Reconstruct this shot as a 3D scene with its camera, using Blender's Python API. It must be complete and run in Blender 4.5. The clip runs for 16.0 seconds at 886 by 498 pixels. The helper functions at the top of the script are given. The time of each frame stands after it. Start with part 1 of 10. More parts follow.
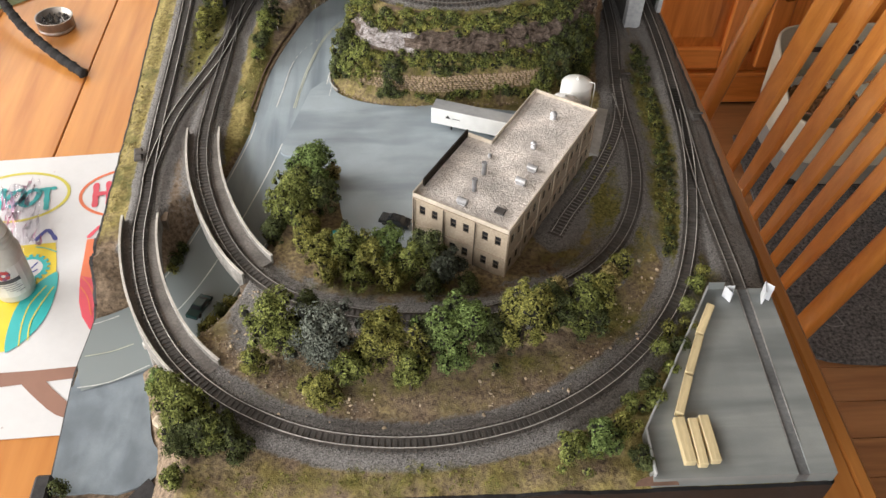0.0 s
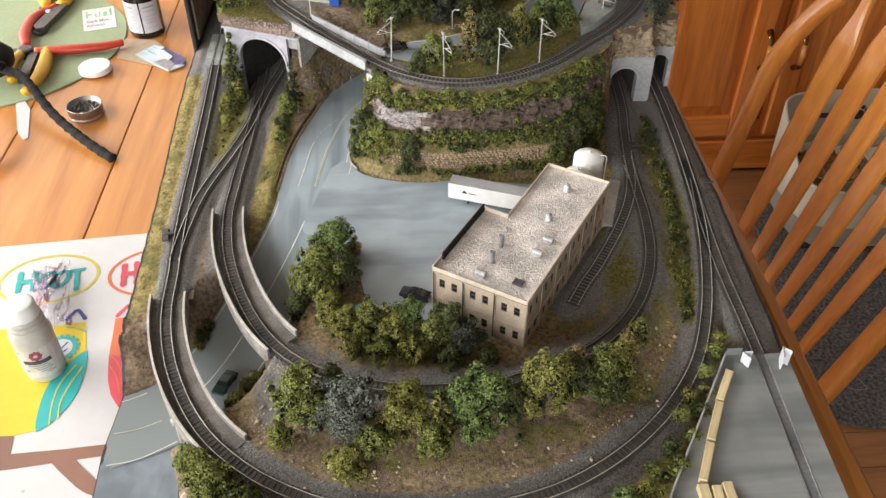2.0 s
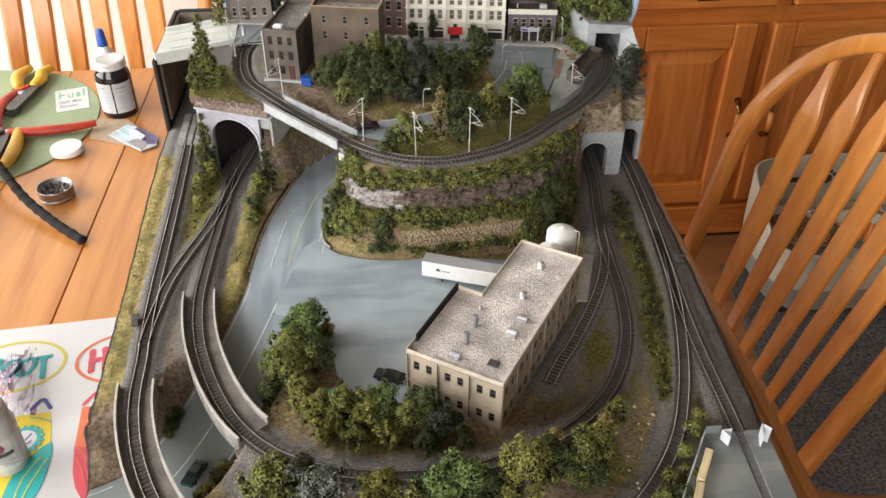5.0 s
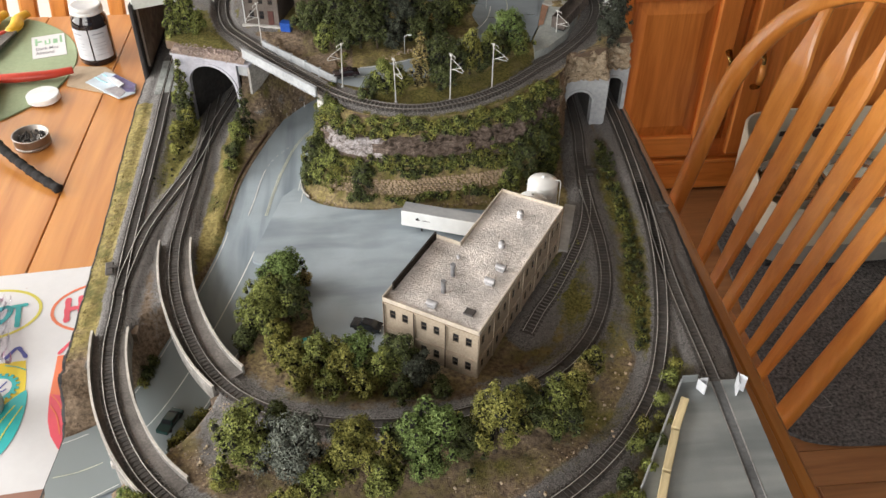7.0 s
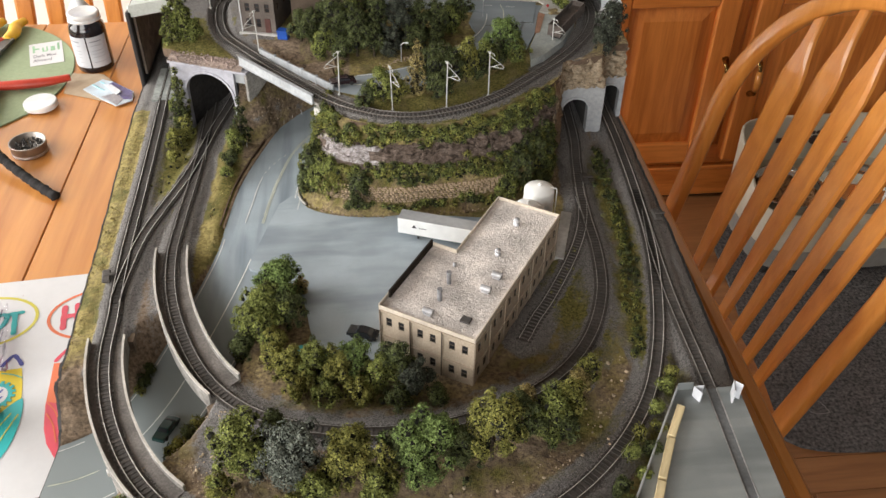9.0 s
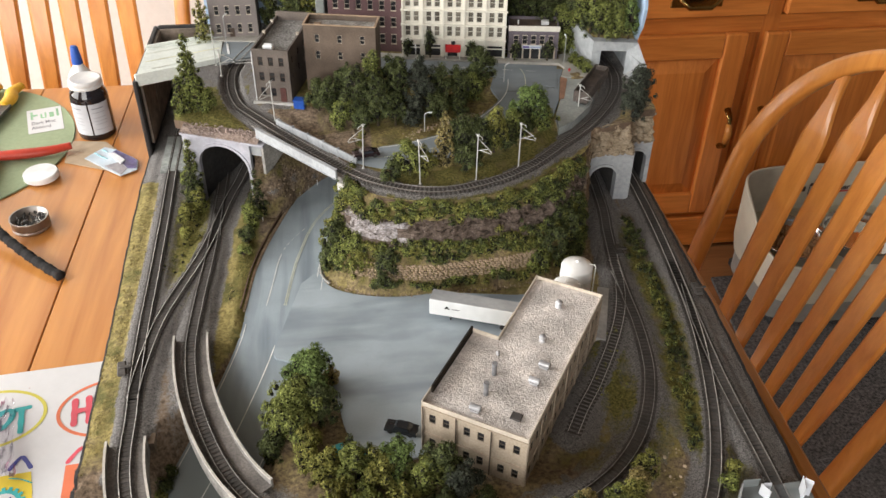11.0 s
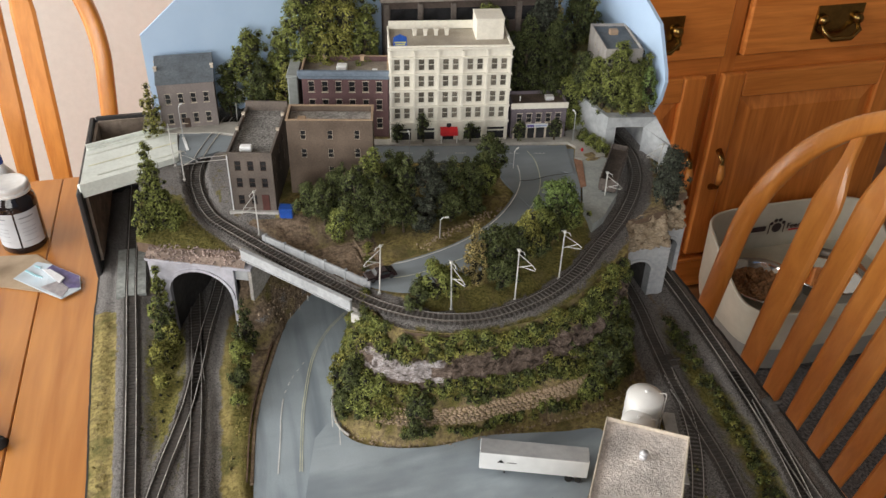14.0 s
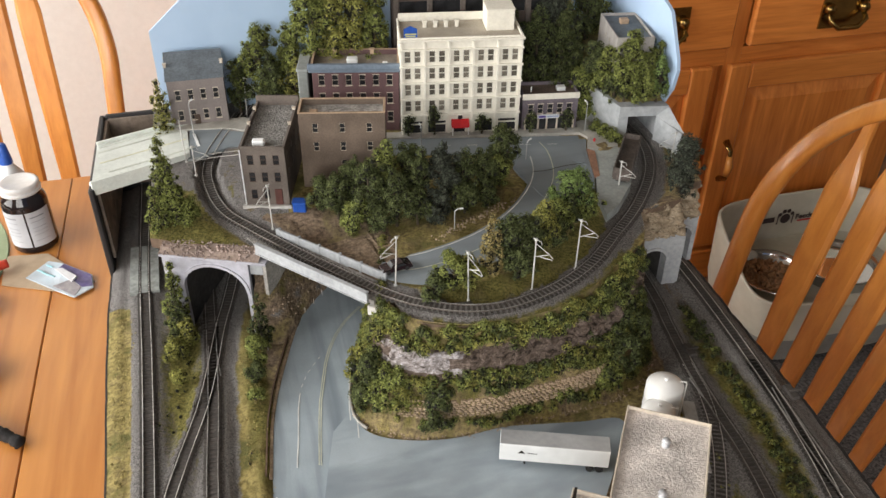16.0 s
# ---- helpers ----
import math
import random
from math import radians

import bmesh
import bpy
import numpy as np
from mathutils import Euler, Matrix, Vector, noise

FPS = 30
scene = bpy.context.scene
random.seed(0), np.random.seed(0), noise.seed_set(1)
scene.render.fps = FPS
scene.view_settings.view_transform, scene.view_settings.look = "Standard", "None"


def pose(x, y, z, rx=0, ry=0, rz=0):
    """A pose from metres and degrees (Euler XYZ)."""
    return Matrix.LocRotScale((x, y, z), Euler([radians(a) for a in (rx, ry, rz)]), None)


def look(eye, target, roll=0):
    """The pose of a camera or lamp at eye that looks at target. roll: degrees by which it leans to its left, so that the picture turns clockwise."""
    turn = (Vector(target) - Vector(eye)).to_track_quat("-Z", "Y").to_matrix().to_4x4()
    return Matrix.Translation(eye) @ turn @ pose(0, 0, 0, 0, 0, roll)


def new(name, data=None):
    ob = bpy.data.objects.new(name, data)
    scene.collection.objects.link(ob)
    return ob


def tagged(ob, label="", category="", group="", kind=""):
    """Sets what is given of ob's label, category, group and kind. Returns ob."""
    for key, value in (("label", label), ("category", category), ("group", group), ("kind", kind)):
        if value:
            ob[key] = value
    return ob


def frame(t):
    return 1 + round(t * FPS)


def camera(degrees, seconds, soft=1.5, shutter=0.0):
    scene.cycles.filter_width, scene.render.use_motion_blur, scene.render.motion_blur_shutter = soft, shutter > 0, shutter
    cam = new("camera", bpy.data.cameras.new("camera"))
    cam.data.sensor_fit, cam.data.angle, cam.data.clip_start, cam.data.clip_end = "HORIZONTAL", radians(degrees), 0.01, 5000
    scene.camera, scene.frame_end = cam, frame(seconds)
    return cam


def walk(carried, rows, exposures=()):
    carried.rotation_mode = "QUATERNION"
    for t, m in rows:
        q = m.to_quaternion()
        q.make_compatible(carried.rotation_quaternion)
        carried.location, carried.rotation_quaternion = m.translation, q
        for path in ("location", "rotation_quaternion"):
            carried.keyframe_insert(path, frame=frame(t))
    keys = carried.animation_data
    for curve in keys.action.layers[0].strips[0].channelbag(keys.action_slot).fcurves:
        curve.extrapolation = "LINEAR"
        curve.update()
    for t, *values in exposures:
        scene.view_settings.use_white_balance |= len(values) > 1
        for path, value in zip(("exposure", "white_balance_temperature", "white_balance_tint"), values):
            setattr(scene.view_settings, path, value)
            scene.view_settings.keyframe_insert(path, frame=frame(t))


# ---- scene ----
cam = camera(55.0, 16.0)
PATH = [
    (0, (0.1193, -0.7527, 0.5526), (0.1801, -0.0579, -0.1640), 2.43),
    (0.5, (0.1210, -0.7554, 0.5546), (0.1660, -0.0609, -0.1635), 0.87),
    (1, (0.1202, -0.7542, 0.5530), (0.1621, -0.0479, -0.1538), 0.29),
    (1.5, (0.1183, -0.7577, 0.5601), (0.1624, -0.0308, -0.1252), 0.22),
    (2, (0.1150, -0.7640, 0.5663), (0.1598, -0.0113, -0.0906), 0.09),
    (2.5, (0.1149, -0.7627, 0.5686), (0.1722, 0.0143, -0.0583), 0.06),
    (3, (0.1154, -0.7571, 0.5755), (0.1871, 0.0337, -0.0323), 0.09),
    (5.5, (0.1242, -0.7502, 0.5726), (0.1966, 0.0478, -0.0257), 0.12),
    (6, (0.1278, -0.7502, 0.5678), (0.2025, 0.0348, -0.0472), 0.33),
    (6.5, (0.1338, -0.7503, 0.5655), (0.2096, 0.0259, -0.0605), 0.50),
    (7, (0.1368, -0.7483, 0.5627), (0.2137, 0.0172, -0.0762), 0.65),
    (7.5, (0.1395, -0.7489, 0.5622), (0.2176, 0.0077, -0.0870), 0.72),
    (8, (0.1399, -0.7493, 0.5601), (0.2184, 0.0020, -0.0952), 0.80),
    (10.5, (0.1144, -0.7356, 0.5737), (0.1988, 0.0658, -0.0184), 0.84),
    (11, (0.0916, -0.6823, 0.5699), (0.1966, 0.1128, -0.0274), 0.83),
    (11.5, (0.0540, -0.5974, 0.5732), (0.1962, 0.1950, -0.0199), 0.26),
    (12, (0.0222, -0.5311, 0.5748), (0.2014, 0.2610, -0.0087), -0.03),
    (12.5, (0.0048, -0.4976, 0.5674), (0.2088, 0.2881, -0.0166), 0.73),
    (13, (-0.0017, -0.4865, 0.5655), (0.2051, 0.2949, -0.0233), 1.47),
    (13.5, (-0.0022, -0.4878, 0.5669), (0.2104, 0.2986, -0.0130), 1.61),
    (14, (0.0038, -0.4940, 0.5663), (0.2193, 0.2967, -0.0067), 1.52),
    (14.5, (0.0096, -0.4923, 0.5678), (0.2425, 0.2997, 0.0033), -0.54),
    (15, (0.0022, -0.4922, 0.5611), (0.2388, 0.2980, -0.0042), 0.79),
    (15.5, (-0.0011, -0.4988, 0.5614), (0.2258, 0.2930, -0.0057), 0.63),
    (16, (-0.0072, -0.4917, 0.5576), (0.2046, 0.2994, -0.0162), 0.51),
]
EXPOSURES = [(0.0, 0.0), (3.0, 0.05), (6.0,-0.07), (8.0,-0.04), (10.5, -0.1), (11.0, -0.1), (12.5, -0.45), (14.0, -0.46), (14.5, -0.32), (16.0, -0.26)]
walk(cam, [(t, look(eye, target, roll)) for t, eye, target, roll in PATH], EXPOSURES)

# ---- world and light: an overcast day through the room's windows ----
world = bpy.data.worlds.new("day")
scene.world = world
world.use_nodes = True
sky = world.node_tree.nodes.new("ShaderNodeTexSky")
sky.sky_type, sky.sun_disc = "NISHITA", False
sky.sun_elevation, sky.sun_rotation = radians(38), radians(250)
world.node_tree.links.new(sky.outputs[0], world.node_tree.nodes["Background"].inputs[0])
world.node_tree.nodes["Background"].inputs[1].default_value = 0.10
sun_data = bpy.data.lights.new("sun", "SUN")
sun_data.energy, sun_data.angle, sun_data.color = 0.8, radians(15), (1.0, 0.95, 0.88)
sun_ob = new("sun", sun_data)
sun_ob.matrix_world = look((-6, -4, 6), (0, 0, 0))


def window_light(name, centre, target, w, h, power, colour):
    data = bpy.data.lights.new(name, "AREA")
    data.shape, data.size, data.size_y, data.energy, data.color = "RECTANGLE", w, h, power, colour
    ob = new(name, data)
    ob.matrix_world = look(centre, target)
    return ob


window_light("window_light_west", (-2.02, 0.35, 0.80), (0, 0.30, 0.40), 2.6, 1.5, 122, (1.0, 0.972, 0.93))
window_light("window_light_south", (-1.0, -2.52, 0.95), (-0.3, 0, 0.4), 1.8, 1.3, 78, (1.0, 0.968, 0.92))

# ---- materials ----
MATS = {}


def surf(name, c1, c2=None, scale=300.0, rough=0.7, bump=0.3, metal=0.0, scale2=None, amount2=0.25, random_mix=0.0, spec=0.5, island=0.0, stretch=(1, 1, 1), bump_dist=0.0006):
    """A painted, grained surface: two noises mix two colours, fine relief from the first."""
    if name in MATS:
        return MATS[name]
    m = bpy.data.materials.new(name)
    m.use_nodes = True
    nt = m.node_tree
    n, l = nt.nodes, nt.links
    bsdf = n["Principled BSDF"]
    bsdf.inputs["Roughness"].default_value = rough
    bsdf.inputs["Metallic"].default_value = metal
    bsdf.inputs["Specular IOR Level"].default_value = spec
    c2 = c2 or tuple(v * 0.72 for v in c1)
    co = n.new("ShaderNodeTexCoord")
    mp = n.new("ShaderNodeMapping")
    mp.inputs["Scale"].default_value = stretch
    l.new(co.outputs["Object"], mp.inputs[0])
    a = n.new("ShaderNodeTexNoise")
    a.inputs["Scale"].default_value, a.inputs["Detail"].default_value, a.inputs["Roughness"].default_value = scale, 5, 0.65
    l.new(mp.outputs[0], a.inputs["Vector"])
    b = n.new("ShaderNodeTexNoise")
    b.inputs["Scale"].default_value, b.inputs["Detail"].default_value = scale2 or scale / 9, 3
    l.new(mp.outputs[0], b.inputs["Vector"])
    ramp = n.new("ShaderNodeMapRange")
    ramp.inputs[1].default_value, ramp.inputs[2].default_value = 0.34, 0.66
    l.new(a.outputs[0], ramp.inputs[0])
    mix = n.new("ShaderNodeMix")
    mix.data_type = "RGBA"
    mix.inputs[6].default_value, mix.inputs[7].default_value = (*c2, 1), (*c1, 1)
    l.new(ramp.outputs[0], mix.inputs[0])
    hsv = n.new("ShaderNodeHueSaturation")
    l.new(mix.outputs[2], hsv.inputs["Color"])
    val = n.new("ShaderNodeMapRange")
    val.inputs[1].default_value, val.inputs[2].default_value = 0.3, 0.7
    val.inputs[3].default_value, val.inputs[4].default_value = 1 - amount2, 1 + amount2
    l.new(b.outputs[0], val.inputs[0])
    last = val.outputs[0]
    for kind, amount in (("o", random_mix), ("i", island)):
        if amount:
            if kind == "o":
                src = n.new("ShaderNodeObjectInfo").outputs["Random"]
            else:
                src = n.new("ShaderNodeNewGeometry").outputs["Random Per Island"]
            mr = n.new("ShaderNodeMapRange")
            mr.inputs[3].default_value, mr.inputs[4].default_value = 1 - amount, 1 + amount
            l.new(src, mr.inputs[0])
            mul = n.new("ShaderNodeMath")
            mul.operation = "MULTIPLY"
            l.new(last, mul.inputs[0])
            l.new(mr.outputs[0], mul.inputs[1])
            last = mul.outputs[0]
    l.new(last, hsv.inputs["Value"])
    l.new(hsv.outputs[0], bsdf.inputs["Base Color"])
    if bump:
        bp = n.new("ShaderNodeBump")
        bp.inputs["Strength"].default_value, bp.inputs["Distance"].default_value = bump, bump_dist
        l.new(a.outputs[0], bp.inputs["Height"])
        l.new(bp.outputs[0], bsdf.inputs["Normal"])
    MATS[name] = m
    return m


def wood(name, c1, c2, axis="y", scale=1.0, rough=0.35, random_mix=0.08, coat=0.0):
    """Varnished wood whose grain runs along one axis."""
    m = bpy.data.materials.new(name)
    m.use_nodes = True
    nt = m.node_tree
    n, l = nt.nodes, nt.links
    bsdf = n["Principled BSDF"]
    bsdf.inputs["Roughness"].default_value = rough
    bsdf.inputs["Coat Weight"].default_value = coat
    bsdf.inputs["Coat Roughness"].default_value = 0.25
    co = n.new("ShaderNodeTexCoord")
    mp = n.new("ShaderNodeMapping")
    long, across = 3.0 * scale, 38.0 * scale
    mp.inputs["Scale"].default_value = {"x": (long, across, across), "y": (across, long, across), "z": (across, across, long)}[axis]
    l.new(co.outputs["Object"], mp.inputs[0])
    info = n.new("ShaderNodeObjectInfo")
    shift = n.new("ShaderNodeVectorMath")
    shift.operation = "MULTIPLY_ADD"
    l.new(info.outputs["Random"], shift.inputs[0])
    shift.inputs[1].default_value = (37, 19, 53)
    l.new(mp.outputs[0], shift.inputs[2])
    wave = n.new("ShaderNodeTexNoise")
    wave.inputs["Scale"].default_value, wave.inputs["Detail"].default_value, wave.inputs["Distortion"].default_value = 1.0, 6, 1.2
    l.new(shift.outputs[0], wave.inputs["Vector"])
    fine = n.new("ShaderNodeTexNoise")
    fine.inputs["Scale"].default_value, fine.inputs["Detail"].default_value = 6.0, 4
    l.new(shift.outputs[0], fine.inputs["Vector"])
    add = n.new("ShaderNodeMath")
    add.operation = "MULTIPLY_ADD"
    l.new(fine.outputs[0], add.inputs[0])
    add.inputs[1].default_value = 0.35
    l.new(wave.outputs[0], add.inputs[2])
    mr = n.new("ShaderNodeMapRange")
    mr.inputs[1].default_value, mr.inputs[2].default_value = 0.45, 0.9
    l.new(add.outputs[0], mr.inputs[0])
    mix = n.new("ShaderNodeMix")
    mix.data_type = "RGBA"
    mix.inputs[6].default_value, mix.inputs[7].default_value = (*c1, 1), (*c2, 1)
    l.new(mr.outputs[0], mix.inputs[0])
    hsv = n.new("ShaderNodeHueSaturation")
    vr = n.new("ShaderNodeMapRange")
    vr.inputs[3].default_value, vr.inputs[4].default_value = 1 - random_mix, 1 + random_mix
    l.new(info.outputs["Random"], vr.inputs[0])
    l.new(vr.outputs[0], hsv.inputs["Value"])
    l.new(mix.outputs[2], hsv.inputs["Color"])
    l.new(hsv.outputs[0], bsdf.inputs["Base Color"])
    bp = n.new("ShaderNodeBump")
    bp.inputs["Strength"].default_value, bp.inputs["Distance"].default_value = 0.12, 0.0006
    l.new(add.outputs[0], bp.inputs["Height"])
    l.new(bp.outputs[0], bsdf.inputs["Normal"])
    return m


def scenery(name, cover):
    """Layout ground: ballast, dry grass, green grass and soil, laid out by the mesh's own cover attribute."""
    m = bpy.data.materials.new(name)
    m.use_nodes = True
    nt = m.node_tree
    n, l = nt.nodes, nt.links
    bsdf = n["Principled BSDF"]
    bsdf.inputs["Roughness"].default_value = 0.95
    bsdf.inputs["Specular IOR Level"].default_value = 0.2
    co = n.new("ShaderNodeTexCoord")
    att = n.new("ShaderNodeAttribute")
    att.attribute_name = cover
    sep = n.new("ShaderNodeSeparateColor")
    l.new(att.outputs["Color"], sep.inputs[0])

    def noise_node(scale, detail=4, rough=0.65):
        a = n.new("ShaderNodeTexNoise")
        a.inputs["Scale"].default_value, a.inputs["Detail"].default_value, a.inputs["Roughness"].default_value = scale, detail, rough
        l.new(co.outputs["Object"], a.inputs["Vector"])
        return a.outputs[0]

    def two(c1, c2, src, lo=0.35, hi=0.65):
        r = n.new("ShaderNodeMapRange")
        r.inputs[1].default_value, r.inputs[2].default_value = lo, hi
        l.new(src, r.inputs[0])
        mx = n.new("ShaderNodeMix")
        mx.data_type = "RGBA"
        mx.inputs[6].default_value, mx.inputs[7].default_value = (*c1, 1), (*c2, 1)
        l.new(r.outputs[0], mx.inputs[0])
        return mx.outputs[2]

    grain, patch, mid = noise_node(1300, 2), noise_node(22, 4), noise_node(260, 4)
    vor = n.new("ShaderNodeTexVoronoi")
    vor.inputs["Scale"].default_value = 1500
    l.new(co.outputs["Object"], vor.inputs["Vector"])
    vsep = n.new("ShaderNodeSeparateColor")
    l.new(vor.outputs["Color"], vsep.inputs[0])
    ballast = two((0.076, 0.072, 0.070), (0.300, 0.287, 0.278), vsep.outputs[0], 0.0, 1.0)
    soil = two((0.115, 0.086, 0.062), (0.350, 0.260, 0.182), mid)
    straw = two((0.16, 0.130, 0.046), (0.390, 0.320, 0.125), mid)
    green = two((0.062, 0.062, 0.02), (0.165, 0.155, 0.055), grain)

    def blend(a, b, fac, soft=0.34):
        w = n.new("ShaderNodeMath")
        w.operation = "MULTIPLY_ADD"
        l.new(mid, w.inputs[0])
        w.inputs[1].default_value = 0.9
        sub = n.new("ShaderNodeMath")
        sub.operation = "SUBTRACT"
        l.new(fac, sub.inputs[0])
        sub.inputs[1].default_value = 0.45
        l.new(sub.outputs[0], w.inputs[2])
        r = n.new("ShaderNodeMapRange")
        r.inputs[1].default_value, r.inputs[2].default_value = 0.5 - soft, 0.5 + soft
        l.new(w.outputs[0], r.inputs[0])
        mx = n.new("ShaderNodeMix")
        mx.data_type = "RGBA"
        l.new(r.outputs[0], mx.inputs[0])
        l.new(a, mx.inputs[6])
        l.new(b, mx.inputs[7])
        return mx.outputs[2]

    c = blend(soil, straw, sep.outputs[1])
    pm = n.new("ShaderNodeMath")
    pm.operation = "MULTIPLY"
    l.new(sep.outputs[1], pm.inputs[0])
    pr = n.new("ShaderNodeMapRange")
    pr.inputs[1].default_value, pr.inputs[2].default_value = 0.48, 0.62
    l.new(patch, pr.inputs[0])
    l.new(pr.outputs[0], pm.inputs[1])
    c = blend(c, green, pm.outputs[0])
    c = blend(c, ballast, sep.outputs[0], 0.12)
    moss = two((0.070, 0.066, 0.018), (0.250, 0.226, 0.070), noise_node(420, 5))
    c = blend(c, moss, sep.outputs[2], 0.26)
    l.new(c, bsdf.inputs["Base Color"])
    bp = n.new("ShaderNodeBump")
    bp.inputs["Strength"].default_value, bp.inputs["Distance"].default_value = 0.7, 0.0008
    l.new(vor.outputs["Distance"], bp.inputs["Height"])
    b2 = n.new("ShaderNodeBump")
    b2.inputs["Strength"].default_value, b2.inputs["Distance"].default_value = 0.7, 0.0015
    l.new(mid, b2.inputs["Height"])
    l.new(bp.outputs[0], b2.inputs["Normal"])
    l.new(b2.outputs[0], bsdf.inputs["Normal"])
    return m


def foliage(name, dark, light):
    # mottle widened so leaf colour carries shaded gaps and lit tips
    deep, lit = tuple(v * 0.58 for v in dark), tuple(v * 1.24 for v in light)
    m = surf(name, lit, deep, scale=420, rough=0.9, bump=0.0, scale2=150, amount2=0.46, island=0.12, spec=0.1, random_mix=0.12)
    return m


def glassy(name, c, rough=0.05, trans=1.0, ior=1.45):
    m = bpy.data.materials.new(name)
    m.use_nodes = True
    b = m.node_tree.nodes["Principled BSDF"]
    b.inputs["Base Color"].default_value = (*c, 1)
    b.inputs["Roughness"].default_value = rough
    b.inputs["Transmission Weight"].default_value = trans
    b.inputs["IOR"].default_value = ior
    return m


def rock(name, light, mid, dark):
    """Cast plaster rock: patches of light stone, dark hollows and cracks, strong relief."""
    m = bpy.data.materials.new(name)
    m.use_nodes = True
    n, l = m.node_tree.nodes, m.node_tree.links
    bsdf = n["Principled BSDF"]
    bsdf.inputs["Roughness"].default_value, bsdf.inputs["Specular IOR Level"].default_value = 0.92, 0.25
    co = n.new("ShaderNodeTexCoord")
    mp = n.new("ShaderNodeMapping")
    mp.inputs["Scale"].default_value, mp.inputs["Rotation"].default_value = (1, 1, 2.2), (0.35, 0.2, 0)
    l.new(co.outputs["Object"], mp.inputs[0])

    def noise_of(scale, detail, distort):
        a = n.new("ShaderNodeTexNoise")
        a.inputs["Scale"].default_value, a.inputs["Detail"].default_value, a.inputs["Distortion"].default_value = scale, detail, distort
        l.new(mp.outputs[0], a.inputs["Vector"])
        return a.outputs[0]

    def ramp(src, lo, hi):
        r = n.new("ShaderNodeMapRange")
        r.inputs[1].default_value, r.inputs[2].default_value = lo, hi
        l.new(src, r.inputs[0])
        return r.outputs[0]

    def mixed(fac, a, b):
        mx = n.new("ShaderNodeMix")
        mx.data_type = "RGBA"
        l.new(fac, mx.inputs[0])
        for sock, c in ((mx.inputs[6], a), (mx.inputs[7], b)):
            if isinstance(c, tuple):
                sock.default_value = (*c, 1)
            else:
                l.new(c, sock)
        return mx.outputs[2]

    big, fine = noise_of(70, 6, 1.5), noise_of(330, 5, 0.6)
    vor = n.new("ShaderNodeTexVoronoi")
    vor.feature = "DISTANCE_TO_EDGE"
    vor.inputs["Scale"].default_value = 95
    l.new(mp.outputs[0], vor.inputs["Vector"])
    c = mixed(ramp(big, 0.42, 0.60), mid, light)
    c = mixed(ramp(fine, 0.62, 0.40), c, mid)
    c = mixed(ramp(big, 0.44, 0.34), c, dark)
    bent = n.new("ShaderNodeVectorMath")
    bent.operation = "MULTIPLY_ADD"
    wob = n.new("ShaderNodeTexNoise")
    wob.inputs["Scale"].default_value, wob.inputs["Detail"].default_value = 120, 4
    l.new(mp.outputs[0], wob.inputs["Vector"])
    l.new(wob.outputs[1], bent.inputs[0])
    bent.inputs[1].default_value = (0.02, 0.02, 0.02)
    l.new(mp.outputs[0], bent.inputs[2])
    l.new(bent.outputs[0], vor.inputs["Vector"])
    vor.inputs["Scale"].default_value = 55
    crack = n.new("ShaderNodeMath")
    crack.operation = "MULTIPLY"
    l.new(ramp(vor.outputs["Distance"], 0.05, 0.0), crack.inputs[0])
    l.new(ramp(fine, 0.40, 0.62), crack.inputs[1])
    c = mixed(crack.outputs[0], c, dark)
    l.new(c, bsdf.inputs["Base Color"])
    b1, b2 = n.new("ShaderNodeBump"), n.new("ShaderNodeBump")
    b1.inputs["Strength"].default_value, b1.inputs["Distance"].default_value = 0.9, 0.004
    b2.inputs["Strength"].default_value, b2.inputs["Distance"].default_value = 0.7, 0.0012
    l.new(big, b1.inputs["Height"])
    l.new(fine, b2.inputs["Height"])
    l.new(b1.outputs[0], b2.inputs["Normal"])
    l.new(b2.outputs[0], bsdf.inputs["Normal"])
    return m


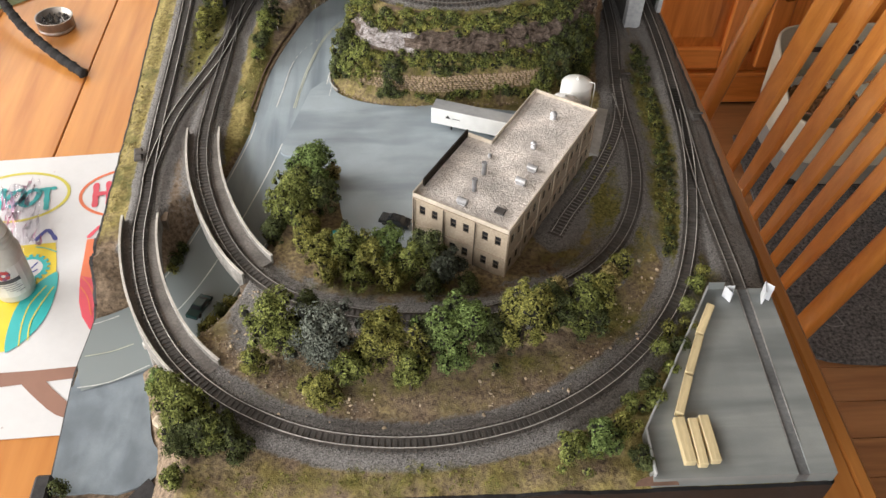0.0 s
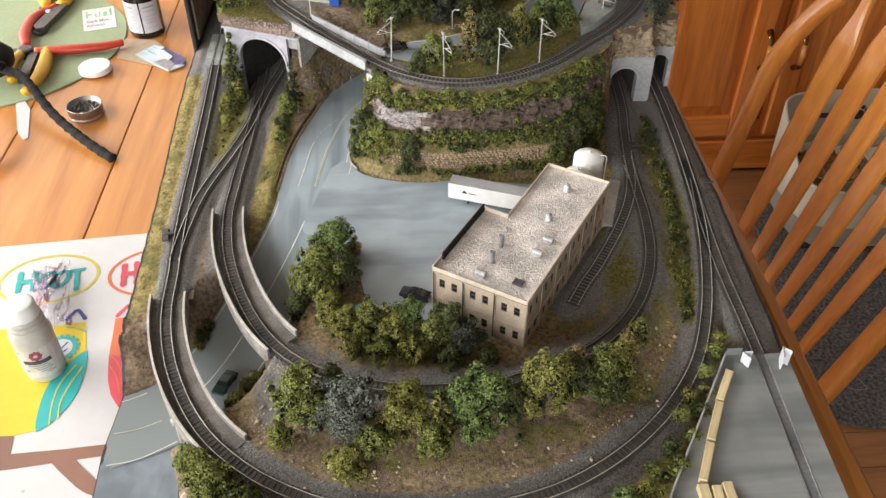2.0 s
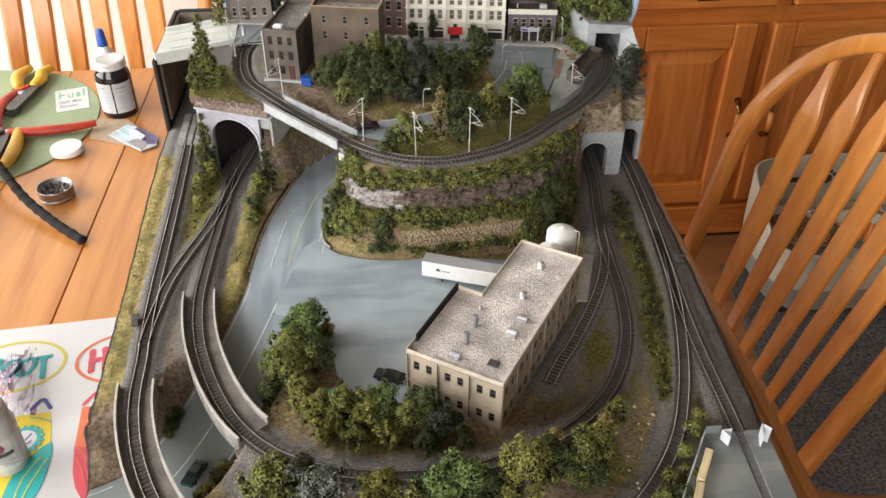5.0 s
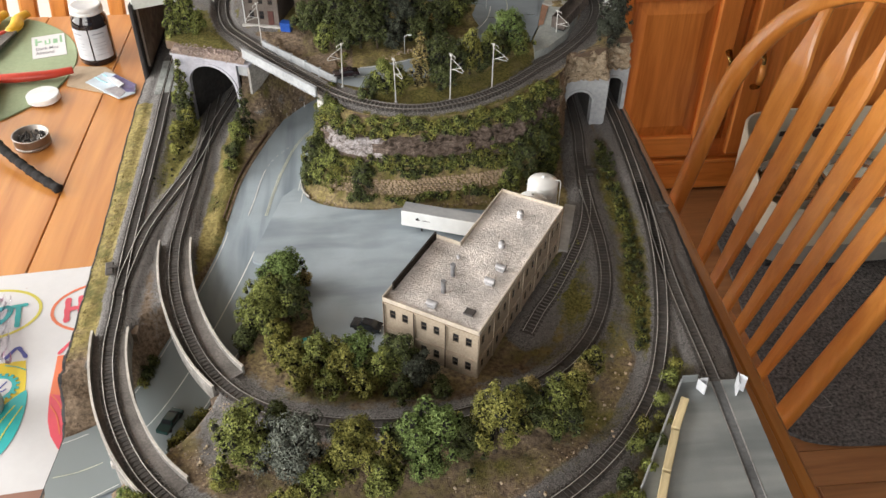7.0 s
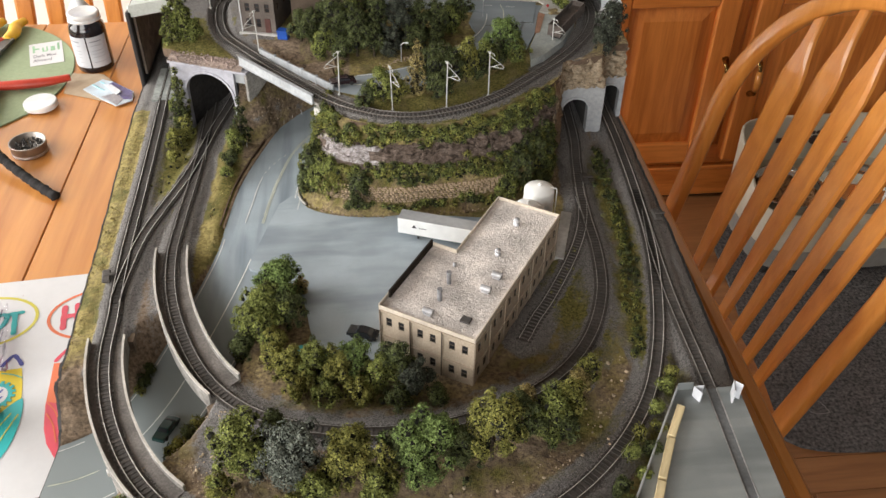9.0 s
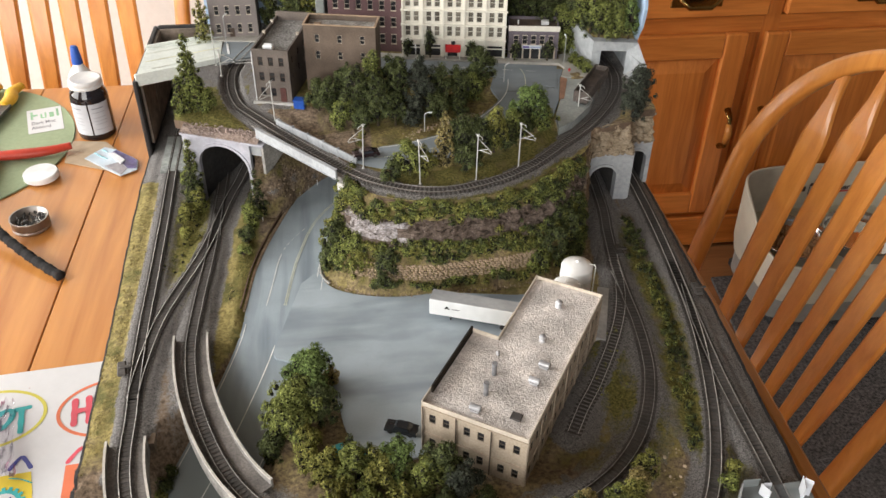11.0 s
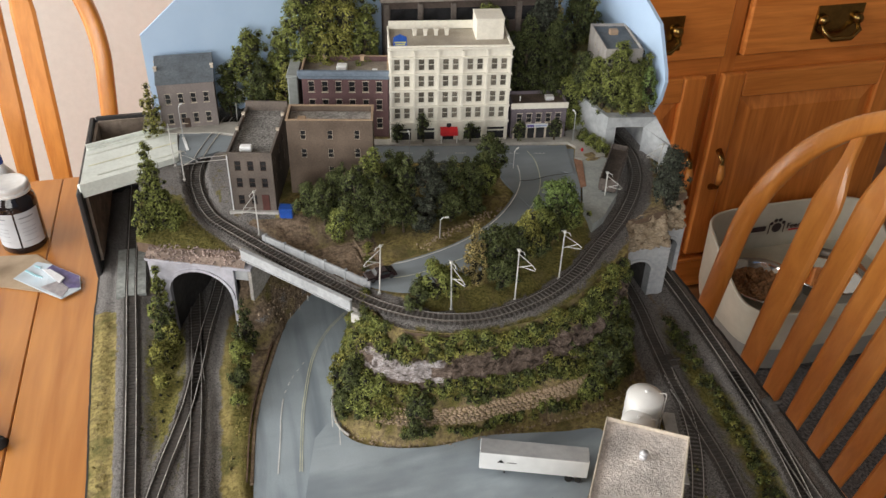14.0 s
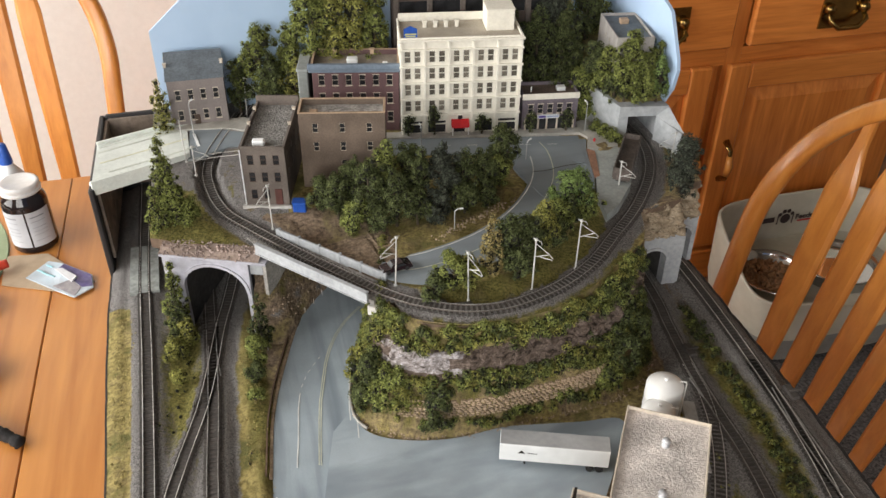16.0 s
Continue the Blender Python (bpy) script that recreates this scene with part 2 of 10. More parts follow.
def smudged(name, base, dark, scales, far=None, run=(0.12, 1.0, 1.0), turn=0.0):
    """A smooth painted roadway with soft dark smudges and long tyre streaks."""
    m = surf(name, base, tuple(v * 0.9 for v in base), 900, 0.7, 0.12, scale2=scales[1], amount2=0.10)
    n, l = m.node_tree.nodes, m.node_tree.links
    bsdf = n["Principled BSDF"]
    src = bsdf.inputs["Base Color"].links[0].from_socket
    co = n.new("ShaderNodeTexCoord")
    last = src
    for sc, stretch, lo, hi, amt in ((scales[0], (1, 1, 1), 0.42, 0.70, 0.30), (scales[2], run, 0.46, 0.68, 0.72), (scales[2] * 2.3, run, 0.50, 0.70, 0.36)):
        mp = n.new("ShaderNodeMapping")
        mp.inputs["Scale"].default_value, mp.inputs["Rotation"].default_value = stretch, (0, 0, turn)
        l.new(co.outputs["Object"], mp.inputs[0])
        nz = n.new("ShaderNodeTexNoise")
        nz.inputs["Scale"].default_value, nz.inputs["Detail"].default_value, nz.inputs["Distortion"].default_value = sc, 3.5, 0.35
        l.new(mp.outputs[0], nz.inputs["Vector"])
        r = n.new("ShaderNodeMapRange")
        r.inputs[1].default_value, r.inputs[2].default_value, r.inputs[4].default_value = lo, hi, amt
        l.new(nz.outputs[0], r.inputs[0])
        mx = n.new("ShaderNodeMix")
        mx.data_type = "RGBA"
        l.new(r.outputs[0], mx.inputs[0])
        l.new(last, mx.inputs[6])
        mx.inputs[7].default_value = (*dark, 1)
        last = mx.outputs[2]
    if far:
        # blends to the far colour as y falls from -0.05 to -0.20
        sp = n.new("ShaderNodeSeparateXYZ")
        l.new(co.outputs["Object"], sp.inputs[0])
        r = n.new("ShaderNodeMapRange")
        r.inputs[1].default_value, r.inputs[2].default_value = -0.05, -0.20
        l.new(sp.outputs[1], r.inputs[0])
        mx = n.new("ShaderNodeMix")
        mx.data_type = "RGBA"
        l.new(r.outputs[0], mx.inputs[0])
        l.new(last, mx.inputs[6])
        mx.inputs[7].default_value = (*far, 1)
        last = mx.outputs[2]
    l.new(last, bsdf.inputs["Base Color"])
    return m


GROUND = scenery("layout scenery", "cover")
ROCK = rock("brown plaster rock", (0.26, 0.205, 0.175), (0.115, 0.085, 0.068), (0.030, 0.022, 0.017))
CRAG = rock("pale lilac crag", (0.62, 0.59, 0.61), (0.27, 0.235, 0.225), (0.06, 0.048, 0.042))
ASPHALT = smudged("weathered grey road", (0.372, 0.434, 0.480), (0.165, 0.202, 0.238), (10, 26, 20), None, (0.30, 1.0, 1.0), 0.14)
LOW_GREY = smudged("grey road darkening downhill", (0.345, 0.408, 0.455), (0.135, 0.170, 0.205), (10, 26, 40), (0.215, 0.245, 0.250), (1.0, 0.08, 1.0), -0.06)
LOT_GREY = smudged("blue-grey paved lot", (0.250, 0.296, 0.338), (0.080, 0.098, 0.118), (14, 40, 26), None, (0.9, 0.5, 1.0), 0.3)
STREET = smudged("blue-grey street", (0.255, 0.295, 0.325), (0.155, 0.18, 0.20), (12, 30, 20))
WHITE_LINE = surf("worn white line", (0.78, 0.79, 0.76), (0.55, 0.57, 0.56), 500, 0.8, 0.0)
YELLOW_LINE = surf("worn yellow line", (0.62, 0.64, 0.50), (0.47, 0.49, 0.40), 500, 0.8, 0.0)
CONCRETE = surf("painted concrete", (0.385, 0.40, 0.415), (0.29, 0.305, 0.32), 220, 0.85, 0.2, scale2=30, amount2=0.15)
PALE_CONCRETE = surf("pale grey plaster", (0.50, 0.49, 0.47), (0.38, 0.37, 0.35), 220, 0.85, 0.3, scale2=26, amount2=0.2)
RAIL = surf("nickel silver rail", (0.72, 0.70, 0.67), (0.52, 0.50, 0.475), 300, 0.5, 0.1, metal=0.25)
DULL_RAIL = surf("dulled rail", (0.40, 0.39, 0.375), (0.26, 0.25, 0.24), 300, 0.5, 0.1, metal=0.3)
RAIL_WEB = surf("rusty rail web", (0.105, 0.088, 0.075), (0.060, 0.050, 0.042), 500, 0.85, 0.2)
TIE = surf("weathered plastic ties", (0.088, 0.079, 0.072), (0.050, 0.044, 0.040), 500, 0.8, 0.2, random_mix=0.25)
GIRDER = surf("grey bridge girder", (0.30, 0.285, 0.265), (0.165, 0.155, 0.145), 420, 0.85, 0.3, scale2=60, amount2=0.35)
CAPPING = surf("pale capping", (0.56, 0.53, 0.49), (0.42, 0.39, 0.35), 260, 0.8, 0.2)
BLACK = surf("black painted board", (0.018, 0.018, 0.02), (0.010, 0.010, 0.011), 200, 0.55, 0.15)
BARK = surf("bark", (0.085, 0.06, 0.04), (0.04, 0.03, 0.02), 600, 0.9, 0.4)
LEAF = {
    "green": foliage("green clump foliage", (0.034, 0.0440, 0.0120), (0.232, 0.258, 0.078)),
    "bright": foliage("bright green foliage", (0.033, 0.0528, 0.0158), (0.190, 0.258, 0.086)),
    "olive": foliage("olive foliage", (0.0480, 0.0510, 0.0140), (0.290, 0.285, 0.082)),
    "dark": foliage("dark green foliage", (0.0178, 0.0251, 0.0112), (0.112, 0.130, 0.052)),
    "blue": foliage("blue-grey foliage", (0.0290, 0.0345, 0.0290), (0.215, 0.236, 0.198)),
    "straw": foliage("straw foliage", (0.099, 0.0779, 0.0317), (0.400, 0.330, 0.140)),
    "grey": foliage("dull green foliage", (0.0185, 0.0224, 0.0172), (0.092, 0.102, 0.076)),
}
TABLE = wood("honey pine table", (0.60, 0.262, 0.068), (0.43, 0.158, 0.034), "y", 0.7, 0.30, 0.06, 0.35)
CABINET = wood("red-brown cabinet oak", (0.76, 0.275, 0.060), (0.50, 0.145, 0.024), "z", 1.0, 0.35, 0.07, 0.3)
CABINET_X = wood("red-brown cabinet oak, level grain", (0.76, 0.275, 0.060), (0.50, 0.145, 0.024), "x", 1.0, 0.35, 0.07, 0.3)
CHAIR = wood("honey oak chair", (0.64, 0.268, 0.056), (0.47, 0.168, 0.030), "z", 1.0, 0.3, 0.08, 0.3)
FLOORWOOD = wood("brown wood floor", (0.33, 0.150, 0.058), (0.17, 0.070, 0.026), "x", 0.6, 0.4, 0.14)
# for the unseen walls and ceiling, kept dark to cut bounced light
DULL_WALL = surf("dull beige wall", (0.19, 0.158, 0.123), (0.17, 0.140, 0.108), 60, 0.85, 0.05, scale2=3, amount2=0.05)
WALLPAINT = surf("white wall paint", (0.80, 0.78, 0.74), (0.76, 0.74, 0.70), 60, 0.8, 0.05, scale2=3, amount2=0.03)

# ---- mesh helpers ----


class Geo:
    """Vertices and faces gathered piece by piece; made() links them as one mesh object."""

    def __init__(self):
        self.v, self.f, self.m = [], [], []

    def add(self, verts, faces, mat=0, xf=None):
        base = len(self.v)
        self.v += [tuple(xf @ Vector(p)) for p in verts] if xf is not None else [tuple(p) for p in verts]
        self.f += [tuple(base + i for i in face) for face in faces]
        self.m += [mat] * len(faces)
        return self

    def box(self, x0, x1, y0, y1, z0, z1, bevel=0.0, mat=0, xf=None):
        c = ((x0 + x1) / 2, (y0 + y1) / 2, (z0 + z1) / 2)
        h = (abs(x1 - x0) / 2, abs(y1 - y0) / 2, abs(z1 - z0) / 2)
        b = min(bevel, *(k * 0.49 for k in h))
        if b <= 0:
            vs = [(c[0] + sx * h[0], c[1] + sy * h[1], c[2] + sz * h[2]) for sz in (-1, 1) for sy in (-1, 1) for sx in (-1, 1)]
            return self.add(vs, [(0, 2, 3, 1), (4, 5, 7, 6), (0, 1, 5, 4), (2, 6, 7, 3), (0, 4, 6, 2), (1, 3, 7, 5)], mat, xf)
        vs, idx = [], {}
        for sx in (-1, 1):
            for sy in (-1, 1):
                for sz in (-1, 1):
                    for k in range(3):
                        p = [sx * (h[0] - b), sy * (h[1] - b), sz * (h[2] - b)]
                        p[k] = (sx, sy, sz)[k] * h[k]
                        idx[sx, sy, sz, k] = len(vs)
                        vs.append((c[0] + p[0], c[1] + p[1], c[2] + p[2]))
        fs = []
        for k in range(3):
            i, j = [q for q in range(3) if q != k]
            for s in (-1, 1):
                def key(a, bb, kk):
                    t = [0, 0, 0]
                    t[k], t[i], t[j] = s, a, bb
                    return idx[(*t, kk)]
                ring = [key(-1, -1, k), key(1, -1, k), key(1, 1, k), key(-1, 1, k)]
                fs.append(ring if (s > 0) == (k != 1) else ring[::-1])
            for si in (-1, 1):
                for sj in (-1, 1):
                    def edge(t_k, kk):
                        t = [0, 0, 0]
                        t[k], t[i], t[j] = t_k, si, sj
                        return idx[(*t, kk)]
                    fs.append([edge(-1, i), edge(1, i), edge(1, j), edge(-1, j)])
        for sx in (-1, 1):
            for sy in (-1, 1):
                for sz in (-1, 1):
                    fs.append([idx[sx, sy, sz, 0], idx[sx, sy, sz, 1], idx[sx, sy, sz, 2]])
        return self.add(vs, fs, mat, xf)

    def cyl(self, p0, p1, r0, r1=None, n=12, mat=0, caps=True):
        r1 = r0 if r1 is None else r1
        return self.tube([p0, p1], [r0, r1], n, mat, caps)

    def tube(self, pts, radii, n=8, mat=0, caps=True, flat=1.0):
        pts = [Vector(p) for p in pts]
        radii = radii if hasattr(radii, "__len__") else [radii] * len(pts)
        vs, fs = [], []
        up = Vector((0.13, 0.21, 0.97))
        first = (pts[1] - pts[0]).normalized()
        if abs(first.dot(up)) > 0.9:
            up = Vector((0.97, 0.1, 0.05))
        for i, p in enumerate(pts):
            d = (pts[min(i + 1, len(pts) - 1)] - pts[max(i - 1, 0)]).normalized()
            a = d.cross(up).normalized()
            b = a.cross(d)
            for k in range(n):
                t = 2 * math.pi * k / n
                vs.append(p + a * math.cos(t) * radii[i] + b * math.sin(t) * radii[i] * flat)
        for i in range(len(pts) - 1):
            for k in range(n):
                q = (k + 1) % n
                fs.append((i * n + k, i * n + q, (i + 1) * n + q, (i + 1) * n + k))
        if caps:
            fs += [tuple(range(n))[::-1], tuple(range((len(pts) - 1) * n, len(pts) * n))]
        return self.add(vs, fs, mat)

    def lathe(self, profile, centre=(0, 0, 0), n=24, mat=0):
        vs, fs = [], []
        for r, z in profile:
            for k in range(n):
                t = 2 * math.pi * k / n
                vs.append((centre[0] + r * math.cos(t), centre[1] + r * math.sin(t), centre[2] + z))
        for i in range(len(profile) - 1):
            for k in range(n):
                q = (k + 1) % n
                fs.append((i * n + k, i * n + q, (i + 1) * n + q, (i + 1) * n + k))
        return self.add(vs, fs, mat)

    def prism(self, poly, z0, z1, mat=0, top_mat=None, xf=None):
        """A polygon (anticlockwise) raised from z0 to z1; z0 and z1 may be lists."""
        n = len(poly)
        lo = z0 if hasattr(z0, "__len__") else [z0] * n
        hi = z1 if hasattr(z1, "__len__") else [z1] * n
        vs = [(p[0], p[1], lo[i]) for i, p in enumerate(poly)] + [(p[0], p[1], hi[i]) for i, p in enumerate(poly)]
        fs = [tuple(range(n))[::-1], tuple(range(n, 2 * n))] + [(i, (i + 1) % n, n + (i + 1) % n, n + i) for i in range(n)]
        return self.add(vs, fs, mat, xf)

    def ribbon(self, a, b, mat=0):
        """A strip between two lines of points."""
        vs = [p for pair in zip(a, b) for p in pair]
        return self.add(vs, [(2 * i, 2 * i + 1, 2 * i + 3, 2 * i + 2) for i in range(len(a) - 1)], mat)

    def sweep(self, pts, profile, mat=0, closed=True):
        """A profile of (sideways, up) carried along level-ish points."""
        P = [Vector(p) for p in pts]
        vs, fs, n = [], [], len(profile)
        for i, p in enumerate(P):
            d = P[min(i + 1, len(P) - 1)] - P[max(i - 1, 0)]
            side = Vector((d.y, -d.x, 0)).normalized()
            vs += [p + side * s + Vector((0, 0, u)) for s, u in profile]
        for i in range(len(P) - 1):
            for k in range(n if closed else n - 1):
                q = (k + 1) % n
                fs.append((i * n + k, (i + 1) * n + k, (i + 1) * n + q, i * n + q))
        if closed:
            fs += [tuple(range(n)), tuple(range((len(P) - 1) * n, len(P) * n))[::-1]]
        return self.add(vs, fs, mat)

    def weld(self):
        """Merges vertices that lie on one another."""
        seen, remap, vs = {}, [], []
        for p in self.v:
            key = tuple(round(c * 1e6) for c in p)
            if key not in seen:
                seen[key] = len(vs)
                vs.append(p)
            remap.append(seen[key])
        self.v, self.f = vs, [tuple(remap[i] for i in f) for f in self.f]
        return self

    def mesh(self, name, mats, smooth=False):
        me = bpy.data.meshes.new(name)
        me.from_pydata(self.v, [], self.f)
        for mt in mats if isinstance(mats, (list, tuple)) else [mats]:
            me.materials.append(mt)
        me.polygons.foreach_set("material_index", self.m)
        if smooth:
            me.polygons.foreach_set("use_smooth", [True] * len(self.f))
        me.update()
        return me


def part(name, geo, mats, parent=None, label="", smooth=False):
    ob = new(name, geo.mesh(name, mats, smooth))
    if parent is not None:
        ob.parent = parent
    if label:
        tagged(ob, label)
    return ob


def thing(name, m, label, category, group="", kind=""):
    """An Empty at a thing's base."""
    ob = new(name)
    ob.empty_display_size = 0.01
    ob.matrix_basis = m
    return tagged(ob, label, category, group, kind)


def whole(name, geo, mats, label, category, group="", kind="", smooth=False, m=None):
    ob = new(name, geo.mesh(name, mats, smooth))
    if m is not None:
        ob.matrix_basis = m
    return tagged(ob, label, category, group, kind)


def spline(ctrl, step=0.004):
    """A smooth line through control points, resampled evenly."""
    P = np.array(ctrl, float)
    ext = np.vstack([2 * P[0] - P[1], P, 2 * P[-1] - P[-2]])
    out = []
    for i in range(1, len(ext) - 2):
        p0, p1, p2, p3 = ext[i - 1 : i + 3]
        for t in np.linspace(0, 1, 24, endpoint=False):
            out.append(0.5 * (2 * p1 + (p2 - p0) * t + (2 * p0 - 5 * p1 + 4 * p2 - p3) * t * t + (3 * p1 - p0 - 3 * p2 + p3) * t**3))
    out = np.array(out + [P[-1]])
    s = np.r_[0, np.cumsum(np.linalg.norm(np.diff(out, axis=0), axis=1))]
    n = max(2, int(round(s[-1] / step)) + 1)
    q = np.linspace(0, s[-1], n)
    return np.stack([np.interp(q, s, out[:, k]) for k in range(out.shape[1])], 1)


def offset(line, d):
    """A line moved sideways (to its right) on the level."""
    t = np.gradient(line[:, :2], axis=0)
    t /= np.linalg.norm(t, axis=1)[:, None] + 1e-12
    out = line.copy()
    out[:, 0] += t[:, 1] * d
    out[:, 1] -= t[:, 0] * d
    return out


def near(X, Y, line):
    """The distance of grid points from a line of points, and the nearest point's row."""
    best, which = np.full(X.shape, 1e9), np.zeros(X.shape, int)
    for i, p in enumerate(line):
        d = (X - p[0]) ** 2 + (Y - p[1]) ** 2
        m = d < best
        best[m], which[m] = d[m], i
    return np.sqrt(best), which


def fuzz(X, Y, f, amp, seed=0.0):
    out = np.zeros(X.size)
    for i, (x, y) in enumerate(zip(X.ravel(), Y.ravel())):
        out[i] = noise.noise(Vector((x * f + seed, y * f - seed, seed)))
    return out.reshape(X.shape) * amp


def grid_mesh(name, X, Y, Z, cover=None):
    r, c = X.shape
    me = bpy.data.meshes.new(name)
    idx = np.arange(r * c).reshape(r, c)
    faces = np.stack([idx[:-1, :-1], idx[:-1, 1:], idx[1:, 1:], idx[1:, :-1]], -1).reshape(-1, 4)
    me.from_pydata(np.stack([X, Y, Z], -1).reshape(-1, 3).tolist(), [], faces.tolist())
    if cover is not None:
        at = me.color_attributes.new("cover", "FLOAT_COLOR", "POINT")
        at.data.foreach_set("color", np.concatenate([cover.reshape(-1, cover.shape[-1]), np.ones((r * c, 4 - cover.shape[-1]))], 1).ravel())
    me.polygons.foreach_set("use_smooth", [True] * len(faces))
    me.update()
    return me


def sstep(a, b, x):
    t = np.clip((x - a) / (b - a), 0, 1)
    return t * t * (3 - 2 * t)

# ---- the layout: tracks as lines, ground, roads ----
LEFT, RIGHT, FRONT, BACK, TABLE_Z, FLOOR_Z, DECK = -0.157, 0.463, -0.458, 0.505, -0.05, -0.77, 0.0965
OUTER = spline([(-0.131, 0.5), (-0.128, 0.30), (-0.1225, 0.16), (-0.119, 0.05), (-0.117, -0.03), (-0.1135, -0.10), (-0.110, -0.145), (-0.1075, -0.19), (-0.101, -0.228), (-0.088, -0.270), (-0.067, -0.313), (-0.042, -0.347), (-0.008, -0.377), (0.028, -0.398), (0.062, -0.411), (0.099, -0.418), (0.140, -0.420), (0.182, -0.415), (0.226, -0.403), (0.268, -0.382), (0.306, -0.354), (0.340, -0.319), (0.369, -0.276), (0.392, -0.221), (0.409, -0.163), (0.422, -0.104), (0.430, -0.048), (0.437, 0.03), (0.441, 0.10), (0.443, 0.16), (0.445, 0.32)])
INNER = spline([(-0.063, 0.42), (-0.062, 0.23), (-0.0635, 0.10), (-0.068, 0.0), (-0.068, -0.067), (-0.056, -0.135), (-0.029, -0.204), (0.004, -0.251), (0.046, -0.281), (0.099, -0.297), (0.150, -0.301), (0.202, -0.295), (0.262, -0.272), (0.304, -0.242), (0.336, -0.2), (0.358, -0.145), (0.3675, -0.085), (0.370, -0.027), (0.374, 0.024), (0.382, 0.082), (0.391, 0.14), (0.40, 0.27)])
CROSS = spline([(-0.020, 0.36), (-0.039, 0.254), (-0.053, 0.191), (-0.0615, 0.142), (-0.073, 0.085), (-0.0915, 0.023), (-0.104, -0.025), (-0.111, -0.085), (-0.1125, -0.125)])
SIDING = spline([(0.374, 0.030), (0.3695, -0.01), (0.357, -0.054), (0.335, -0.101), (0.305, -0.152), (0.287, -0.178), (0.270, -0.206)])
DOCKLINE = spline([(0.4365, 0.02), (0.430, -0.06), (0.425, -0.121), (0.4225, -0.171), (0.422, -0.25), (0.4215, -0.278)])
UPPER = spline([(0.02, 0.53), (-0.006, 0.465), (-0.031, 0.405), (-0.046, 0.355), (-0.045, 0.306), (-0.033, 0.259), (-0.009, 0.222), (0.029, 0.171), (0.065, 0.126), (0.098, 0.088), (0.126, 0.066), (0.162, 0.050), (0.201, 0.0475), (0.249, 0.062), (0.291, 0.088), (0.330, 0.125), (0.368, 0.162), (0.404, 0.208), (0.428, 0.253), (0.440, 0.304), (0.436, 0.37)])
LOW_ROAD = spline([(0.10, 0.24, 0.0), (0.066, 0.188, 0.0), (0.043, 0.125, 0.0), (0.0255, 0.06, 0.0), (0.018, 0.0, 0.0), (0.012, -0.05, -0.003), (-0.003, -0.10, -0.011), (-0.027, -0.16, -0.024), (-0.052, -0.213, -0.036), (-0.078, -0.254, -0.042), (-0.110, -0.278, -0.0445), (-0.160, -0.297, -0.0455)])
LOT = spline([(-0.130, -0.335, -0.0455), (-0.118, -0.37, -0.0455), (-0.108, -0.40, -0.0455), (-0.108, -0.425, -0.0455), (-0.110, -0.47, -0.0455)])
TOWN_ROAD = spline([(0.098, 0.1265, 0.0985), (0.118, 0.1155, 0.099), (0.152, 0.117, 0.0995), (0.205, 0.134, 0.1005), (0.250, 0.162, 0.1015), (0.285, 0.198, 0.1025), (0.309, 0.238, 0.1035), (0.320, 0.285, 0.1040), (0.318, 0.318, 0.1040)])



def left_at(y):
    """The board's left edge at y."""
    return np.interp(y, [-0.46, -0.40, -0.31, -0.23, -0.074, 0.009, 0.146, 0.26], [-0.1425, -0.1445, -0.1500, -0.1440, -0.1500, -0.1530, -0.1600, -0.1640])


step = 0.0032
gx, gy = np.meshgrid(np.arange(LEFT, RIGHT + 1e-4, step), np.arange(FRONT, BACK + 1e-4, step))
# the board narrows a little towards the front
right_edge = np.interp(gy, [-0.46, -0.300, -0.246, -0.196, -0.125, -0.036, 0.2], [0.4384, 0.4460, 0.4510, 0.4535, 0.4570, 0.4605, 0.463])
gx = np.where(gx > 0.40, 0.40 + (gx - 0.40) * (right_edge - 0.40) / (RIGHT - 0.40), gx)
left_edge = np.interp(gy, [-0.46, -0.40, -0.31, -0.23, -0.074, 0.009, 0.146, 0.26], [-0.1425, -0.1445, -0.1500, -0.1440, -0.1500, -0.1530, -0.1600, -0.1640])
gx = np.where(gx < -0.09, -0.09 + (gx + 0.09) * (left_edge + 0.09) / (LEFT + 0.09), gx)
d_road, i_road = near(gx, gy, LOW_ROAD[::2])
z_road = LOW_ROAD[::2][i_road, 2]
d_lot, _ = near(gx, gy, LOT[::2])
low = np.where(z_road < -0.001, z_road - 0.0025 + np.maximum(d_road - 0.0375, 0) * 1.5, 0.0)
low = np.minimum(low, -0.048 + np.maximum(d_lot - 0.0405, 0) * 1.5)
low = np.minimum(low, 0.0)
d_out, _ = near(gx, gy, OUTER[::2])
d_in, _ = near(gx, gy, INNER[::2])
d_tr = np.minimum(d_out, d_in)
for some in (CROSS, SIDING, DOCKLINE):
    d_tr = np.minimum(d_tr, near(gx, gy, some[::2])[0])
rough = fuzz(gx, gy, 45, 0.0022, 1.7) + fuzz(gx, gy, 130, 0.0012, 5.2)
swell = fuzz(gx, gy, 12, 0.004, 9.0)
shoulder = 1 - sstep(0.0105, 0.0195, d_tr)
between = ((gx - 0.14) / 0.2) ** 2 + ((gy + 0.345) / 0.055) ** 2
mound = 0.010 * np.clip(1 - between, 0, 1)
grass_bank = 0.006 * np.exp(-(((gx + 0.030) / 0.012) ** 2)) * sstep(-0.06, 0.02, gy)
flat = (d_road < 0.040) | ((gx > 0.04) & (gx < 0.30) & (gy > -0.21) & (gy < 0.01)) & (d_tr > 0.03)
open_air = low > -0.006
h = low + np.where(open_air, (1 - shoulder) * (mound + grass_bank + rough + 0.4 * swell), rough * 0.9)
h = np.where(flat & open_air, -0.0022, h)
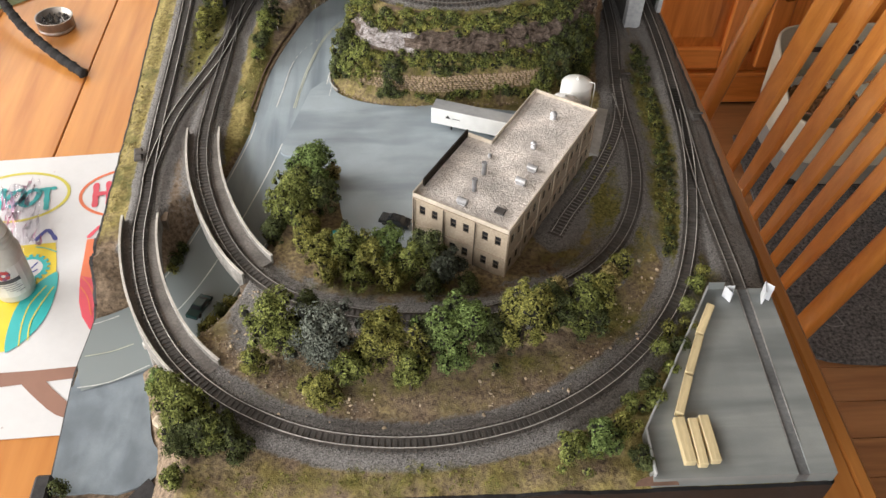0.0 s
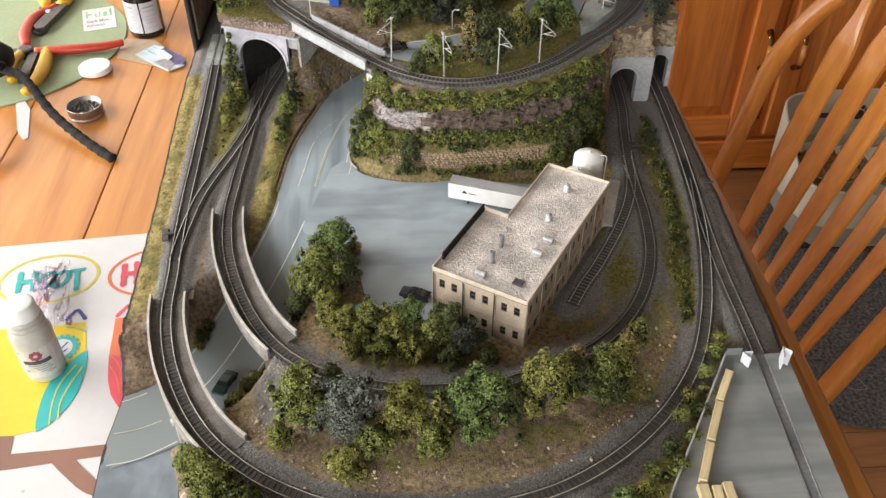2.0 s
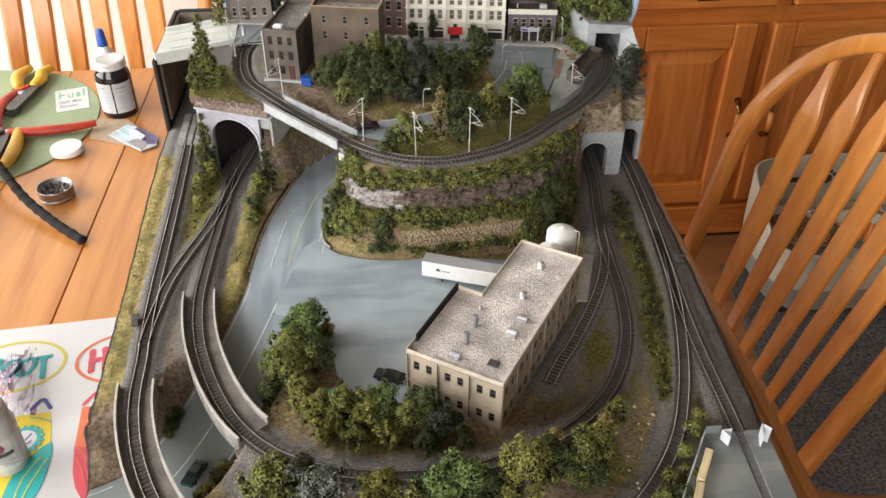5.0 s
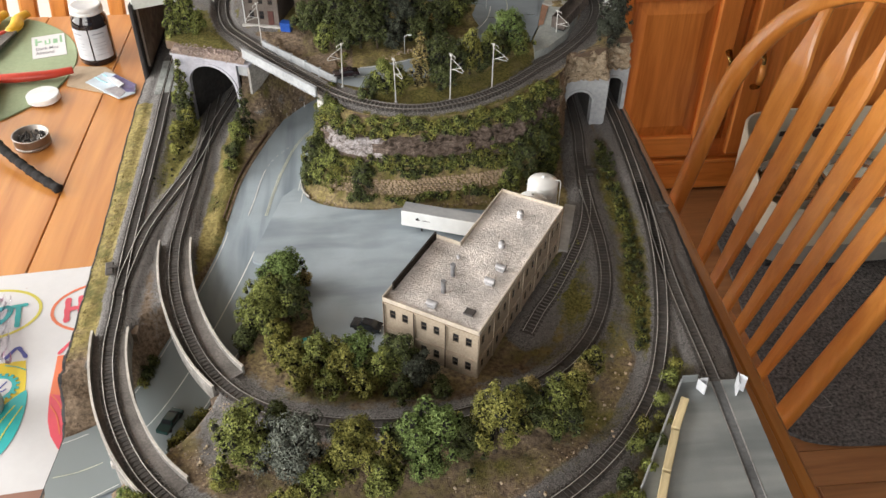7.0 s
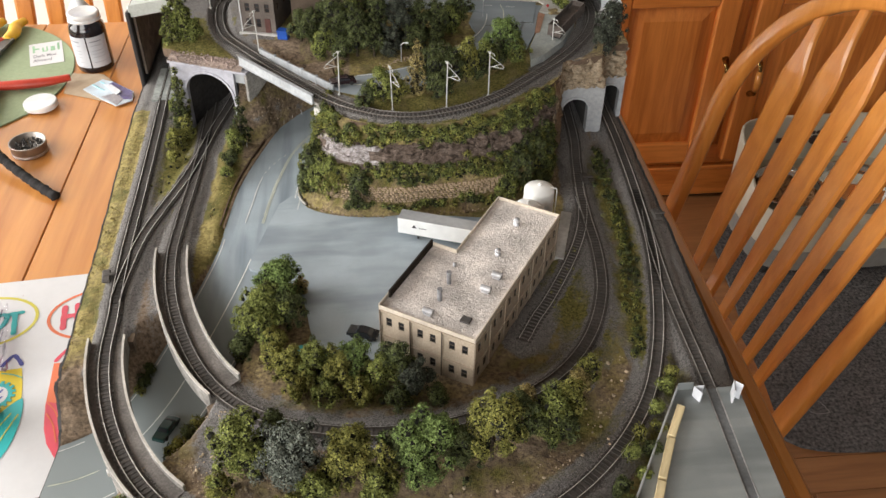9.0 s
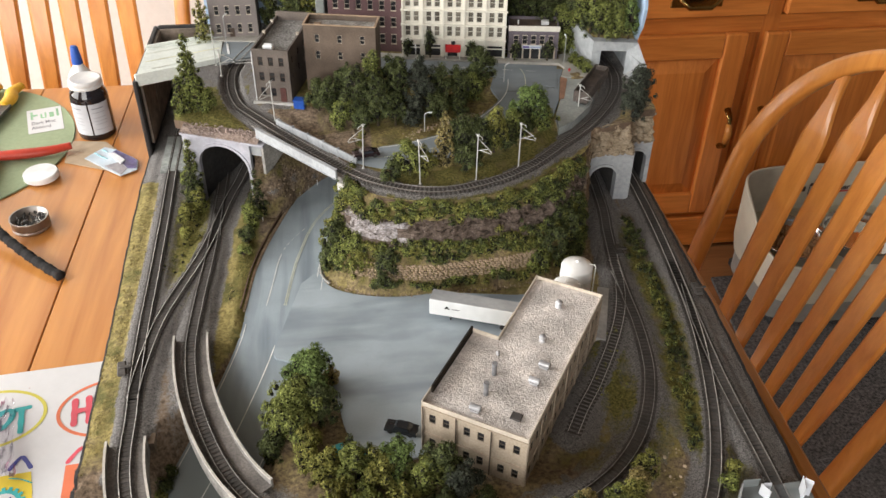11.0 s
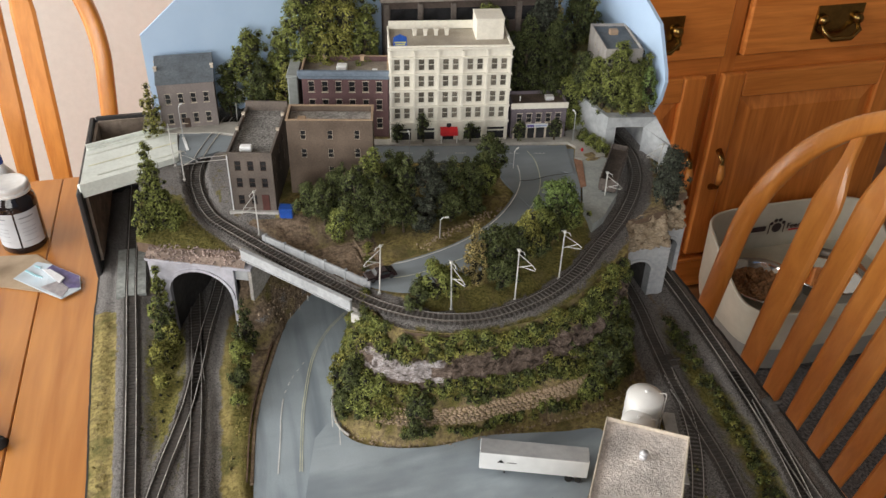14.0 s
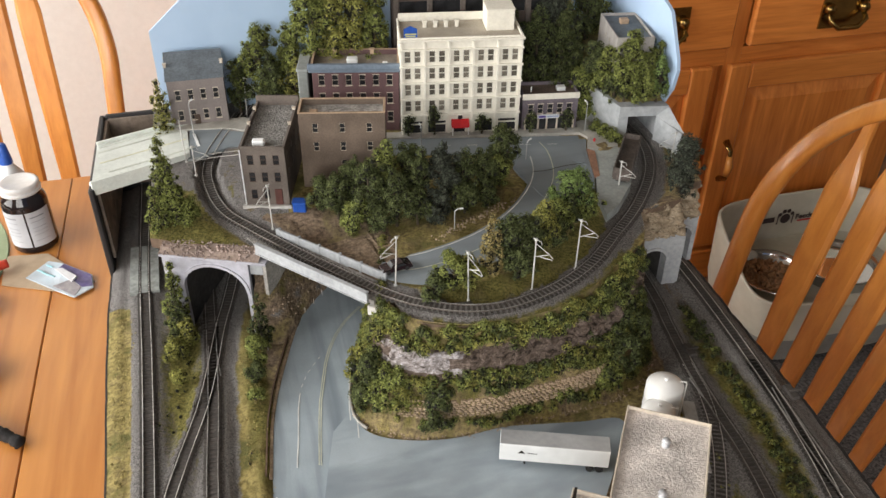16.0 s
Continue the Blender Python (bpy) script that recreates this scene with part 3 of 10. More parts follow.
h = np.where(open_air, np.maximum(h, 0.0038 * shoulder + h * (1 - shoulder)), h)
# the outer rim tapers to the edge boards
rim = np.minimum.reduce([gx - left_edge, right_edge - gx, gy - FRONT])
h = h - 0.004 * np.clip(1 - rim / 0.010, 0, 1) * open_air
# cover: ballast, grass, spare
edge_noise = fuzz(gx, gy, 60, 0.35, 2.0)
en2 = fuzz(gx, gy, 95, 0.5, 8.0)
bal = np.clip(1.25 - np.maximum(d_tr - 0.013, 0) / 0.011 + 0.6 * edge_noise, 0, 1)
bal = np.where((gx > 0.36) & (gy < 0.2) & (gy > -0.27) & (d_tr < 0.045), np.maximum(bal, 0.58 + 0.8 * edge_noise), bal)
bal = np.where(gx > right_edge - 0.016, 1.0, bal)
bal = np.maximum(bal, 0.75 * np.exp(-(((gx + 0.004) / 0.022) ** 2 + ((gy + 0.285) / 0.040) ** 2)))
bal = np.where((gx < -0.085) & (gy > -0.05) & (gy < 0.2) & (d_tr < 0.014), 1.0, bal)
bal = np.where((gx < -0.115) & (gy > -0.20) & (gy < 0.25), np.clip(1.2 - np.maximum(d_tr - 0.011, 0) / 0.006 + 0.6 * edge_noise, 0, 1), bal)
bal = np.where(low < -0.004, np.minimum(bal, 0.15), bal)
bal = np.where((gx < -0.10) & (gy > 0.255), 1.0, bal)
grass = 0.35 + 0.9 * edge_noise
grass = np.where(gx < left_edge + 0.034, 0.84 + 0.7 * edge_noise + 0.4 * en2, grass)
grass = np.where((gy < -0.428) & (gx > -0.03), 0.50 + 1.5 * edge_noise + 0.5 * en2, grass)
grass = np.where((gx > -0.05) & (gx < -0.015) & (gy > -0.12), 0.9 + 0.5 * edge_noise, grass)
grass = np.where((gx > -0.115) & (gx < -0.07) & (gy > 0.10), 0.95 + 0.4 * edge_noise, grass)
grass = np.where((gx > 0.29) & (gx < 0.42) & (gy < -0.30), 0.95 + 0.4 * edge_noise, grass)
grass = np.where(between < 1.0, 0.26 + 0.9 * edge_noise, grass)
bal = np.where((d_in < 0.030) & (gy < -0.18) & (gx > 0.0), np.maximum(bal, 0.48 + 0.8 * en2), bal)
grass = np.where((gx > 0.27) & (gx < 0.36) & (gy > -0.24) & (gy < 0.02), 0.75 + 0.8 * edge_noise, grass)
grass = np.where((gx > 0.05) & (gx < 0.34) & (gy > -0.03) & (gy < 0.04), 0.7 + 0.6 * edge_noise, grass)
grass = np.where((low < -0.006), 0.12 + 0.5 * edge_noise, grass)
grass = np.where((gx < -0.1) & (gy < -0.215), 0.05, grass)


def spot(x, y, rx, ry):
    return np.exp(-(((gx - x) / rx) ** 2 + ((gy - y) / ry) ** 2))


# moss beside the sidings, the hedge, the portal tracks and the slope between the loops
moss = np.where((d_tr > 0.0105), 0.0, -1.0) + 0.95 * spot(0.318, -0.150, 0.016, 0.045) + 1.25 * spot(0.384, -0.175, 0.013, 0.075) + 1.3 * spot(0.404, -0.02, 0.014, 0.11)
moss = moss + 1.5 * spot(-0.089, 0.13, 0.019, 0.11) + 1.2 * spot(-0.024, 0.08, 0.012, 0.10) + 0.6 * spot(0.10, -0.372, 0.10, 0.012) + 0.7 * spot(0.22, -0.352, 0.06, 0.014) + 0.9 * spot(0.30, -0.300, 0.03, 0.03) + 0.7 * spot(0.345, -0.205, 0.02, 0.04)
moss = moss + 0.9 * spot(0.36, -0.335, 0.03, 0.04) + 0.6 * spot(0.12, -0.445, 0.16, 0.012) + 0.75 * spot(0.12, -0.262, 0.08, 0.012)
moss = moss + np.where(d_tr > 0.0105, 1.0, 0.0) * (0.55 * spot(0.330, -0.130, 0.022, 0.075) + 0.55 * spot(0.285, -0.235, 0.030, 0.028) + 0.60 * spot(0.385, -0.230, 0.014, 0.050) + 0.45 * spot(0.400, -0.270, 0.020, 0.030))
moss = np.clip(moss * (0.85 + 1.2 * en2), 0, 1)
# stray gravel over the slope and pale gravel at the bridge's end
bal = np.where(between < 1.0, np.maximum(bal, 0.22 + 0.7 * en2), bal)
bal = np.maximum(bal, 0.85 * spot(0.000, -0.300, 0.02, 0.045))
# bare eroded earth at the board's edge and the dirt between the two bridges
eroded = spot(-0.132, -0.222, 0.026, 0.030)
dirt = spot(-0.078, -0.125, 0.016, 0.075)
grass = grass * (1 - 0.95 * np.clip(eroded * 1.6, 0, 1)) * (1 - 0.9 * np.clip(dirt * 1.4, 0, 1))
bal = np.where(d_tr > 0.014, bal * (1 - 0.8 * dirt) + 0.46 * dirt, bal)
moss = moss * (1 - np.clip(dirt, 0, 1)) * (1 - np.clip(eroded, 0, 1))
h = h + np.where(d_tr > 0.017, eroded, 0.0) * (fuzz(gx, gy, 85, 0.008, 4.0) + fuzz(gx, gy, 170, 0.005, 6.6) - 0.003)
h = np.maximum(h, -0.0475)
cover = np.clip(np.stack([bal, grass, moss], -1), 0, 1)
ground = new("ground", grid_mesh("ground", gx, gy, h, cover))
ground.data.materials.append(GROUND)
tagged(ground, "layout ground of grey ballast, straw-yellow turf and brown soil", "ground", kind="structure")


def ground_z(x, y):
    i = int(np.clip(round((y - FRONT) / step), 0, h.shape[0] - 1))
    j = int(np.clip(round((x - LEFT) / step), 0, h.shape[1] - 1))
    return float(h[i, j])


# black edge boards round the ground
frame_geo = {"front": Geo(), "left": Geo(), "right": Geo(), "back": Geo()}
sides = {"front": [(gx[0, k], gy[0, k], h[0, k]) for k in range(h.shape[1])], "left": [(gx[k, 0], gy[k, 0], h[k, 0]) for k in range(h.shape[0])],
         "right": [(gx[k, -1], gy[k, -1], h[k, -1]) for k in range(h.shape[0])], "back": [(gx[-1, k], gy[-1, k], h[-1, k]) for k in range(h.shape[1])]}
out = {"front": (0, -1), "left": (-1, 0), "right": (1, 0), "back": (0, 1)}
for side, pts in sides.items():
    ox, oy = out[side]
    for a, b in zip(pts[:-1], pts[1:]):
        crumbled = math.exp(-(((a[1] + 0.215) / 0.035) ** 2)) if side == "left" else 0.0
        wide = 0.003 if side != "left" else 0.0016 + 0.0022 * crumbled * (0.6 + 0.25 * math.sin(a[1] * 310) + 0.15 * math.sin(a[1] * 730))
        q = [(p[0] + ox * d, p[1] + oy * d, zz) for p in (a, b) for d, zz in ((0.0, p[2] + 0.0004), (wide, p[2] + 0.0002), (wide, TABLE_Z + 0.0002))]
        frame_geo[side].add(q, [(0, 1, 4, 3), (1, 2, 5, 4)])
    tagged(part(f"trim_{side}", frame_geo[side], BLACK), "black painted edge board of the layout", "trim", kind="structure")

# roads
road = Geo()
centre = LOW_ROAD
half = 0.0375
lift = np.array([0, 0, 0.0008])
keep = centre[:, 0] > LEFT + 0.002
cols = [offset(centre, d)[keep] + lift for d in np.linspace(-half, half, 9)]
for a, b in zip(cols[:-1], cols[1:]):
    a, b = a.copy(), b.copy()
    a[:, 0], b[:, 0] = np.maximum(a[:, 0], left_at(a[:, 1]) + 0.0005), np.maximum(b[:, 0], left_at(b[:, 1]) + 0.0005)
    road.ribbon(b, a)
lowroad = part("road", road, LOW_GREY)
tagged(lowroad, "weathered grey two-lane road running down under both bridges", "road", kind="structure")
lot_geo = Geo()
lot_pts = [(-0.1490, -0.325), (-0.1440, -0.40), (-0.1425, -0.4215), (-0.130, -0.4235), (-0.112, -0.4220), (-0.092, -0.4245), (-0.078, -0.4200), (-0.067, -0.4130), (-0.0615, -0.4060), (-0.0605, -0.3990), (-0.0640, -0.3910), (-0.0715, -0.3820), (-0.0755, -0.3720), (-0.0790, -0.3550), (-0.0800, -0.3400), (-0.0830, -0.3250), (-0.085, -0.305), (-0.12, -0.315)]
lot_geo.prism(lot_pts, -0.0475, -0.0449)
lot_geo.prism([(-0.1490, -0.325), (-0.12, -0.315), (-0.085, -0.306), (-0.055, -0.262), (-0.095, -0.232), (-0.1440, -0.243)], -0.0485, -0.0472)
tagged(part("pavement", lot_geo, LOT_GREY), "grey paved lot beside the lower road", "pavement", kind="structure")
yard = Geo()
yard_pts = [(0.035, 0.03), (0.020, -0.03), (0.010, -0.075), (0.022, -0.085), (0.045, -0.10), (0.066, -0.13), (0.075, -0.175), (0.085, -0.195), (0.115, -0.208), (0.142, -0.21), (0.20, -0.14), (0.27, -0.05), (0.285, -0.018), (0.25, -0.012), (0.215, -0.006), (0.18, -0.001), (0.14, -0.003), (0.105, 0.002), (0.075, 0.014), (0.060, 0.030), (0.055, 0.05)]
ys = spline([(*p, 0) for p in yard_pts + yard_pts[:1]], 0.005)[:-1]
yard.prism([tuple(p[:2]) for p in ys], -0.001, 0.00125)
tagged(part("pavement", yard, ASPHALT), "smooth grey factory yard with dark tyre smudges", "pavement", kind="structure")


def line_paint(name, line, width, material, label, dz=0.0013, dashes=None):
    g = Geo()
    runs = [line] if not dashes else [line[i : i + dashes[0]] for i in range(0, len(line) - 1, dashes[0] + dashes[1])]
    for run in runs:
        if len(run) > 1:
            up_ = np.array([0, 0, dz])
            g.ribbon(offset(run, width / 2) + up_, offset(run, -width / 2) + up_)
    return tagged(part(name, g, material), label, "road marking", kind="structure")


def part_line(line, y0, y1):
    return line[(line[:, 1] < y1) & (line[:, 1] > y0)]


mid_line = spline([(0.0190, -0.004, 0), (0.0235, 0.030, 0), (0.0280, 0.061, 0), (0.0320, 0.080, 0), (0.0455, 0.132, 0), (0.0650, 0.170, 0), (0.0880, 0.196, 0)], 0.004)
for side in (-0.0009, 0.0009):
    line_paint("road_marking", offset(mid_line, side), 0.0008, YELLOW_LINE, "worn double yellow centre line")
line_paint("road_marking", spline([(0.0520, 0.040, 0), (0.0545, 0.062, 0), (0.0630, 0.106, 0), (0.0730, 0.132, 0), (0.0850, 0.153, 0)], 0.004), 0.0009, WHITE_LINE, "thin white edge line")
line_paint("road_marking", spline([(0.0000, -0.002, 0), (0.0050, 0.032, 0), (0.0090, 0.065, 0), (0.0130, 0.085, 0)], 0.004), 0.0009, WHITE_LINE, "worn white lane line")
line_paint("road_marking", spline([(0.0150, 0.092, 0), (0.0240, 0.111, 0), (0.0400, 0.133, 0)], 0.002), 0.0007, WHITE_LINE, "broken white lane line", 0.0013, (3, 2))
line_paint("road_marking", part_line(LOW_ROAD, -0.262, -0.055), 0.0010, WHITE_LINE, "faded pale lane line")
line_paint("road_marking", offset(part_line(LOW_ROAD, -0.232, -0.03), 0.0345), 0.0009, WHITE_LINE, "thin white edge line")
line_paint("road_marking", offset(part_line(LOW_ROAD, -0.232, -0.12), -0.0345), 0.0009, WHITE_LINE, "thin white edge line")
line_paint("road_marking", offset(part_line(LOW_ROAD, 0.02, 0.2), -0.0355), 0.0008, WHITE_LINE, "thin white edge line")
for a, mid, b, mt, lab in [((-0.1448, -0.2940), (-0.1210, -0.2885), (-0.0880, -0.2730), YELLOW_LINE, "pale yellow centre line"), ((-0.1455, -0.2585), (-0.1320, -0.2530), (-0.1040, -0.2390), WHITE_LINE, "white edge line"), ((-0.1435, -0.3265), (-0.1180, -0.3215), (-0.0880, -0.3055), WHITE_LINE, "white edge line")]:
    ln = spline([(*a, -0.0445), (*mid, -0.0444), (*b, -0.0440)], 0.004)
    line_paint("road_marking", ln, 0.0008, mt, lab, 0.0006)

# ---- upper level: deck, hill face ----
FRONT_EDGE = [(-0.104, 0.226), (-0.095, 0.221), (-0.006, 0.183), (-0.001, 0.203), (0.010, 0.208), (0.100, 0.108), (0.1015, 0.080), (0.108, 0.056), (0.125, 0.042), (0.15, 0.033), (0.185, 0.0285), (0.235, 0.035), (0.285, 0.060), (0.325, 0.090), (0.352, 0.108), (0.366, 0.132), (0.374, 0.163), (0.426, 0.170), (0.431, 0.197), (0.463, 0.198)]
dx = np.linspace(-0.104, RIGHT, 190)
front_y = np.interp(dx, [p[0] for p in FRONT_EDGE], [p[1] for p in FRONT_EDGE])
vv = np.linspace(0, 1, 110)
ux, uv = np.meshgrid(dx, vv)
uy = front_y[None, :] * (1 - uv) + BACK * uv
d_up, _ = near(ux, uy, UPPER[::2])
d_tr2, i_tr2 = near(ux, uy, TOWN_ROAD[::2])
town = sstep(0.19, 0.30, uy) * 0.0085
bank = sstep(0.012, 0.03, d_up)
uz = DECK - 0.003 + town + bank * (fuzz(ux, uy, 40, 0.003, 4.4) + fuzz(ux, uy, 120, 0.0012, 7.0) + 0.003)
uz = np.where(uy > 0.29, DECK + 0.0085 - 0.002, uz)
uz = np.where((d_tr2 < 0.029) & (d_up > 0.013), TOWN_ROAD[::2][i_tr2, 2] - 0.0025, uz)
uz = np.where(d_up < 0.012, DECK - 0.0005, uz)
apron = (ux > 0.272) & (ux < 0.378) & (uy > 0.184) & (uy < 0.30) & (d_up > 0.02)
uz = np.where(apron, np.minimum(uz, 0.1022), uz)
# the dip between the loop and the town road
dip = np.exp(-(((ux - 0.07) / 0.03) ** 2 + ((uy - 0.19) / 0.02) ** 2)) * 0.008
uz = uz - dip * (d_up > 0.016)
un = fuzz(ux, uy, 60, 0.35, 6.0)
ub = np.clip(1.2 - np.maximum(d_up - 0.011, 0) / 0.011 + 0.6 * un, 0, 1)
ub = np.where((ux < 0.03) & (uy > 0.24), np.maximum(ub, 0.72 + un), ub)
ug = np.clip(0.75 + 0.9 * un, 0, 1)
ug = np.where((ux > 0.0) & (ux < 0.12) & (uy > 0.115) & (uy < 0.24), 0.10 + 0.5 * un, ug)
ug = np.where((ux > 0.36), 0.45 + un, ug)
um = np.where((d_up > 0.0125) & (d_up < 0.04) & (ux > 0.13) & (ux < 0.33) & (uy < 0.20), 0.75 + 1.3 * un, 0.0)
um = np.maximum(um, np.where((ux < -0.02) & (uy < 0.30) & (d_up > 0.016), 0.75 + un, 0.0))
um = np.maximum(um, np.where((uy > 0.19) & (uy < 0.25) & (ux > 0.06) & (ux < 0.26) & (d_tr2 > 0.028), 0.35 + 1.4 * un, 0.0))
deck = new("ground_upper", grid_mesh("ground_upper", ux, uy, uz, np.clip(np.stack([ub, ug, um], -1), 0, 1)))
deck.data.materials.append(GROUND)
tagged(deck, "raised layout ground with ballast, turf and soil under the town", "ground", kind="structure")
under = Geo()
under.ribbon([(x, y, DECK - 0.008) for x, y in zip(dx, front_y)], [(x, BACK, DECK - 0.008) for x in dx])
under.ribbon([(x, y, z) for x, y, z in zip(dx, front_y, uz[0])], [(x, y, DECK - 0.008) for x, y in zip(dx, front_y)])
tagged(part("ground_board", under, surf("brown plaster board", (0.16, 0.11, 0.075), (0.09, 0.06, 0.04), 120, 0.9, 0.3)), "brown underside of the raised ground", "ground board", kind="structure")


def upper_z(x, y):
    j = int(np.clip(round((x + 0.104) / (RIGHT + 0.104) * 189), 0, 189))
    fy = front_y[j]
    i = int(np.clip(round((y - fy) / (BACK - fy) * 109), 0, 109))
    return float(uz[i, j])


TOP = spline([(0.118, 0.19, 0), (0.106, 0.135, 0), (0.098, 0.092, 0), (0.101, 0.070, 0), (0.112, 0.054, 0), (0.13, 0.0425, 0), (0.155, 0.0345, 0), (0.19, 0.030, 0), (0.24, 0.038, 0), (0.288, 0.063, 0), (0.327, 0.093, 0), (0.355, 0.112, 0)], 0.0022)
BASE = spline([(0.105, 0.20, 0), (0.083, 0.150, 0), (0.063, 0.10, 0), (0.056, 0.065, 0), (0.057, 0.040, 0), (0.071, 0.0205, 0), (0.10, 0.005, 0), (0.145, -0.003, 0), (0.20, -0.002, 0), (0.262, 0.002, 0), (0.325, 0.018, 0), (0.353, 0.062, 0), (0.357, 0.105, 0)], 0.0022)
nu = 240
ti, bi = np.linspace(0, len(TOP) - 1, nu), np.linspace(0, len(BASE) - 1, nu)
tp = np.stack([np.interp(ti, np.arange(len(TOP)), TOP[:, k]) for k in range(3)], 1)
bp_ = np.stack([np.interp(bi, np.arange(len(BASE)), BASE[:, k]) for k in range(3)], 1)
PROFILE = [(0.0, -0.002), (0.14, 0.003), (0.26, 0.008), (0.33, 0.013), (0.40, 0.031), (0.47, 0.035), (0.60, 0.046), (0.655, 0.053), (0.70, 0.071), (0.78, 0.078), (0.90, 0.089), (1.0, 0.0955)]
nv = 70
pv = np.linspace(0, 1, nv)
pz = np.interp(pv, [p[0] for p in PROFILE], [p[1] for p in PROFILE])
hx = bp_[None, :, 0] * (1 - pv[:, None]) + tp[None, :, 0] * pv[:, None]
hy = bp_[None, :, 1] * (1 - pv[:, None]) + tp[None, :, 1] * pv[:, None]
hz = np.repeat(pz[:, None], nu, 1)
out_dir = bp_[:, :2] - tp[:, :2]
out_dir /= np.linalg.norm(out_dir, axis=1)[:, None]
uu = np.linspace(0, 1, nu)
cliff = np.exp(-(((pv - 0.70) / 0.07) ** 2))
crag = np.zeros((nv, nu))
for i in range(nv):
    for j in range(nu):
        vd = noise.voronoi(Vector((hx[i, j] * 110, hy[i, j] * 110, hz[i, j] * 300)))[0]
        crag[i, j] = (0.35 - min(0.7, vd[1] - vd[0])) * -0.005 * cliff[i] + noise.turbulence(Vector((hx[i, j] * 150, hy[i, j] * 150, hz[i, j] * 100)), 4, True) * 0.0085 * cliff[i] + noise.noise(Vector((hx[i, j] * 50, hy[i, j] * 50, hz[i, j] * 50))) * 0.0022
hx += crag * out_dir[None, :, 0]
hy += crag * out_dir[None, :, 1]
hz += crag * 0.35 * (pv[:, None] > 0.02)
hn = fuzz(hx, hy, 60, 0.3, 3.0)
hg = np.clip(np.where(pv[:, None] < 0.2, 0.58, 0.55) + 1.3 * hn, 0, 1)
hm = np.clip(np.where(pv[:, None] < 0.3, 0.15, 0.25) + 1.5 * fuzz(hx, hy, 80, 0.5, 11.0), 0, 1)
hill = new("ground_hill", grid_mesh("ground_hill", hx, hy, hz, np.stack([0 * hg, hg, hm], -1)))
hill.data.materials.append(GROUND)
hill.data.materials.append(ROCK)
hill.data.materials.append(CRAG)
faces_v = np.repeat((pv[:-1] + pv[1:])[:, None] / 2, nu - 1, 1)
faces_u = np.repeat(((uu[:-1] + uu[1:]) / 2)[None, :], nv - 1, 0)
rocky = (faces_v > 0.60 + 0.02 * np.sin(faces_u * 40)) & (faces_v < 0.79 + 0.025 * np.sin(faces_u * 57)) & (faces_u > 0.24)
crags = rocky & (faces_v > 0.655) & (faces_v < 0.745) & (np.abs(faces_u - 0.385) < 0.075 + 0.02 * np.sin(faces_v * 90))
hill.data.polygons.foreach_set("material_index", (rocky.astype(int) + crags).ravel())
tagged(hill, "terraced model hillside with a pale rock ledge", "hillside", kind="structure")


kerb = Geo()
kl = BASE[int(len(BASE) * 0.06) : int(len(BASE) * 0.34)]
kerb.sweep(offset(np.c_[kl[:, :2], np.full(len(kl), 0.0)], 0.0)[:, :3], [(-0.0006, 0.0), (0.0006, 0.0), (0.0006, 0.0030), (-0.0006, 0.0030)])
tagged(part("kerb", kerb, surf("pale kerb strip", (0.46, 0.44, 0.40), (0.30, 0.28, 0.25), 300, 0.9, 0.3)), "thin pale kerb along the hill's foot", "kerb", kind="structure")


rk = part_line(LOW_ROAD, -0.012, 0.205)
verge = Geo().sweep(np.c_[offset(rk, 0.0385)[:, :2], np.full(len(rk), 0.0)], [(-0.0012, -0.001), (0.0026, -0.001), (0.0016, 0.0022), (-0.0006, 0.0016)])
tagged(part("trim_verge", verge, surf("pinkish tan verge", (0.40, 0.30, 0.21), (0.21, 0.150, 0.100), 380, 0.95, 0.6, scale2=70, amount2=0.3)), "crumbly tan verge along the road's outer edge", "verge", kind="structure")
ridge = Geo().sweep(np.c_[offset(rk, 0.0428)[:, :2], np.full(len(rk), 0.0)], [(-0.0007, -0.001), (0.0007, -0.001), (0.0007, 0.0042), (-0.0007, 0.0042)])
tagged(part("kerb_ridge", ridge, surf("dark brown ridge", (0.15, 0.092, 0.058), (0.075, 0.048, 0.032), 300, 0.95, 0.4)), "thin dark brown edging strip beside the road", "kerb", kind="structure")


def hill_at(u, v):
    i, j = int(np.clip(v * (nv - 1), 0, nv - 1)), int(np.clip(u * (nu - 1), 0, nu - 1))
    return Vector((hx[i, j], hy[i, j], hz[i, j])), Vector((out_dir[j, 0], out_dir[j, 1], 0))


# earth bank beside the road under the rail bridge
bank_geo_top = spline([(-0.012, 0.180, 0.090), (0.0, 0.20, 0.095), (0.03, 0.24, 0.095), (0.08, 0.28, 0.095)], 0.004)
bank_geo_low = spline([(-0.022, 0.168, 0.0), (0.008, 0.160, 0.0), (0.035, 0.205, 0.0), (0.075, 0.255, 0.0)], 0.004)
nb = 50
bt = np.stack([np.interp(np.linspace(0, len(bank_geo_top) - 1, nb), np.arange(len(bank_geo_top)), bank_geo_top[:, k]) for k in range(3)], 1)
bl = np.stack([np.interp(np.linspace(0, len(bank_geo_low) - 1, nb), np.arange(len(bank_geo_low)), bank_geo_low[:, k]) for k in range(3)], 1)
w = np.linspace(0, 1, 24)[:, None]
bx, by, bz = (bl[None, :, k] * (1 - w) + bt[None, :, k] * w for k in range(3))
bx = bx + fuzz(bx + bz, by, 60, 0.003, 2.2)
cov = np.clip(np.stack([0.15 + fuzz(bx, bz, 90, 0.8, 1.0), 0.15 + fuzz(bx, bz, 50, 0.8, 4.0), 0.1 + fuzz(by, bz, 60, 0.9, 7.0)], -1), 0, 1)
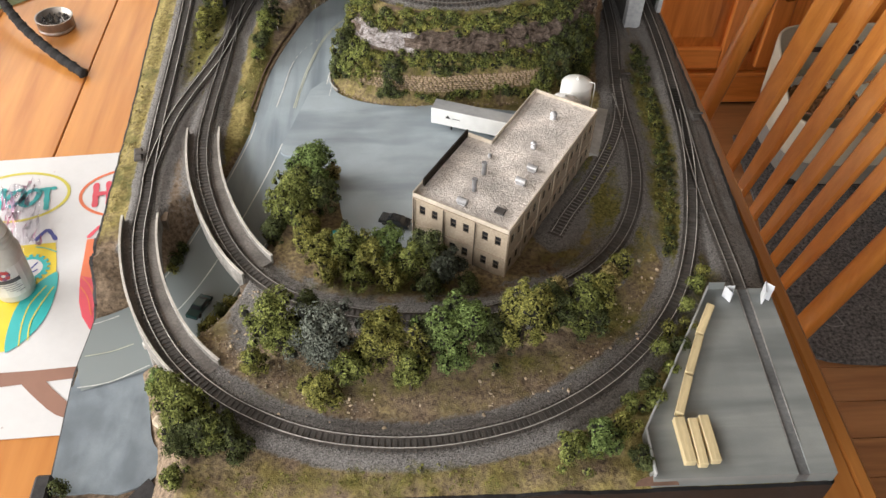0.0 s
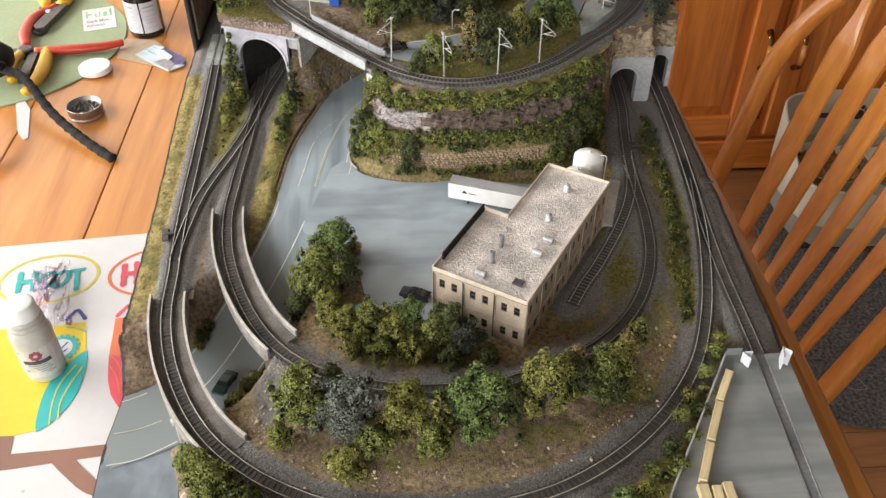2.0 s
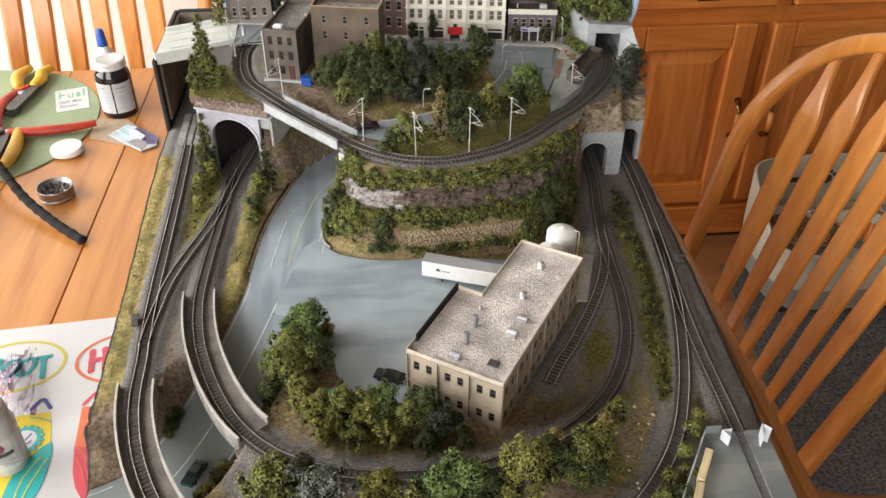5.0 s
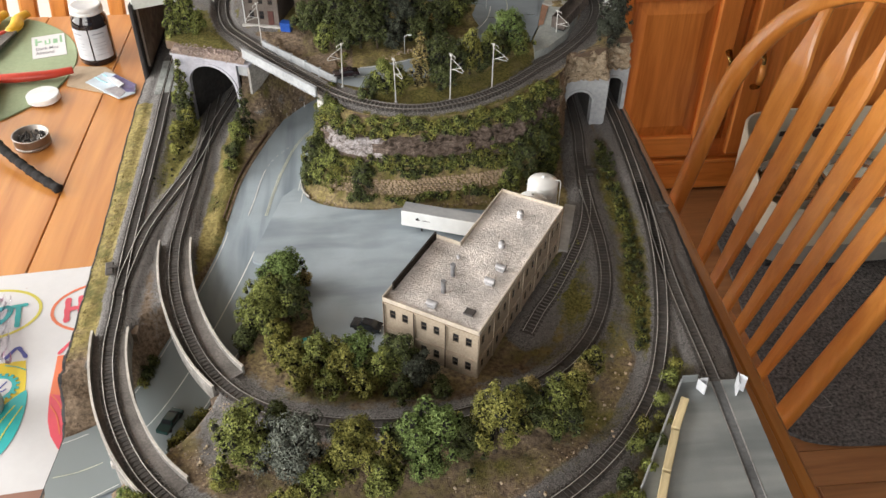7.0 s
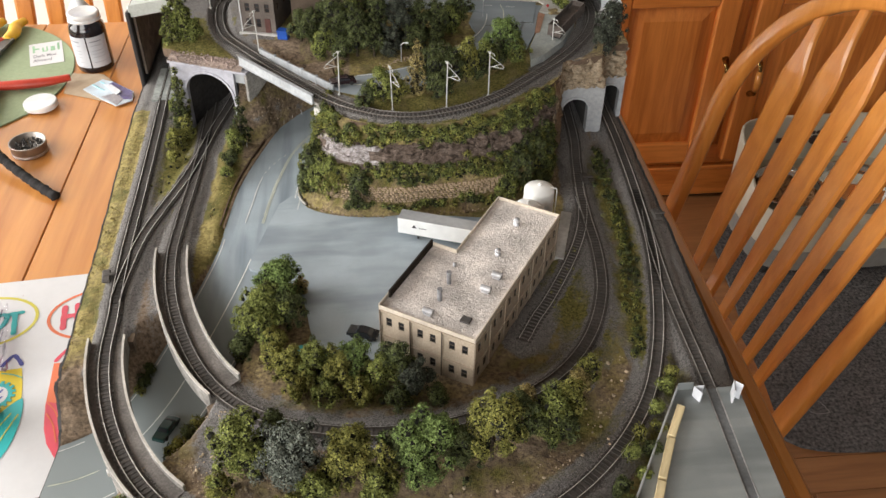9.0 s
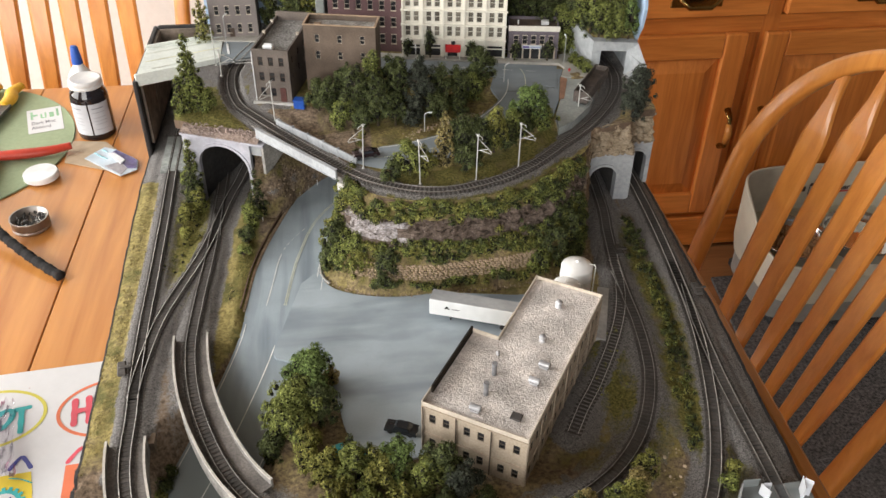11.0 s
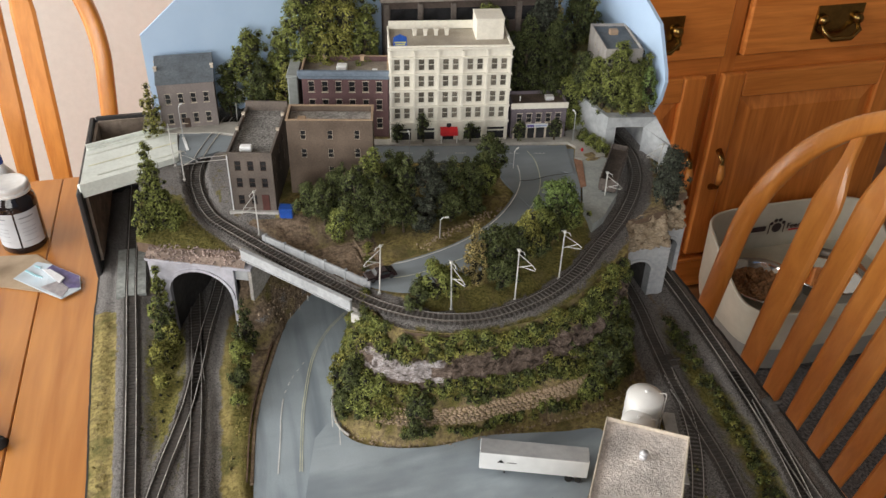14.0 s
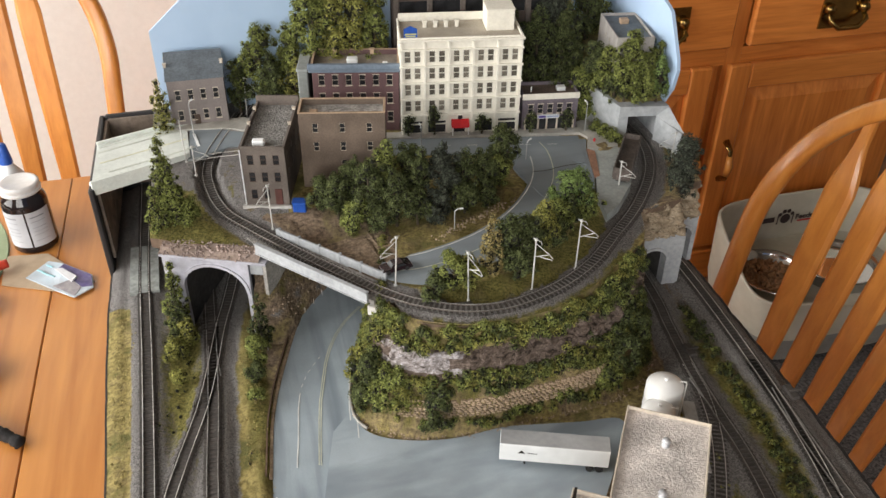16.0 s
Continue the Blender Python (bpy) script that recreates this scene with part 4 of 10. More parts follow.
bankob = new("ground_bank", grid_mesh("ground_bank", bx, by, bz, cov))
bankob.data.materials.append(GROUND)
tagged(bankob, "brown earth bank behind the rail bridge", "ground", kind="structure")

# ---- tracks ----
GAUGE = 0.009


def track(name, line, z, label, singles=False, rail=RAIL, grime=((0.112, 0.105, 0.099), (0.058, 0.053, 0.050))):
    """Two rails and their ties along a level line; z is the tie's underside."""
    t = thing(name, pose(0, 0, 0), label, "model track", "model tracks")
    pts = np.c_[line[:, :2], np.full(len(line), z + 0.0019)]
    for side in (-1, 1):
        g = Geo()
        line_ = offset(pts, side * GAUGE / 2)
        g.sweep(line_, [(-0.00034, 0), (0.00034, 0), (0.00014, 0.0006), (0.00022, 0.00145), (-0.00022, 0.00145), (-0.00014, 0.0006)], 1)
        g.sweep(line_, [(-0.00031, 0.00145), (0.00031, 0.00145), (0.00026, 0.0016), (-0.00026, 0.0016)], 0)
        part("rail", g, [rail, RAIL_WEB], t)
    bed = np.c_[line[:, :2], np.full(len(line), z + 0.0013)]
    part("bed", Geo().ribbon(offset(bed, -0.0068), offset(bed, 0.0068)), surf(f"grimy ballast {grime[0][0]:.3f}", grime[0], grime[1], 900, 0.95, 0.6, scale2=40, amount2=0.3), t, "grimy ballast between the ties")
    s = np.r_[0, np.cumsum(np.linalg.norm(np.diff(line[:, :2], axis=0), axis=1))]
    q = np.arange(0.002, s[-1], 0.0047)
    x, y = np.interp(q, s, line[:, 0]), np.interp(q, s, line[:, 1])
    ang = np.arctan2(np.gradient(y), np.gradient(x))
    tie = Geo().box(-0.00125, 0.00125, -0.0074, 0.0074, 0, 0.0019)
    if singles:
        me = tie.mesh("tie", TIE)
    rest, count = Geo(), 0
    for i, (a, b, c) in enumerate(zip(x, y, ang)):
        m = pose(a, b, z, 0, 0, math.degrees(c))
        if singles and b < -0.19 and count < 290:
            ob = new("tie", me)
            ob.parent, ob.matrix_basis = t, m
            count += 1
        else:
            rest.add(tie.v, tie.f, 0, m)
    if rest.v:
        tagged(part("tie_strip", rest, TIE, t), kind="stuff")
    return t


track("track", OUTER, 0.0038, "outer loop of weathered model railway track on grey ballast", True)
track("track", INNER, 0.0038, "inner loop of model railway track behind the front trees", rail=DULL_RAIL)
track("track", CROSS, 0.0038, "crossover track that joins the two loops through turnouts")
track("track", SIDING, 0.0022, "short siding track ending beside the factory")
track("track", DOCKLINE, 0.0038, "spur track leading to the grey dock", rail=DULL_RAIL)
track("track", UPPER, DECK - 0.0005, "upper model railway track on grey ballast round the town", rail=DULL_RAIL, grime=((0.270, 0.262, 0.255), (0.130, 0.125, 0.120)))

# guard rails and points blades of the turnouts
for pts in ([(-0.0655, 0.165), (-0.0668, 0.125)], [(-0.0585, 0.160), (-0.0560, 0.120)], [(-0.0985, 0.022), (-0.1065, -0.015)], [(-0.0785, 0.100), (-0.0835, 0.075)], [(0.4335, -0.02), (0.4245, -0.075)], [(0.3655, 0.01), (0.3665, -0.03)]):
    g = Geo().sweep([(pts[0][0], pts[0][1], 0.0057), (pts[1][0], pts[1][1], 0.0057)], [(-0.0003, 0), (0.0003, 0), (0.00022, 0.0015), (-0.00022, 0.0015)])
    whole("guard_rail", g, DULL_RAIL, "short metal guard rail in a turnout", "guard rail", "turnout guard rails")
for x, y, a in ((-0.128, -0.085, 10), (0.447, -0.03, 0), (0.384, 0.045, 0)):
    g = Geo().box(-0.004, 0.004, -0.009, 0.009, 0.0045, 0.0085, 0.001).box(-0.002, 0.009, -0.0015, 0.0015, 0.0075, 0.0095, 0.0005)
    whole("switch_machine", g, TIE, "small dark switch machine beside a turnout", "switch machine", "switch machines", m=pose(x, y, 0, 0, 0, a))


# ---- curved concrete bridges ----
def clip_line(line, a, b):
    """The stretch of a line between the points nearest to a and b."""
    i = int(np.argmin(np.hypot(line[:, 0] - a[0], line[:, 1] - a[1])))
    j = int(np.argmin(np.hypot(line[:, 0] - b[0], line[:, 1] - b[1])))
    return line[min(i, j) : max(i, j) + 1]


def curved_bridge(line, label):
    t = thing("railway_bridge", pose(0, 0, 0), label, "bridge", "curved railway bridges")
    base = np.c_[line[:, :2], np.zeros(len(line))]
    part("deck", Geo().sweep(base, [(-0.0150, -0.004), (0.0150, -0.004), (0.0150, 0.0037), (-0.0150, 0.0037)]), surf("dark bridge deck", (0.20, 0.182, 0.168), (0.115, 0.105, 0.098), 500, 0.9, 0.5), t)
    for side in (-1, 1):
        wall_line = offset(base, side * 0.0157)
        part("side_girder", Geo().sweep(wall_line, [(-0.0010, -0.0085), (0.0010, -0.0085), (0.0010, 0.0102), (-0.0010, 0.0102)]), GIRDER, t, "weathered grey girder wall")
        part("capping", Geo().sweep(wall_line, [(-0.0011, 0.0100), (0.0011, 0.0100), (0.0010, 0.0112), (-0.0010, 0.0112)]), CAPPING, t, "pale top edge")
    return t




def drifted(line, drift):
    """A line that drifts sideways along its length."""
    f = np.linspace(0, 1, len(line))[:, None]
    return line + (offset(line, drift) - line) * f


curved_bridge(drifted(clip_line(OUTER, (-0.109, -0.175), (-0.030, -0.357)), -0.005), "outer curved grey railway bridge over the lower road")
curved_bridge(drifted(clip_line(INNER, (-0.068, -0.050), (0.000, -0.2455)), -0.006), "inner curved grey railway bridge over the road")
for x, y, a, z0 in ((-0.0815, -0.3090, 25, -0.046), (-0.011, -0.216, 50, -0.03)):
    g = Geo().box(-0.0022, 0.0022, -0.0018, 0.0018, z0, -0.008, 0.0006).box(-0.0042, 0.0042, -0.0028, 0.0028, -0.013, -0.008, 0.0006)
    whole("bridge_pier", g, PALE_CONCRETE, "pale plaster pier under the curved bridge", "bridge pier", "bridge piers", m=pose(x, y, 0, 0, 0, a))
# bridge abutments
for pts, z0 in ((((-0.128, -0.172), (-0.088, -0.172), (-0.088, -0.160), (-0.128, -0.160)), -0.046), (((-0.042, -0.357), (-0.018, -0.339), (-0.010, -0.349), (-0.034, -0.367)), -0.046), (((-0.088, -0.052), (-0.048, -0.052), (-0.048, -0.040), (-0.088, -0.040)), -0.02), (((-0.012, -0.256), (0.015, -0.238), (0.024, -0.250), (-0.003, -0.268)), -0.04)):
    whole("bridge_abutment", Geo().prism(pts, z0, -0.001), surf("earthy plaster", (0.20, 0.15, 0.11), (0.11, 0.08, 0.055), 150, 0.9, 0.5), "rough earthy plaster abutment at a bridge end", "abutment", "bridge abutments")

# straight girder bridge and parapet of the upper line
gb = clip_line(UPPER, (-0.006, 0.216), (0.094, 0.092))
gbb = np.c_[gb[:, :2], np.full(len(gb), DECK)]
t = thing("girder_bridge", pose(0, 0, 0), "pale grey plate girder bridge carrying the upper track over the road", "bridge")
part("deck", Geo().sweep(gbb, [(-0.0125, -0.005), (0.0125, -0.005), (0.0125, -0.0008), (-0.0125, -0.0008)]), GIRDER, t)
a0, b0 = Vector((-0.0080, 0.181, 0)), Vector((0.0795, 0.0815, 0))
along = (b0 - a0)
ang = math.degrees(math.atan2(along.y, along.x))
m = pose(a0.x, a0.y, DECK + 0.0040, 0, 0, ang)
L = along.length
g = Geo().box(0, L, -0.0012, 0.0012, -0.0040, 0.0064, 0.0003, xf=m).box(0, L, -0.0022, 0.0022, 0.0060, 0.0070, 0.0003, xf=m).box(0, L, -0.0022, 0.0022, -0.0046, -0.0036, 0.0003, xf=m)
part("girder", g, CONCRETE, t, "smooth pale grey girder")
a1, b1 = Vector((0.0135, 0.2055, 0)), Vector((0.1015, 0.1085, 0))
ang = math.degrees(math.atan2((b1 - a1).y, (b1 - a1).x))
m = pose(a1.x, a1.y, DECK, 0, 0, ang)
L = (b1 - a1).length
g = Geo().box(0, L, -0.0012, 0.0012, -0.012, 0.0080, 0.0003, xf=m)
for k in range(6):
    x = 0.004 + k * (L - 0.008) / 5
    g.box(x - 0.0012, x + 0.0012, -0.0017, 0.0017, -0.011, 0.0095, 0.0003, xf=m)
whole("parapet_wall", g, CONCRETE, "low pale concrete wall between the upper track and the road", "parapet wall")

# ---- buildings ----
PANE = surf("dark model window", (0.035, 0.035, 0.038), (0.02, 0.02, 0.022), 90, 0.2, 0.0, scale2=40, amount2=0.3)
SAND = surf("sand brick", (0.45, 0.375, 0.29), (0.33, 0.265, 0.20), 500, 0.85, 0.3, scale2=40, amount2=0.16)
GRAVEL = surf("gravel roof", (0.76, 0.705, 0.665), (0.52, 0.470, 0.44), 420, 0.95, 1.0, scale2=34, amount2=0.34, bump_dist=0.002)
DARK_GRAVEL = surf("dark gravel roof", (0.40, 0.39, 0.375), (0.060, 0.056, 0.052), 420, 0.95, 1.0, scale2=70, amount2=0.3, bump_dist=0.003)
TIN = surf("silver roof vents", (0.58, 0.58, 0.60), (0.40, 0.40, 0.42), 300, 0.4, 0.1, metal=0.5)
WHITE = surf("white plastic", (0.82, 0.84, 0.85), (0.77, 0.79, 0.80), 120, 0.45, 0.05)
IVORY = surf("ivory plaster", (0.80, 0.77, 0.68), (0.71, 0.68, 0.595), 260, 0.75, 0.12, scale2=35, amount2=0.07)
TAUPE = surf("grey-brown brick", (0.155, 0.130, 0.113), (0.105, 0.086, 0.075), 700, 0.9, 0.3, scale2=45, amount2=0.25)
BROWN = surf("brown brick", (0.160, 0.120, 0.092), (0.108, 0.080, 0.061), 700, 0.9, 0.3, scale2=40, amount2=0.25)
PLUM = surf("red-purple brick", (0.155, 0.085, 0.088), (0.10, 0.058, 0.062), 700, 0.85, 0.3, scale2=50, amount2=0.2)
MAUVE = surf("mauve grey wall", (0.235, 0.205, 0.195), (0.18, 0.155, 0.148), 500, 0.85, 0.2, scale2=40, amount2=0.15)
SLATE = surf("blue-grey painted cornice", (0.16, 0.205, 0.265), (0.12, 0.155, 0.20), 300, 0.7, 0.15, scale2=40, amount2=0.15)
SLATE_ROOF = surf("slate roof", (0.125, 0.145, 0.165), (0.085, 0.10, 0.115), 400, 0.8, 0.3, scale2=50, amount2=0.2)
TRIM_PALE = surf("pale stone trim", (0.60, 0.53, 0.44), (0.48, 0.42, 0.34), 300, 0.8, 0.1)
COPING = surf("tan coping", (0.42, 0.30, 0.20), (0.31, 0.22, 0.15), 300, 0.8, 0.15)
RED = surf("red awning", (0.55, 0.02, 0.025), (0.42, 0.015, 0.02), 200, 0.6, 0.05)
BLUE = surf("blue plastic", (0.02, 0.09, 0.42), (0.015, 0.07, 0.33), 200, 0.4, 0.05)
SIGN_WHITE = surf("sign white", (0.72, 0.74, 0.78), (0.66, 0.68, 0.72), 100, 0.5, 0.0)


def holed_wall(g, w, h, holes, xf, depth=0.0012, mat=0):
    """A wall facing -y with rectangular holes (x0, x1, z0, z1) and their reveals."""
    xs = sorted({0.0, w, *(v for o in holes for v in o[:2])})
    zs = sorted({0.0, h, *(v for o in holes for v in o[2:])})
    for x0, x1 in zip(xs[:-1], xs[1:]):
        for z0, z1 in zip(zs[:-1], zs[1:]):
            cx, cz = (x0 + x1) / 2, (z0 + z1) / 2
            if not any(a < cx < b and c < cz < d for a, b, c, d in holes):
                g.add([(x0, 0, z0), (x1, 0, z0), (x1, 0, z1), (x0, 0, z1)], [(0, 1, 2, 3)], mat, xf)
    for a, b, c, d in holes:
        q = [(a, 0, c), (b, 0, c), (b, 0, d), (a, 0, d), (a, depth, c), (b, depth, c), (b, depth, d), (a, depth, d)]
        g.add(q, [(0, 4, 5, 1), (1, 5, 6, 2), (2, 6, 7, 3), (3, 7, 4, 0)], mat, xf)


def window_mesh(w, h, frame_mat, bars=(1, 1), fw=0.0003, sill=False, pane=None):
    """The meshes of one window: frame with its bars, pane, sill and lintel."""
    lights = []
    for i in range(bars[0] + 1):
        for k in range(bars[1] + 1):
            cw, ch = (w - fw) / (bars[0] + 1), (h - fw) / (bars[1] + 1)
            lights.append((fw + i * cw, i * cw + cw, fw + k * ch, k * ch + ch))
    g = Geo()
    holed_wall(g, w, h, lights, pose(0, 0.0003, 0), 0.0006)
    out_ = {"window": g.weld().mesh("window", frame_mat)}
    out_["pane"] = Geo().add([(0, 0.0009, 0), (w, 0.0009, 0), (w, 0.0009, h), (0, 0.0009, h)], [(0, 1, 2, 3)]).mesh("pane", pane or PANE)
    if sill:
        out_["sill"] = Geo().box(-0.0006, w + 0.0006, -0.0007, 0.0006, -0.0008, 0).mesh("sill", frame_mat)
        out_["lintel"] = Geo().box(-0.0005, w + 0.0005, -0.0005, 0.0004, h, h + 0.0008).mesh("lintel", frame_mat)
    return out_


def put_window(meshes, parent, m):
    ob = new("window", meshes["window"])
    ob.parent, ob.matrix_basis = parent, m
    for name in ("pane", "sill", "lintel"):
        if name in meshes:
            piece = new(name, meshes[name])
            piece.parent = ob
    return ob


def face(n, w, d):
    """The frame of a wall of a box building: 0 front, 1 right, 2 back, 3 left, with its width."""
    return [(pose(0, 0, 0), w), (pose(w, 0, 0, 0, 0, 90), d), (pose(w, d, 0, 0, 0, 180), w), (pose(0, d, 0, 0, 0, -90), d)][n]


def shell(t, w, d, h, wall_mat, rows, frame_mat, sides=(0, 1, 3), bars=(0, 1), sill=False, parapet=0.003, roof_mat=None, thick=0.0014, coping=None):
    """Four walls with windows, a recessed flat roof and a parapet. rows: (z, count, width, height, margin) by wall number."""
    g = Geo()
    meshes = {}
    for n in range(4):
        xf, ww = face(n, w, d)
        holes = []
        for z, count, pw, ph, margin in rows.get(n, ()):
            gap = (ww - 2 * margin - pw) / max(count - 1, 1)
            for k in range(count):
                x = margin + k * gap if count > 1 else (ww - pw) / 2
                holes.append((x, x + pw, z, z + ph))
                key = (round(pw, 5), round(ph, 5))
                if key not in meshes:
                    meshes[key] = window_mesh(pw, ph, frame_mat, bars, sill=sill)
                put_window(meshes[key], t, xf @ pose(x, 0, z))
        holed_wall(g, ww, h, holes, xf)
    g.add([(0, 0, h), (w, 0, h), (w, d, h), (0, d, h), (thick, thick, h), (w - thick, thick, h), (w - thick, d - thick, h), (thick, d - thick, h),
           (thick, thick, h - parapet), (w - thick, thick, h - parapet), (w - thick, d - thick, h - parapet), (thick, d - thick, h - parapet)],
          [(0, 1, 5, 4), (1, 2, 6, 5), (2, 3, 7, 6), (3, 0, 4, 7), (4, 5, 9, 8), (5, 6, 10, 9), (6, 7, 11, 10), (7, 4, 8, 11)])
    part("wall", g.weld(), wall_mat, t)
    part("roof", Geo().box(thick, w - thick, thick, d - thick, h - parapet - 0.001, h - parapet), roof_mat or DARK_GRAVEL, t, "flat gravel roof")
    if coping:
        c = Geo()
        for x0, x1, y0, y1 in ((-0.0006, w + 0.0006, -0.0006, thick + 0.0004), (-0.0006, w + 0.0006, d - thick - 0.0004, d + 0.0006), (-0.0006, thick + 0.0004, thick + 0.0004, d - thick - 0.0004), (w - thick - 0.0004, w + 0.0006, thick + 0.0004, d - thick - 0.0004)):
            c.box(x0, x1, y0, y1, h, h + 0.001, 0.0002)
        part("coping", c, coping, t)
    return t


def at_corner(a, b, z):
    """A building's frame from its front left and front right corners."""
    return pose(a[0], a[1], z, 0, 0, math.degrees(math.atan2(b[1] - a[1], b[0] - a[0]))), math.hypot(b[0] - a[0], b[1] - a[1])


# factory
FM, FW = at_corner((0.1395, -0.2048), (0.2175, -0.2542), 0.0)
FD, FH, NX, NY = 0.1945, 0.0582, 0.0270, 0.0975
fac = thing("factory", FM, "sand-coloured brick factory with a flat gravel roof and loading wing", "factory")
g = Geo()
win = window_mesh(0.0058, 0.0098, surf("brown window frame", (0.13, 0.105, 0.075), (0.08, 0.065, 0.048), 300, 0.8, 0.1), (0, 1), 0.0005)


def factory_wall(xf, width, bays, top=FH):
    holes = []
    bay = width / bays
    for k in range(bays):
        for off in (0.30, 0.70):
            for z in (0.0075, 0.0365):
                x = (k + off) * bay - 0.0029
                holes.append((x, x + 0.0058, z, z + 0.0098))
                put_window(win, fac, xf @ pose(x, 0, z))
    holed_wall(g, width, top, holes, xf)
    for k in range(bays + 1):
        x = min(max(k * bay, 0.0011), width - 0.0011)
        part("pilaster", Geo().box(x - 0.0011, x + 0.0011, -0.0008, 0.0, 0, top - 0.0066, xf=xf), SAND, fac)
    part("string_course", Geo().box(0, width, -0.0009, 0, top - 0.0065, top - 0.0048, xf=xf), SAND, fac)
    part("string_course", Geo().box(0, width, -0.0010, 0, 0.022, 0.0232, xf=xf), SAND, fac)


factory_wall(pose(0, 0, 0), FW, 3)
factory_wall(pose(FW, 0, 0, 0, 0, 90), FD, 6)
factory_wall(pose(0, NY, 0, 0, 0, -90), NY, 3)
factory_wall(pose(NX, FD, 0, 0, 0, -90), FD - NY, 3)
holed_wall(g, FW - NX, FH, [], pose(FW, FD, 0, 0, 0, 180))
holed_wall(g, NX, FH, [], pose(NX, NY, 0, 0, 0, 180))
part("wall", g.weld(), SAND, fac)
PLAN = [(0, 0), (FW, 0), (FW, FD), (NX, FD), (NX, NY), (0, NY)]
part("roof", Geo().prism([(p[0] + (0.0008 if p[0] < 0.05 else -0.0008), p[1] + (0.0008 if p[1] < 0.05 else -0.0008)) for p in PLAN], FH - 0.0035, FH - 0.0022), GRAVEL, fac, "pale gravel roof")
g = Geo()
loop = PLAN + PLAN[:1]
for (x0, y0), (x1, y1) in zip(loop[:-1], loop[1:]):
    g.box(min(x0, x1) - 0.0006, max(x0, x1) + 0.0006, min(y0, y1) - 0.0006, max(y0, y1) + 0.0006, FH - 0.004, FH + 0.0003 + 0.0001 * len(g.v) / 8, 0.0002)
part("coping", g, TRIM_PALE, fac)
part("fire_wall", Geo().box(0.0012, 0.0030, 0.014, NY - 0.002, FH - 0.002, FH + 0.0062, 0.0002), surf("tarred parapet", (0.04, 0.032, 0.027), (0.022, 0.018, 0.015), 300, 0.95, 0.3, spec=0.1), fac, "dark tarred raised parapet")
inv = FM.inverted()


def on_roof(x, y):
    p = inv @ Vector((x, y, 0))
    return p.x, p.y, FH - 0.0022


for x, y, a in ((0.181, -0.2175, 0), (0.2345, -0.193, 0), (0.247, -0.1755, 0)):
    px_, py_, pz_ = on_roof(x, y)
    v = Geo().box(-0.0036, 0.0036, -0.0028, 0.0028, 0, 0.0022, 0.0003, xf=pose(px_, py_, pz_)).tube([(px_ - 0.0046, py_, pz_ + 0.0038), (px_ + 0.0046, py_, pz_ + 0.0038)], 0.0028, 12)
    part("roof_vent", v, TIN, fac, "silver drum roof vent")
for x, y in ((0.1925, -0.2005), (0.2030, -0.1790)):
    px_, py_, pz_ = on_roof(x, y)
    v = Geo().cyl((px_, py_, pz_), (px_, py_, pz_ + 0.0115), 0.0021, n=12).cyl((px_, py_, pz_ + 0.0115), (px_, py_, pz_ + 0.0134), 0.0026, 0.0024, 12)
    part("chimney_pipe", v, surf("grey stack paint", (0.27, 0.27, 0.28), (0.17, 0.17, 0.18), 300, 0.6, 0.1), fac, "grey metal stack")
for x, y, s in ((0.2525, -0.143, 1.3), (0.2775, -0.099, 1.4), (0.2105, -0.1555, 0.7)):
    px_, py_, pz_ = on_roof(x, y)
    v = Geo().lathe([(0.0022 * s, 0), (0.0022 * s, 0.0022 * s), (0.0012 * s, 0.0026 * s), (0.0012 * s, 0.0034 * s), (0.0026 * s, 0.0036 * s), (0.0020 * s, 0.0050 * s), (0.0004 * s, 0.0056 * s)], (px_, py_, pz_), 12)
    part("roof_vent", v, TIN, fac, "silver mushroom roof vent", True)
px_, py_, pz_ = on_roof(0.2126, -0.2285)
part("roof_hatch", Geo().box(px_ - 0.0045, px_ + 0.0045, py_ - 0.004, py_ + 0.004, pz_, pz_ + 0.002, 0.0004), surf("dark hatch", (0.07, 0.062, 0.058), (0.045, 0.04, 0.038), 200, 0.7, 0.1), fac, "dark brown roof hatch")
for x, y in ((FW * 0.333, -0.0012), (FW * 0.667, -0.0012), (0.001, -0.0012)):
    part("downpipe", Geo().cyl((x, y, 0.001), (x, y, FH - 0.005), 0.0006, n=6), surf("rusty pipe", (0.10, 0.075, 0.055), None, 300, 0.8, 0.1), fac)
whole("loading_platform", Geo().prism([(0.3215, -0.0895), (0.3305, -0.0950), (0.3555, -0.0180), (0.3445, -0.0140)], -0.002, 0.0055), PALE_CONCRETE, "low pale concrete loading slab beside the factory", "platform")

